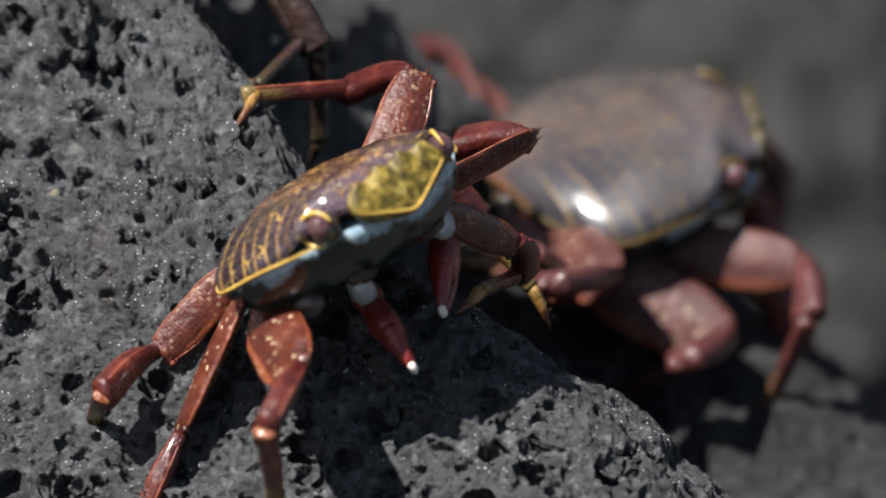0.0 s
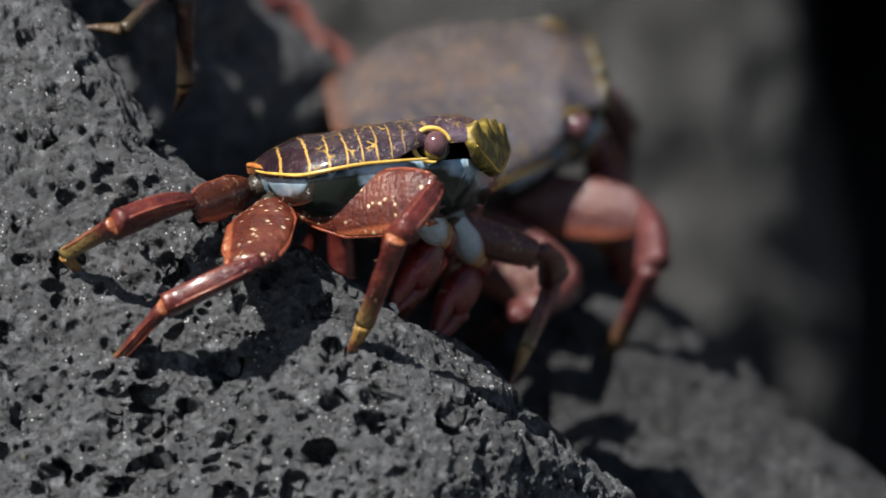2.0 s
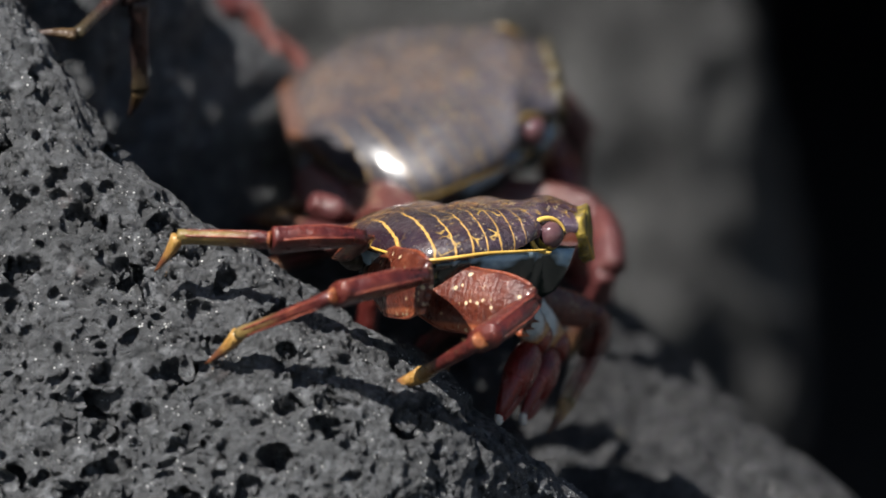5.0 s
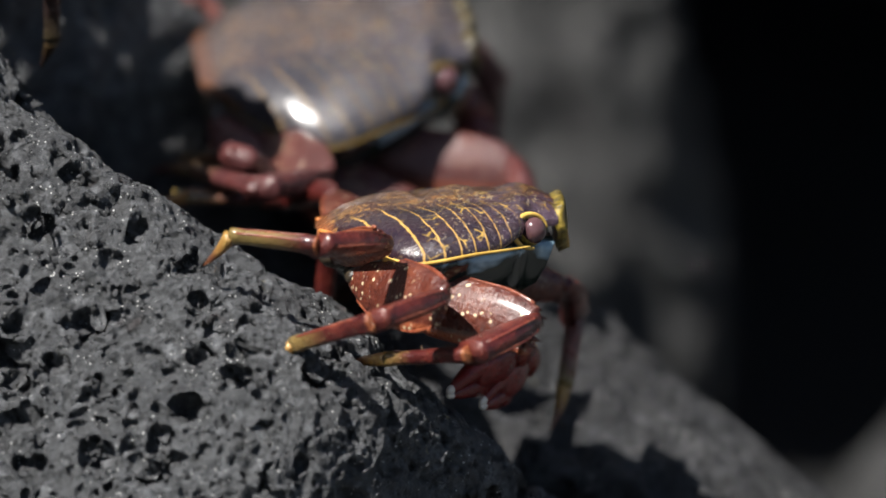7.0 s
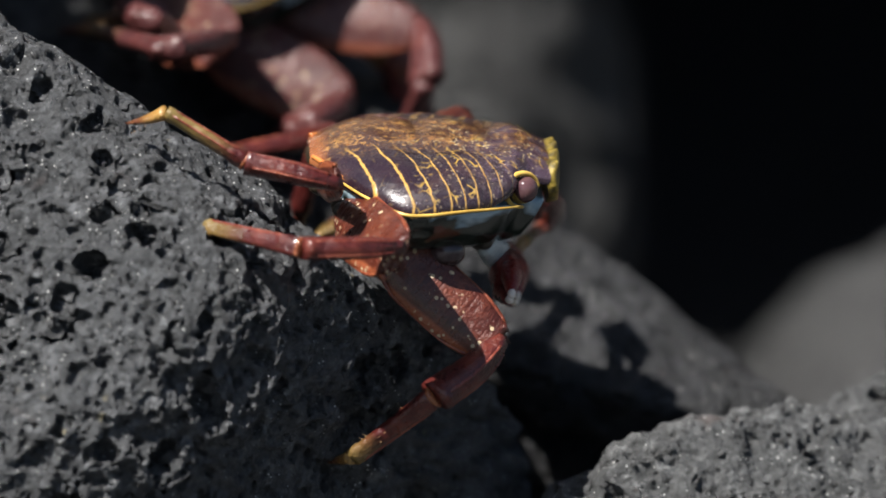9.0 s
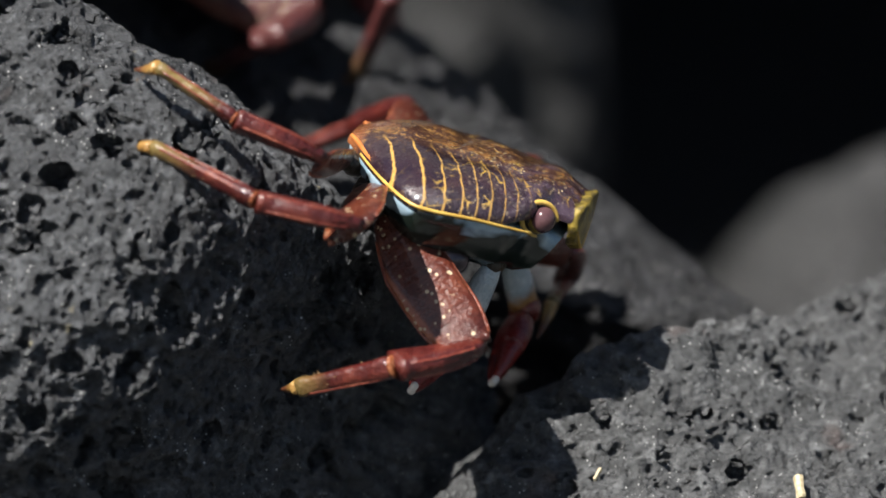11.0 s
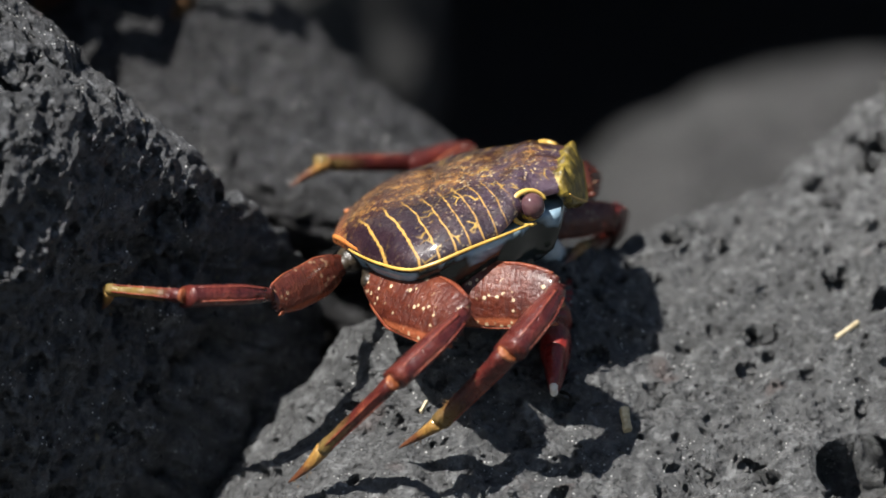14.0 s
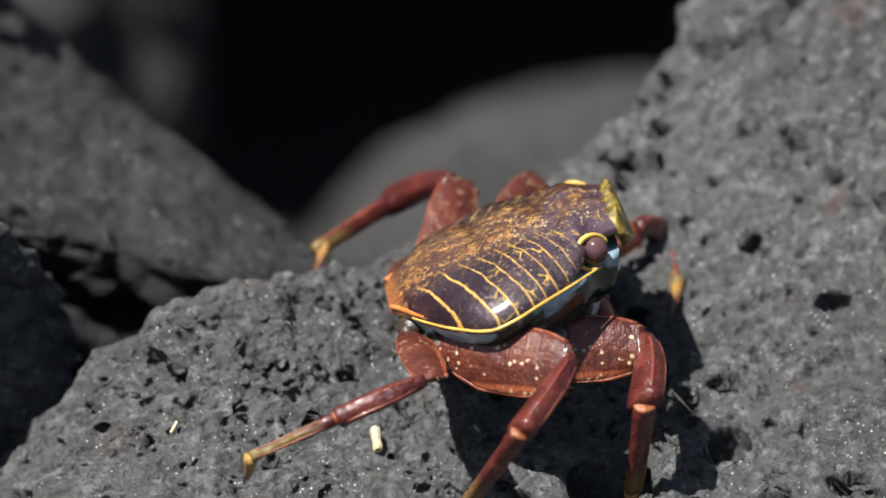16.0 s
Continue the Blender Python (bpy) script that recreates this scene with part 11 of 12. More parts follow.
    walk(limbs["L2", 2], [
        (0, pose(-0.01806, 0.04802, -0.04507, -60.9, -11.9, -63.0)), (0.25, pose(-0.00180, 0.05008, -0.04869, -68.2, 6.4, -65.6)), (0.5, pose(0.01436, 0.04776, -0.04774, -73.7, 24.7, -68.4)),
        (0.75, pose(0.01349, 0.05206, -0.04383, -84.1, 31.4, -83.6)), (1, pose(0.01262, 0.05588, -0.03946, -97.4, 36.0, -100.7)), (1.25, pose(0.01526, 0.05538, -0.03729, -102.8, 39.0, -106.7)),
        (1.5, pose(0.01767, 0.05462, -0.03497, -107.7, 41.6, -113.2)), (1.75, pose(0.02141, 0.05473, -0.03341, -103.5, 45.5, -110.1)), (2, pose(0.02515, 0.05414, -0.03146, -97.2, 49.2, -106.5)),
        (2.25, pose(0.02322, 0.05339, -0.03470, -95.3, 40.6, -107.8)), (2.5, pose(0.02136, 0.05212, -0.03765, -93.0, 31.9, -108.7)), (2.75, pose(0.02358, 0.04926, -0.03680, -93.1, 42.0, -106.7)),
        (3, pose(0.02513, 0.04545, -0.03524, -91.6, 52.1, -103.9)), (3.25, pose(0.02338, 0.05092, -0.03637, -93.8, 44.6, -102.9)), (3.5, pose(0.02055, 0.05544, -0.03671, -95.1, 37.0, -102.1)),
        (3.75, pose(0.02195, 0.05465, -0.03626, -95.2, 36.0, -103.2)), (4, pose(0.02332, 0.05379, -0.03576, -93.6, 35.0, -104.3)), (4.5, pose(0.02595, 0.05189, -0.03465, -89.7, 32.9, -106.3)),
        (5, pose(0.02836, 0.04977, -0.03342, -84.0, 30.7, -108.3)), (5.5, pose(0.03050, 0.04749, -0.03210, -77.6, 28.6, -110.1)), (5.75, pose(0.03146, 0.04632, -0.03143, -72.3, 27.5, -111.0)),
        (6, pose(0.03234, 0.04513, -0.03076, -68.0, 26.4, -111.9)), (6.25, pose(0.03329, 0.04364, -0.02903, -66.1, 28.4, -118.2)), (6.5, pose(0.03407, 0.04208, -0.02728, -64.7, 30.0, -124.7)),
        (6.75, pose(0.03455, 0.04476, -0.02944, -60.8, 36.1, -114.8)), (7, pose(0.03460, 0.04720, -0.03148, -58.8, 41.3, -103.3)), (7.25, pose(0.03548, 0.04610, -0.02975, -59.8, 32.2, -105.3)),
        (7.5, pose(0.03622, 0.04494, -0.02800, -57.3, 23.1, -106.9)), (7.75, pose(0.03626, 0.04427, -0.02757, -54.7, 19.7, -107.9)), (8, pose(0.03627, 0.04358, -0.02713, -52.4, 16.2, -108.9)),
        (8.25, pose(0.03458, 0.04796, -0.02678, -51.5, 15.9, -107.9)), (8.5, pose(0.03237, 0.05208, -0.02638, -51.4, 15.5, -106.8)), (8.75, pose(0.03328, 0.05147, -0.02663, -49.7, 8.2, -108.3)),
        (9, pose(0.03417, 0.05083, -0.02687, -47.0, 0.9, -109.8)), (9.5, pose(0.03229, 0.05262, -0.02706, -44.1, 2.6, -105.0)), (10, pose(0.03027, 0.05432, -0.02722, -41.3, 4.2, -100.0)),
        (10.5, pose(0.02812, 0.05591, -0.02735, -38.5, 5.9, -95.0)), (11, pose(0.02588, 0.05736, -0.02744, -36.0, 7.5, -90.0)), (11.5, pose(0.02357, 0.05867, -0.02750, -33.9, 9.0, -85.1)),
        (11.75, pose(0.02806, 0.05691, -0.02483, -33.0, 3.6, -74.9)), (12, pose(0.03218, 0.05460, -0.02200, -34.2, -2.0, -64.9)), (12.25, pose(0.03132, 0.05559, -0.02370, -35.4, -5.5, -57.4)),
        (12.5, pose(0.03032, 0.05641, -0.02537, -36.2, -8.9, -49.8)), (12.75, pose(0.02867, 0.05722, -0.02612, -38.7, -0.2, -58.7)), (13, pose(0.02696, 0.05789, -0.02681, -44.8, 8.5, -67.6)),
        (13.25, pose(0.02825, 0.05588, -0.02687, -45.6, 5.0, -79.7)), (13.5, pose(0.02935, 0.05337, -0.02664, -40.8, 1.3, -91.7)), (13.75, pose(0.02726, 0.05242, -0.02959, -43.8, -5.2, -95.9)),
        (14, pose(0.02451, 0.05012, -0.03176, -51.9, -11.7, -100.2)), (14.25, pose(0.02586, 0.05257, -0.03220, -53.9, 4.6, -89.4)), (14.5, pose(0.02703, 0.05448, -0.03230, -53.5, 20.8, -78.1)),
        (14.75, pose(0.03112, 0.04778, -0.03375, -56.7, 16.7, -90.0)), (15, pose(0.03362, 0.04021, -0.03480, -58.2, 12.0, -101.4)), (15.25, pose(0.03047, 0.04193, -0.03584, -59.3, 5.3, -101.8)),
        (15.5, pose(0.02721, 0.04337, -0.03660, -61.6, -1.4, -102.3)), (15.75, pose(0.03205, 0.04586, -0.03302, -58.8, 4.3, -97.2)), (16, pose(0.03641, 0.04729, -0.02858, -54.0, 10.0, -92.1)),
    ])
    walk(limbs["L2", 3], [
        (0, pose(-0.00800, 0.02826, -0.04040, -124.9, 7.7, -67.7)), (0.25, pose(0.00749, 0.02956, -0.05121, -126.9, 21.1, -80.4)), (0.5, pose(0.02194, 0.02860, -0.05719, -127.9, 33.4, -95.5)),
        (0.75, pose(0.01565, 0.03283, -0.05563, -123.0, 32.2, -101.5)), (1, pose(0.00922, 0.03787, -0.05280, -117.1, 30.8, -107.4)), (1.25, pose(0.01019, 0.03851, -0.05155, -109.1, 31.8, -109.5)),
        (1.5, pose(0.01100, 0.03905, -0.05002, -101.8, 32.8, -111.6)), (1.75, pose(0.01595, 0.03980, -0.04956, -98.5, 43.9, -109.0)), (2, pose(0.02094, 0.03994, -0.04863, -97.2, 54.9, -105.2)),
        (2.25, pose(0.01797, 0.03699, -0.04945, -88.4, 42.4, -95.1)), (2.5, pose(0.01519, 0.03390, -0.04963, -81.3, 29.2, -88.5)), (2.75, pose(0.01875, 0.03314, -0.05198, -70.9, 24.6, -78.4)),
        (3, pose(0.02179, 0.03194, -0.05313, -60.7, 19.3, -69.1)), (3.25, pose(0.01978, 0.03518, -0.05228, -61.9, 17.5, -78.9)), (3.5, pose(0.01674, 0.03774, -0.05035, -62.3, 15.4, -88.6)),
        (3.75, pose(0.01775, 0.03679, -0.04957, -62.5, 17.8, -90.7)), (4, pose(0.01874, 0.03579, -0.04875, -63.6, 20.4, -93.0)), (4.5, pose(0.02060, 0.03362, -0.04695, -66.9, 25.5, -97.9)),
        (5, pose(0.02225, 0.03127, -0.04500, -71.3, 30.5, -103.3)), (5.5, pose(0.02365, 0.02881, -0.04295, -76.5, 35.2, -109.2)), (5.75, pose(0.02424, 0.02755, -0.04190, -79.8, 37.4, -112.3)),
        (6, pose(0.02476, 0.02629, -0.04085, -83.0, 39.4, -115.5)), (6.25, pose(0.02387, 0.02606, -0.03980, -105.1, 56.8, -129.5)), (6.5, pose(0.02289, 0.02595, -0.03861, -152.1, 70.3, -163.1)),
        (6.75, pose(0.02688, 0.02814, -0.04280, -128.1, 68.3, -131.6)), (7, pose(0.03067, 0.03062, -0.04643, -108.3, 61.8, -109.7)), (7.25, pose(0.03043, 0.02760, -0.04184, -115.5, 55.0, -120.9)),
        (7.5, pose(0.03017, 0.02499, -0.03691, -117.2, 47.4, -128.8)), (7.75, pose(0.02969, 0.02396, -0.03521, -101.4, 40.7, -119.0)), (8, pose(0.02921, 0.02300, -0.03347, -86.4, 33.2, -111.0)),
        (8.25, pose(0.02789, 0.02721, -0.03297, -75.4, 24.4, -108.8)), (8.5, pose(0.02605, 0.03116, -0.03242, -64.8, 15.5, -106.8)), (8.75, pose(0.02622, 0.03017, -0.02986, -62.1, 15.9, -109.5)),
        (9, pose(0.02648, 0.02951, -0.02722, -63.6, 16.2, -112.2)), (9.5, pose(0.02643, 0.03075, -0.02808, -65.2, 22.3, -105.0)), (10, pose(0.02633, 0.03206, -0.02890, -68.2, 28.7, -96.4)),
        (10.5, pose(0.02616, 0.03345, -0.02969, -71.2, 34.5, -86.4)), (11, pose(0.02589, 0.03489, -0.03041, -73.1, 39.4, -75.4)), (11.5, pose(0.02550, 0.03637, -0.03106, -73.4, 42.7, -64.1)),
        (11.75, pose(0.03395, 0.03507, -0.02624, -76.0, 31.0, -74.0)), (12, pose(0.04181, 0.03409, -0.02120, -67.3, 18.6, -81.6)), (12.25, pose(0.04349, 0.03659, -0.02152, -63.0, 26.1, -89.3)),
        (12.5, pose(0.04478, 0.03931, -0.02185, -59.4, 33.2, -98.1)), (12.75, pose(0.04045, 0.03786, -0.02605, -43.9, 21.6, -103.8)), (13, pose(0.03550, 0.03717, -0.03018, -26.3, 9.9, -108.6)),
        (13.25, pose(0.03229, 0.03366, -0.02886, -19.6, 0.3, -101.3)), (13.5, pose(0.02869, 0.03072, -0.02716, -22.3, -9.2, -94.1)), (13.75, pose(0.02495, 0.02996, -0.02752, -32.1, -7.1, -97.9)),
        (14, pose(0.02060, 0.02827, -0.02714, -48.8, -5.0, -101.6)), (14.25, pose(0.02611, 0.02998, -0.03403, -52.1, 8.6, -95.0)), (14.5, pose(0.03142, 0.03375, -0.04035, -51.0, 22.1, -88.0)),
        (14.75, pose(0.03112, 0.02607, -0.04027, -57.4, 23.1, -98.8)), (15, pose(0.02924, 0.01848, -0.03950, -64.5, 23.3, -109.8)), (15.25, pose(0.02584, 0.01984, -0.03793, -66.2, 14.5, -107.1)),
        (15.5, pose(0.02239, 0.02123, -0.03605, -68.3, 5.7, -104.5)), (15.75, pose(0.02921, 0.02344, -0.03472, -61.0, 4.5, -102.5)), (16, pose(0.03559, 0.02499, -0.03252, -48.9, 3.3, -100.6)),
    ])
    walk(limbs["RC", 0], [
        (0, pose(0.01320, -0.01320, -0.01620, -5.6, 23.0, 148.1)), (0.25, pose(0.01320, -0.01320, -0.01620, -4.4, 19.2, 142.7)), (0.5, pose(0.01320, -0.01320, -0.01620, -2.3, 15.4, 137.4)),
        (0.75, pose(0.01320, -0.01320, -0.01620, 1.0, 10.1, 126.2)), (1, pose(0.01320, -0.01320, -0.01620, 4.8, 4.4, 115.3)), (1.25, pose(0.01320, -0.01320, -0.01620, 7.1, 8.0, 112.1)),
        (1.5, pose(0.01320, -0.01320, -0.01620, 8.6, 11.4, 108.9)), (1.75, pose(0.01320, -0.01320, -0.01620, 10.5, 12.7, 100.8)), (2, pose(0.01320, -0.01320, -0.01620, 12.7, 13.7, 92.6)),
        (2.25, pose(0.01320, -0.01320, -0.01620, 13.6, 17.8, 96.8)), (2.5, pose(0.01320, -0.01320, -0.01620, 13.5, 21.8, 101.1)), (2.75, pose(0.01320, -0.01320, -0.01620, 14.1, 23.7, 93.7)),
        (3, pose(0.01320, -0.01320, -0.01620, 15.7, 25.2, 86.0)), (3.25, pose(0.01320, -0.01320, -0.01620, 16.4, 22.6, 90.9)), (3.5, pose(0.01320, -0.01320, -0.01620, 15.3, 19.7, 95.5)),
        (3.75, pose(0.01320, -0.01320, -0.01620, 14.9, 21.2, 93.1)), (4, pose(0.01320, -0.01320, -0.01620, 15.4, 22.6, 90.5)), (4.5, pose(0.01320, -0.01320, -0.01620, 16.5, 25.3, 85.2)),
        (5, pose(0.01320, -0.01320, -0.01620, 17.9, 27.9, 79.6)), (5.5, pose(0.01320, -0.01320, -0.01620, 19.2, 30.2, 73.8)), (5.75, pose(0.01320, -0.01320, -0.01620, 20.4, 31.2, 70.9)),
        (6, pose(0.01320, -0.01320, -0.01620, 21.1, 32.1, 67.9)), (6.25, pose(0.01320, -0.01320, -0.01620, 23.1, 37.9, 68.6)), (6.5, pose(0.01320, -0.01320, -0.01620, 25.4, 43.6, 69.4)),
        (6.75, pose(0.01320, -0.01320, -0.01620, 26.6, 45.2, 69.7)), (7, pose(0.01320, -0.01320, -0.01620, 27.6, 46.8, 70.0)), (7.25, pose(0.01320, -0.01320, -0.01620, 26.1, 43.5, 67.4)),
        (7.5, pose(0.01320, -0.01320, -0.01620, 24.7, 40.1, 65.1)), (7.75, pose(0.01320, -0.01320, -0.01620, 23.8, 36.0, 65.4)), (8, pose(0.01320, -0.01320, -0.01620, 22.5, 31.8, 65.7)),
        (8.25, pose(0.01320, -0.01320, -0.01620, 21.5, 26.3, 71.1)), (8.5, pose(0.01320, -0.01320, -0.01620, 19.8, 20.6, 75.9)), (8.75, pose(0.01320, -0.01320, -0.01620, 19.1, 22.6, 73.5)),
        (9, pose(0.01320, -0.01320, -0.01620, 19.4, 24.6, 70.9)), (9.5, pose(0.01320, -0.01320, -0.01620, 22.1, 35.5, 74.6)), (10, pose(0.01320, -0.01320, -0.01620, 27.3, 48.0, 80.5)),
        (10.5, pose(0.01320, -0.01320, -0.01620, 38.4, 60.7, 90.9)), (11, pose(0.01320, -0.01320, -0.01620, 63.6, 71.1, 111.5)), (11.5, pose(0.01320, -0.01320, -0.01620, 118.7, 75.8, 148.7)),
        (11.75, pose(0.01320, -0.01320, -0.01620, 78.3, 67.9, 115.8)), (12, pose(0.01320, -0.01320, -0.01620, 47.9, 57.1, 101.7)), (12.25, pose(0.01320, -0.01320, -0.01620, 35.0, 53.4, 96.1)),
        (12.5, pose(0.01320, -0.01320, -0.01620, 28.6, 49.5, 91.5)), (12.75, pose(0.01320, -0.01320, -0.01620, 30.3, 53.7, 94.8)), (13, pose(0.01320, -0.01320, -0.01620, 33.6, 57.7, 98.8)),
        (13.25, pose(0.01320, -0.01320, -0.01620, 34.7, 57.1, 109.3)), (13.5, pose(0.01320, -0.01320, -0.01620, 30.3, 55.5, 119.1)), (13.75, pose(0.01320, -0.01320, -0.01620, 23.6, 57.5, 97.6)),
        (14, pose(0.01320, -0.01320, -0.01620, 23.3, 55.5, 76.1)), (14.25, pose(0.01320, -0.01320, -0.01620, 33.8, 59.3, 80.0)), (14.5, pose(0.01320, -0.01320, -0.01620, 41.7, 62.9, 84.9)),
        (14.75, pose(0.01320, -0.01320, -0.01620, 53.4, 69.1, 90.2)), (15, pose(0.01320, -0.01320, -0.01620, 73.9, 75.0, 99.6)), (15.25, pose(0.01320, -0.01320, -0.01620, 45.8, 71.9, 59.0)),
        (15.5, pose(0.01320, -0.01320, -0.01620, 31.2, 63.6, 36.8)), (15.75, pose(0.01320, -0.01320, -0.01620, 35.3, 42.2, 68.8)), (16, pose(0.01320, -0.01320, -0.01620, 23.8, 16.7, 83.0)),
    ])
    walk(limbs["RC", 1], [
        (0, pose(-0.00400, -0.00250, -0.02479, 7.2, 46.3, -24.9)), (0.25, pose(-0.00331, -0.00060, -0.02345, -7.8, 57.0, -51.8)), (0.5, pose(-0.00242, 0.00115, -0.02202, -29.0, 59.0, -89.2)),
        (0.75, pose(0.00041, 0.00428, -0.02005, -28.6, 60.1, -96.1)), (1, pose(0.00382, 0.00663, -0.01790, -30.1, 60.8, -103.3)), (1.25, pose(0.00499, 0.00698, -0.01925, -33.9, 52.6, -116.8)),
        (1.5, pose(0.00622, 0.00720, -0.02057, -32.6, 43.5, -125.8)), (1.75, pose(0.00918, 0.00788, -0.02104, -27.1, 43.5, -123.1)), (2, pose(0.01221, 0.00815, -0.02141, -24.0, 43.4, -120.4)),
        (2.25, pose(0.01072, 0.00760, -0.02293, -22.2, 47.8, -116.5)), (2.5, pose(0.00926, 0.00684, -0.02438, -20.9, 52.0, -111.8)), (2.75, pose(0.01191, 0.00690, -0.02505, -27.3, 57.5, -119.2)),
        (3, pose(0.01458, 0.00665, -0.02558, -35.2, 62.5, -129.0)), (3.25, pose(0.01289, 0.00711, -0.02464, -36.8, 61.7, -132.3)), (3.5, pose(0.01121, 0.00741, -0.02363, -37.6, 60.8, -135.4)),
        (3.75, pose(0.01210, 0.00729, -0.02414, -35.1, 59.5, -133.8)), (4, pose(0.01301, 0.00712, -0.02464, -33.1, 58.2, -132.3)), (4.5, pose(0.01485, 0.00662, -0.02560, -30.4, 55.4, -129.7)),
        (5, pose(0.01670, 0.00593, -0.02648, -28.1, 52.6, -127.4)), (5.5, pose(0.01850, 0.00507, -0.02725, -26.2, 49.7, -125.4)), (5.75, pose(0.01937, 0.00458, -0.02760, -25.4, 48.3, -124.5)),
        (6, pose(0.02021, 0.00406, -0.02791, -24.6, 46.9, -123.6)), (6.25, pose(0.01954, 0.00297, -0.02970, -23.7, 38.1, -124.4)), (6.5, pose(0.01882, 0.00172, -0.03136, -22.3, 29.4, -125.0)),
        (6.75, pose(0.01859, 0.00134, -0.03181, -23.0, 24.1, -132.9)), (7, pose(0.01836, 0.00095, -0.03224, -22.6, 18.5, -140.1)), (7.25, pose(0.01934, 0.00154, -0.03134, -20.9, 17.9, -138.7)),
        (7.5, pose(0.02030, 0.00206, -0.03037, -20.0, 17.4, -137.3)), (7.75, pose(0.02062, 0.00299, -0.02912, -14.6, 16.4, -112.6)), (8, pose(0.02090, 0.00383, -0.02781, -10.1, 12.7, -88.6)),
        (8.25, pose(0.01960, 0.00545, -0.02595, -11.9, 15.4, -89.7)), (8.5, pose(0.01821, 0.00678, -0.02393, -12.9, 18.0, -91.0)), (8.75, pose(0.01898, 0.00627, -0.02466, -12.7, 11.8, -89.2)),
        (9, pose(0.01974, 0.00570, -0.02537, -12.5, 5.6, -87.4)), (9.5, pose(0.01795, 0.00407, -0.02898, -13.0, 11.0, -90.2)), (10, pose(0.01563, 0.00132, -0.03255, -13.8, 16.7, -93.2)),
        (10.5, pose(0.01303, -0.00244, -0.03539, -14.8, 22.3, -96.4)), (11, pose(0.01059, -0.00657, -0.03701, -16.0, 27.9, -99.8)), (11.5, pose(0.00860, -0.01040, -0.03753, -17.5, 33.1, -103.4)),
        (11.75, pose(0.00960, -0.00576, -0.03659, -15.4, 39.1, -97.5)), (12, pose(0.01078, -0.00148, -0.03466, -13.2, 44.7, -90.5)), (12.25, pose(0.01180, -0.00015, -0.03386, -14.2, 45.4, -90.1)),
        (12.5, pose(0.01282, 0.00108, -0.03293, -14.7, 46.1, -89.7)), (12.75, pose(0.01211, -0.00021, -0.03392, -10.5, 25.5, -81.8)), (13, pose(0.01141, -0.00159, -0.03480, -9.3, 4.5, -76.2)),
        (13.25, pose(0.00925, -0.00191, -0.03466, -11.4, 8.5, -87.2)), (13.5, pose(0.00714, -0.00233, -0.03434, -14.0, 12.2, -98.5)), (13.75, pose(0.01163, -0.00147, -0.03474, -14.0, 19.5, -95.6)),
        (14, pose(0.01619, -0.00112, -0.03434, -13.6, 26.8, -92.4)), (14.25, pose(0.01514, -0.00214, -0.03512, -16.3, 23.6, -100.2)), (14.5, pose(0.01409, -0.00322, -0.03579, -17.9, 20.1, -107.6)),
        (14.75, pose(0.01317, -0.00536, -0.03676, -17.8, 13.9, -110.1)), (15, pose(0.01225, -0.00760, -0.03745, -17.8, 7.6, -112.4)), (15.25, pose(0.01671, -0.00735, -0.03712, -15.7, 9.3, -100.9)),
        (15.5, pose(0.02102, -0.00734, -0.03591, -13.2, 10.7, -89.3)), (15.75, pose(0.01909, 0.00200, -0.03097, -13.2, 12.6, -90.0)), (16, pose(0.01576, 0.00772, -0.02252, -13.4, 14.5, -90.7)),
    ])
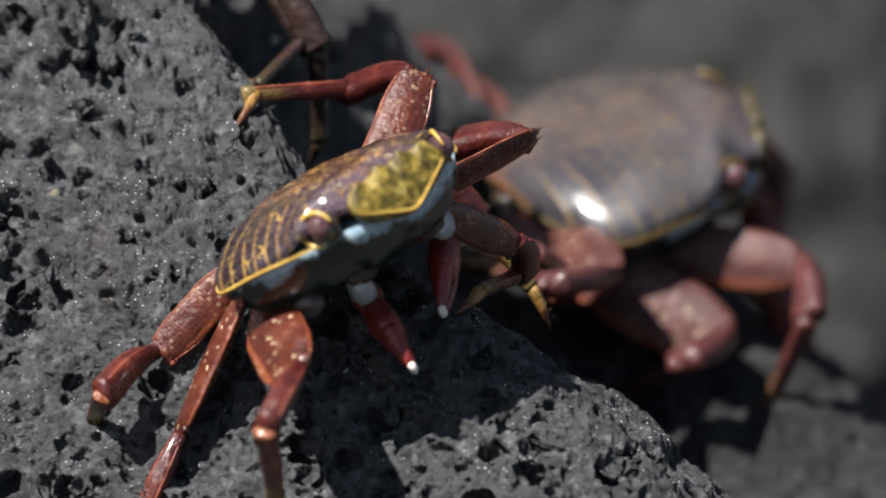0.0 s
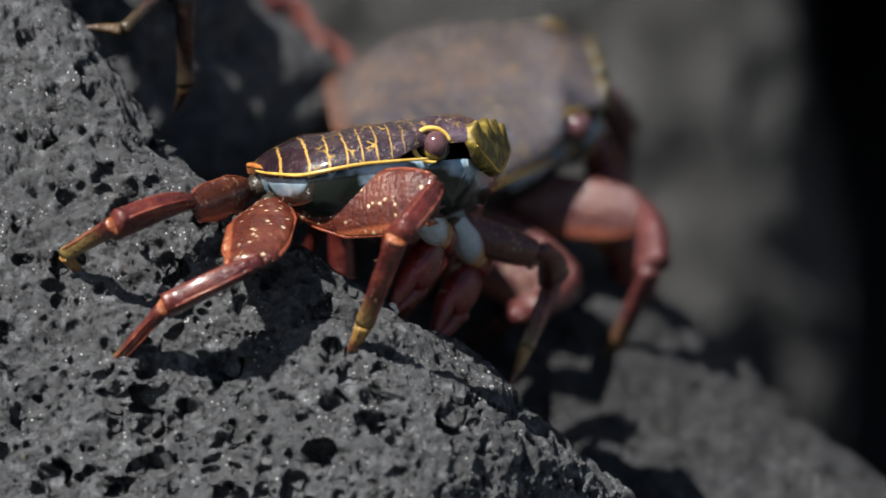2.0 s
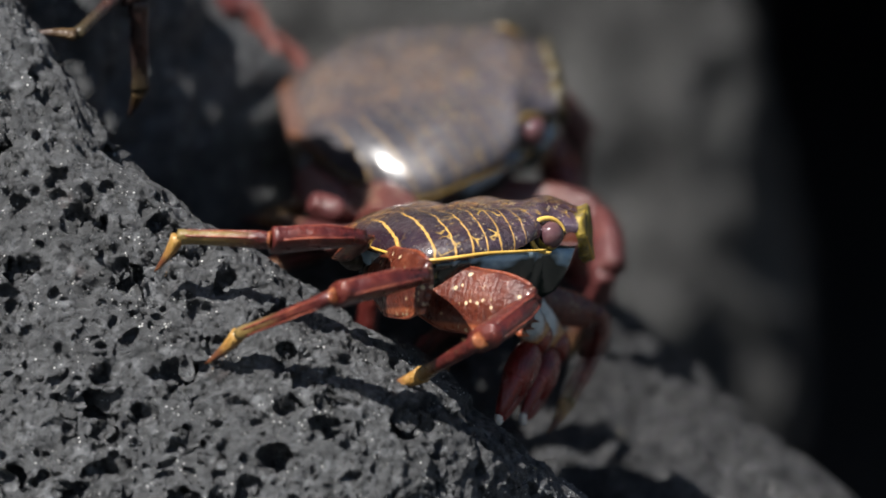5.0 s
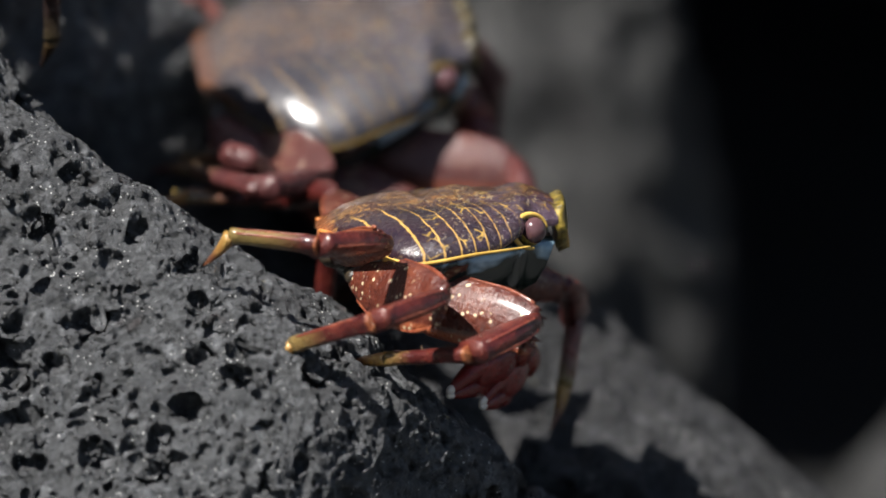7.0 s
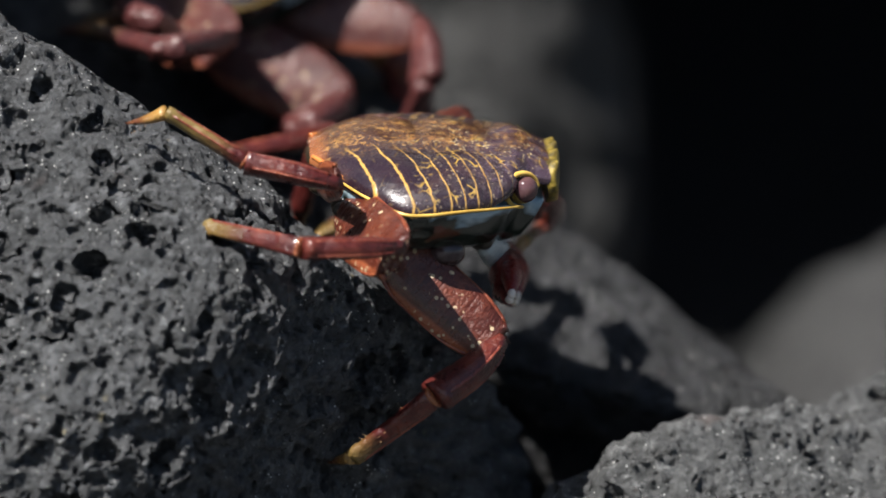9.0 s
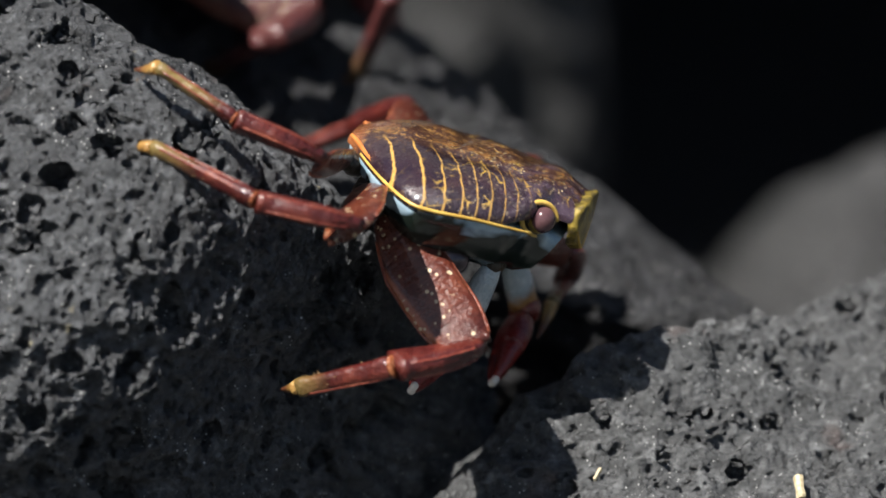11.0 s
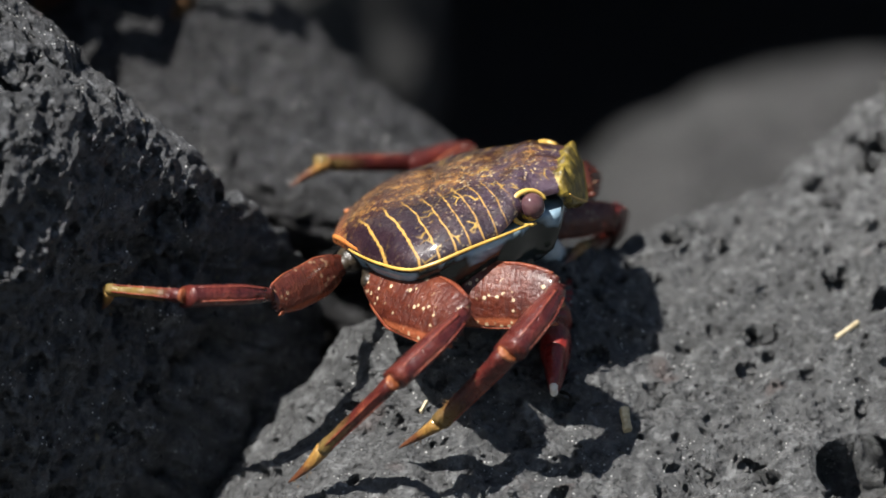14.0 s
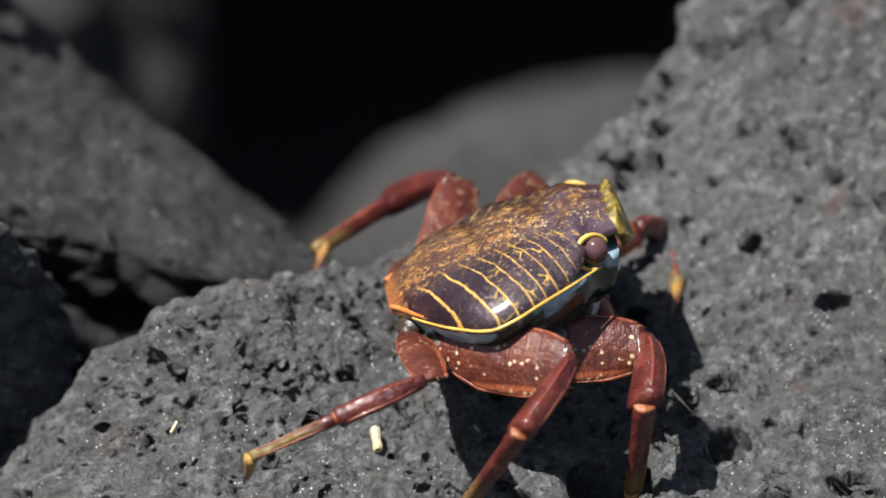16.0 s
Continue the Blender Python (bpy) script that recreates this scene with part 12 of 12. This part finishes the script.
    walk(limbs["LC", 0], [
        (0, pose(0.01320, 0.01320, -0.01620, 19.4, 14.6, 143.6)), (0.25, pose(0.01320, 0.01320, -0.01620, 18.2, 20.5, 126.5)), (0.5, pose(0.01320, 0.01320, -0.01620, 15.8, 24.6, 108.2)),
        (0.75, pose(0.01320, 0.01320, -0.01620, 17.3, 29.3, 108.2)), (1, pose(0.01320, 0.01320, -0.01620, 18.1, 34.0, 108.2)), (1.25, pose(0.01320, 0.01320, -0.01620, 17.6, 31.4, 106.8)),
        (1.5, pose(0.01320, 0.01320, -0.01620, 17.1, 28.9, 105.4)), (1.75, pose(0.01320, 0.01320, -0.01620, 15.0, 28.8, 97.9)), (2, pose(0.01320, 0.01320, -0.01620, 13.1, 28.3, 90.5)),
        (2.25, pose(0.01320, 0.01320, -0.01620, 15.1, 37.4, 93.2)), (2.5, pose(0.01320, 0.01320, -0.01620, 17.5, 46.4, 96.7)), (2.75, pose(0.01320, 0.01320, -0.01620, 14.6, 42.7, 90.5)),
        (3, pose(0.01320, 0.01320, -0.01620, 12.5, 38.7, 84.9)), (3.25, pose(0.01320, 0.01320, -0.01620, 13.1, 34.0, 86.4)), (3.5, pose(0.01320, 0.01320, -0.01620, 13.3, 29.2, 87.8)),
        (3.75, pose(0.01320, 0.01320, -0.01620, 12.2, 31.1, 84.7)), (4, pose(0.01320, 0.01320, -0.01620, 11.3, 32.9, 81.4)), (4.5, pose(0.01320, 0.01320, -0.01620, 9.1, 36.3, 74.3)),
        (5, pose(0.01320, 0.01320, -0.01620, 6.5, 39.4, 66.4)), (5.5, pose(0.01320, 0.01320, -0.01620, 3.7, 41.8, 58.0)), (5.75, pose(0.01320, 0.01320, -0.01620, 2.5, 42.7, 53.7)),
        (6, pose(0.01320, 0.01320, -0.01620, 1.1, 43.5, 49.4)), (6.25, pose(0.01320, 0.01320, -0.01620, -0.3, 51.7, 45.5)), (6.5, pose(0.01320, 0.01320, -0.01620, -2.8, 59.6, 40.0)),
        (6.75, pose(0.01320, 0.01320, -0.01620, -10.2, 66.0, 27.0)), (7, pose(0.01320, 0.01320, -0.01620, -22.7, 70.6, 7.0)), (7.25, pose(0.01320, 0.01320, -0.01620, -11.3, 65.3, 20.0)),
        (7.5, pose(0.01320, 0.01320, -0.01620, -5.9, 59.1, 28.6)), (7.75, pose(0.01320, 0.01320, -0.01620, -3.2, 52.5, 34.4)), (8, pose(0.01320, 0.01320, -0.01620, -1.7, 45.9, 38.6)),
        (8.25, pose(0.01320, 0.01320, -0.01620, -0.7, 46.0, 41.8)), (8.5, pose(0.01320, 0.01320, -0.01620, 0.4, 46.0, 44.9)), (8.75, pose(0.01320, 0.01320, -0.01620, 1.5, 45.9, 48.0)),
        (9, pose(0.01320, 0.01320, -0.01620, 2.6, 45.8, 51.2)), (9.5, pose(0.01320, 0.01320, -0.01620, 3.2, 45.9, 53.1)), (10, pose(0.01320, 0.01320, -0.01620, 3.8, 46.1, 55.0)),
        (10.5, pose(0.01320, 0.01320, -0.01620, 4.5, 46.2, 56.9)), (11, pose(0.01320, 0.01320, -0.01620, 5.2, 46.3, 58.8)), (11.5, pose(0.01320, 0.01320, -0.01620, 5.9, 46.3, 60.7)),
        (11.75, pose(0.01320, 0.01320, -0.01620, 8.2, 46.1, 66.2)), (12, pose(0.01320, 0.01320, -0.01620, 10.1, 45.6, 71.6)), (12.25, pose(0.01320, 0.01320, -0.01620, 8.8, 43.9, 70.0)),
        (12.5, pose(0.01320, 0.01320, -0.01620, 8.0, 42.2, 68.4)), (12.75, pose(0.01320, 0.01320, -0.01620, 9.7, 45.7, 71.9)), (13, pose(0.01320, 0.01320, -0.01620, 11.6, 49.1, 75.8)),
        (13.25, pose(0.01320, 0.01320, -0.01620, 8.2, 44.3, 69.7)), (13.5, pose(0.01320, 0.01320, -0.01620, 6.1, 39.3, 64.5)), (13.75, pose(0.01320, 0.01320, -0.01620, 10.1, 42.6, 73.1)),
        (14, pose(0.01320, 0.01320, -0.01620, 13.9, 45.1, 82.6)), (14.25, pose(0.01320, 0.01320, -0.01620, 13.2, 45.1, 82.6)), (14.5, pose(0.01320, 0.01320, -0.01620, 13.1, 45.1, 82.6)),
        (14.75, pose(0.01320, 0.01320, -0.01620, 13.0, 45.1, 82.6)), (15, pose(0.01320, 0.01320, -0.01620, 13.0, 45.1, 82.6)), (15.25, pose(0.01320, 0.01320, -0.01620, 13.0, 45.1, 82.6)),
        (15.5, pose(0.01320, 0.01320, -0.01620, 13.0, 45.1, 82.6)), (15.75, pose(0.01320, 0.01320, -0.01620, 13.0, 45.1, 82.6)), (16, pose(0.01320, 0.01320, -0.01620, 13.0, 45.1, 82.6)),
    ])
    walk(limbs["LC", 1], [
        (0, pose(-0.00394, 0.02584, -0.02173, -24.0, 38.0, -63.6)), (0.25, pose(0.00095, 0.02978, -0.02390, -30.2, 35.5, -91.1)), (0.5, pose(0.00696, 0.03220, -0.02537, -26.7, 27.4, -115.4)),
        (0.75, pose(0.00721, 0.03143, -0.02697, -18.4, 30.9, -109.1)), (1, pose(0.00750, 0.03053, -0.02849, -15.1, 34.1, -102.4)), (1.25, pose(0.00779, 0.03118, -0.02767, -17.1, 37.2, -112.5)),
        (1.5, pose(0.00809, 0.03178, -0.02682, -17.0, 39.3, -123.3)), (1.75, pose(0.01054, 0.03230, -0.02679, -13.4, 43.7, -121.6)), (2, pose(0.01302, 0.03257, -0.02662, -12.0, 48.0, -119.6)),
        (2.25, pose(0.01221, 0.03065, -0.02956, -11.3, 51.4, -115.2)), (2.5, pose(0.01143, 0.02826, -0.03214, -12.0, 54.6, -110.2)), (2.75, pose(0.01307, 0.02937, -0.03112, -14.5, 48.8, -110.9)),
        (3, pose(0.01472, 0.03030, -0.02995, -14.8, 42.9, -111.4)), (3.25, pose(0.01434, 0.03141, -0.02849, -16.6, 51.3, -112.1)), (3.5, pose(0.01395, 0.03239, -0.02694, -20.1, 59.7, -113.1)),
        (3.75, pose(0.01494, 0.03197, -0.02755, -21.4, 57.2, -113.4)), (4, pose(0.01595, 0.03147, -0.02814, -21.5, 54.6, -113.7)), (4.5, pose(0.01800, 0.03026, -0.02924, -20.1, 49.3, -114.2)),
        (5, pose(0.02001, 0.02878, -0.03016, -17.9, 44.1, -114.6)), (5.5, pose(0.02190, 0.02710, -0.03086, -15.4, 38.8, -115.0)), (5.75, pose(0.02277, 0.02622, -0.03113, -13.5, 36.2, -115.1)),
        (6, pose(0.02359, 0.02531, -0.03135, -12.0, 33.7, -115.3)), (6.25, pose(0.02276, 0.02294, -0.03346, -11.1, 36.0, -113.5)), (6.5, pose(0.02172, 0.02035, -0.03518, -11.2, 38.4, -111.5)),
        (6.75, pose(0.02117, 0.01727, -0.03630, -11.6, 27.7, -116.2)), (7, pose(0.02044, 0.01409, -0.03696, -9.7, 16.8, -119.9)), (7.25, pose(0.02183, 0.01634, -0.03619, -8.0, 17.1, -112.2)),
        (7.5, pose(0.02312, 0.01860, -0.03508, -8.5, 17.1, -104.2)), (7.75, pose(0.02425, 0.02078, -0.03365, -9.9, 16.7, -96.2)), (8, pose(0.02517, 0.02277, -0.03199, -11.6, 16.1, -88.5)),
        (8.25, pose(0.02461, 0.02339, -0.03201, -13.3, 13.1, -88.3)), (8.5, pose(0.02403, 0.02399, -0.03202, -14.1, 10.0, -88.0)), (8.75, pose(0.02343, 0.02458, -0.03200, -14.3, 7.0, -87.8)),
        (9, pose(0.02282, 0.02515, -0.03196, -14.3, 4.0, -87.6)), (9.5, pose(0.02240, 0.02543, -0.03201, -14.7, 12.2, -87.7)), (10, pose(0.02196, 0.02569, -0.03205, -15.6, 21.1, -87.8)),
        (10.5, pose(0.02152, 0.02596, -0.03208, -17.1, 30.3, -87.9)), (11, pose(0.02108, 0.02621, -0.03210, -19.1, 39.1, -88.0)), (11.5, pose(0.02063, 0.02646, -0.03211, -22.0, 47.4, -88.2)),
        (11.75, pose(0.01936, 0.02716, -0.03205, -21.2, 46.7, -81.8)), (12, pose(0.01807, 0.02780, -0.03192, -21.0, 45.7, -75.7)), (12.25, pose(0.01863, 0.02808, -0.03146, -24.0, 40.3, -80.3)),
        (12.5, pose(0.01919, 0.02835, -0.03098, -23.8, 34.8, -84.2)), (12.75, pose(0.01797, 0.02779, -0.03196, -22.3, 28.8, -88.5)), (13, pose(0.01673, 0.02715, -0.03284, -19.9, 22.6, -92.3)),
        (13.25, pose(0.01867, 0.02795, -0.03158, -18.6, 29.6, -91.2)), (13.5, pose(0.02054, 0.02857, -0.03013, -18.9, 36.6, -90.0)), (13.75, pose(0.01790, 0.02871, -0.03108, -17.7, 26.6, -87.7)),
        (14, pose(0.01520, 0.02859, -0.03179, -16.5, 16.6, -85.8)), (14.25, pose(0.01520, 0.02859, -0.03179, -16.3, 16.6, -85.8)), (14.5, pose(0.01520, 0.02859, -0.03179, -16.1, 16.6, -85.8)),
        (14.75, pose(0.01520, 0.02859, -0.03179, -16.1, 16.6, -85.8)), (15, pose(0.01520, 0.02859, -0.03179, -16.0, 16.6, -85.8)), (15.25, pose(0.01520, 0.02859, -0.03179, -16.0, 16.6, -85.8)),
        (15.5, pose(0.01520, 0.02859, -0.03179, -16.0, 16.6, -85.8)), (15.75, pose(0.01520, 0.02859, -0.03179, -16.0, 16.6, -85.8)), (16, pose(0.01520, 0.02859, -0.03179, -16.0, 16.6, -85.8)),
    ])
    # the dark crab shifts up and settles
    walk(crab_dark, [(t, Matrix.Translation((x, 0, z)) @ DARK_REST) for t, x, z in (
        (0, -0.006, -0.0014), (0.4, 0.0116, -0.0040), (0.8, 0.0096, -0.0048), (1.2, 0, 0), (16, 0, 0))])


motions()
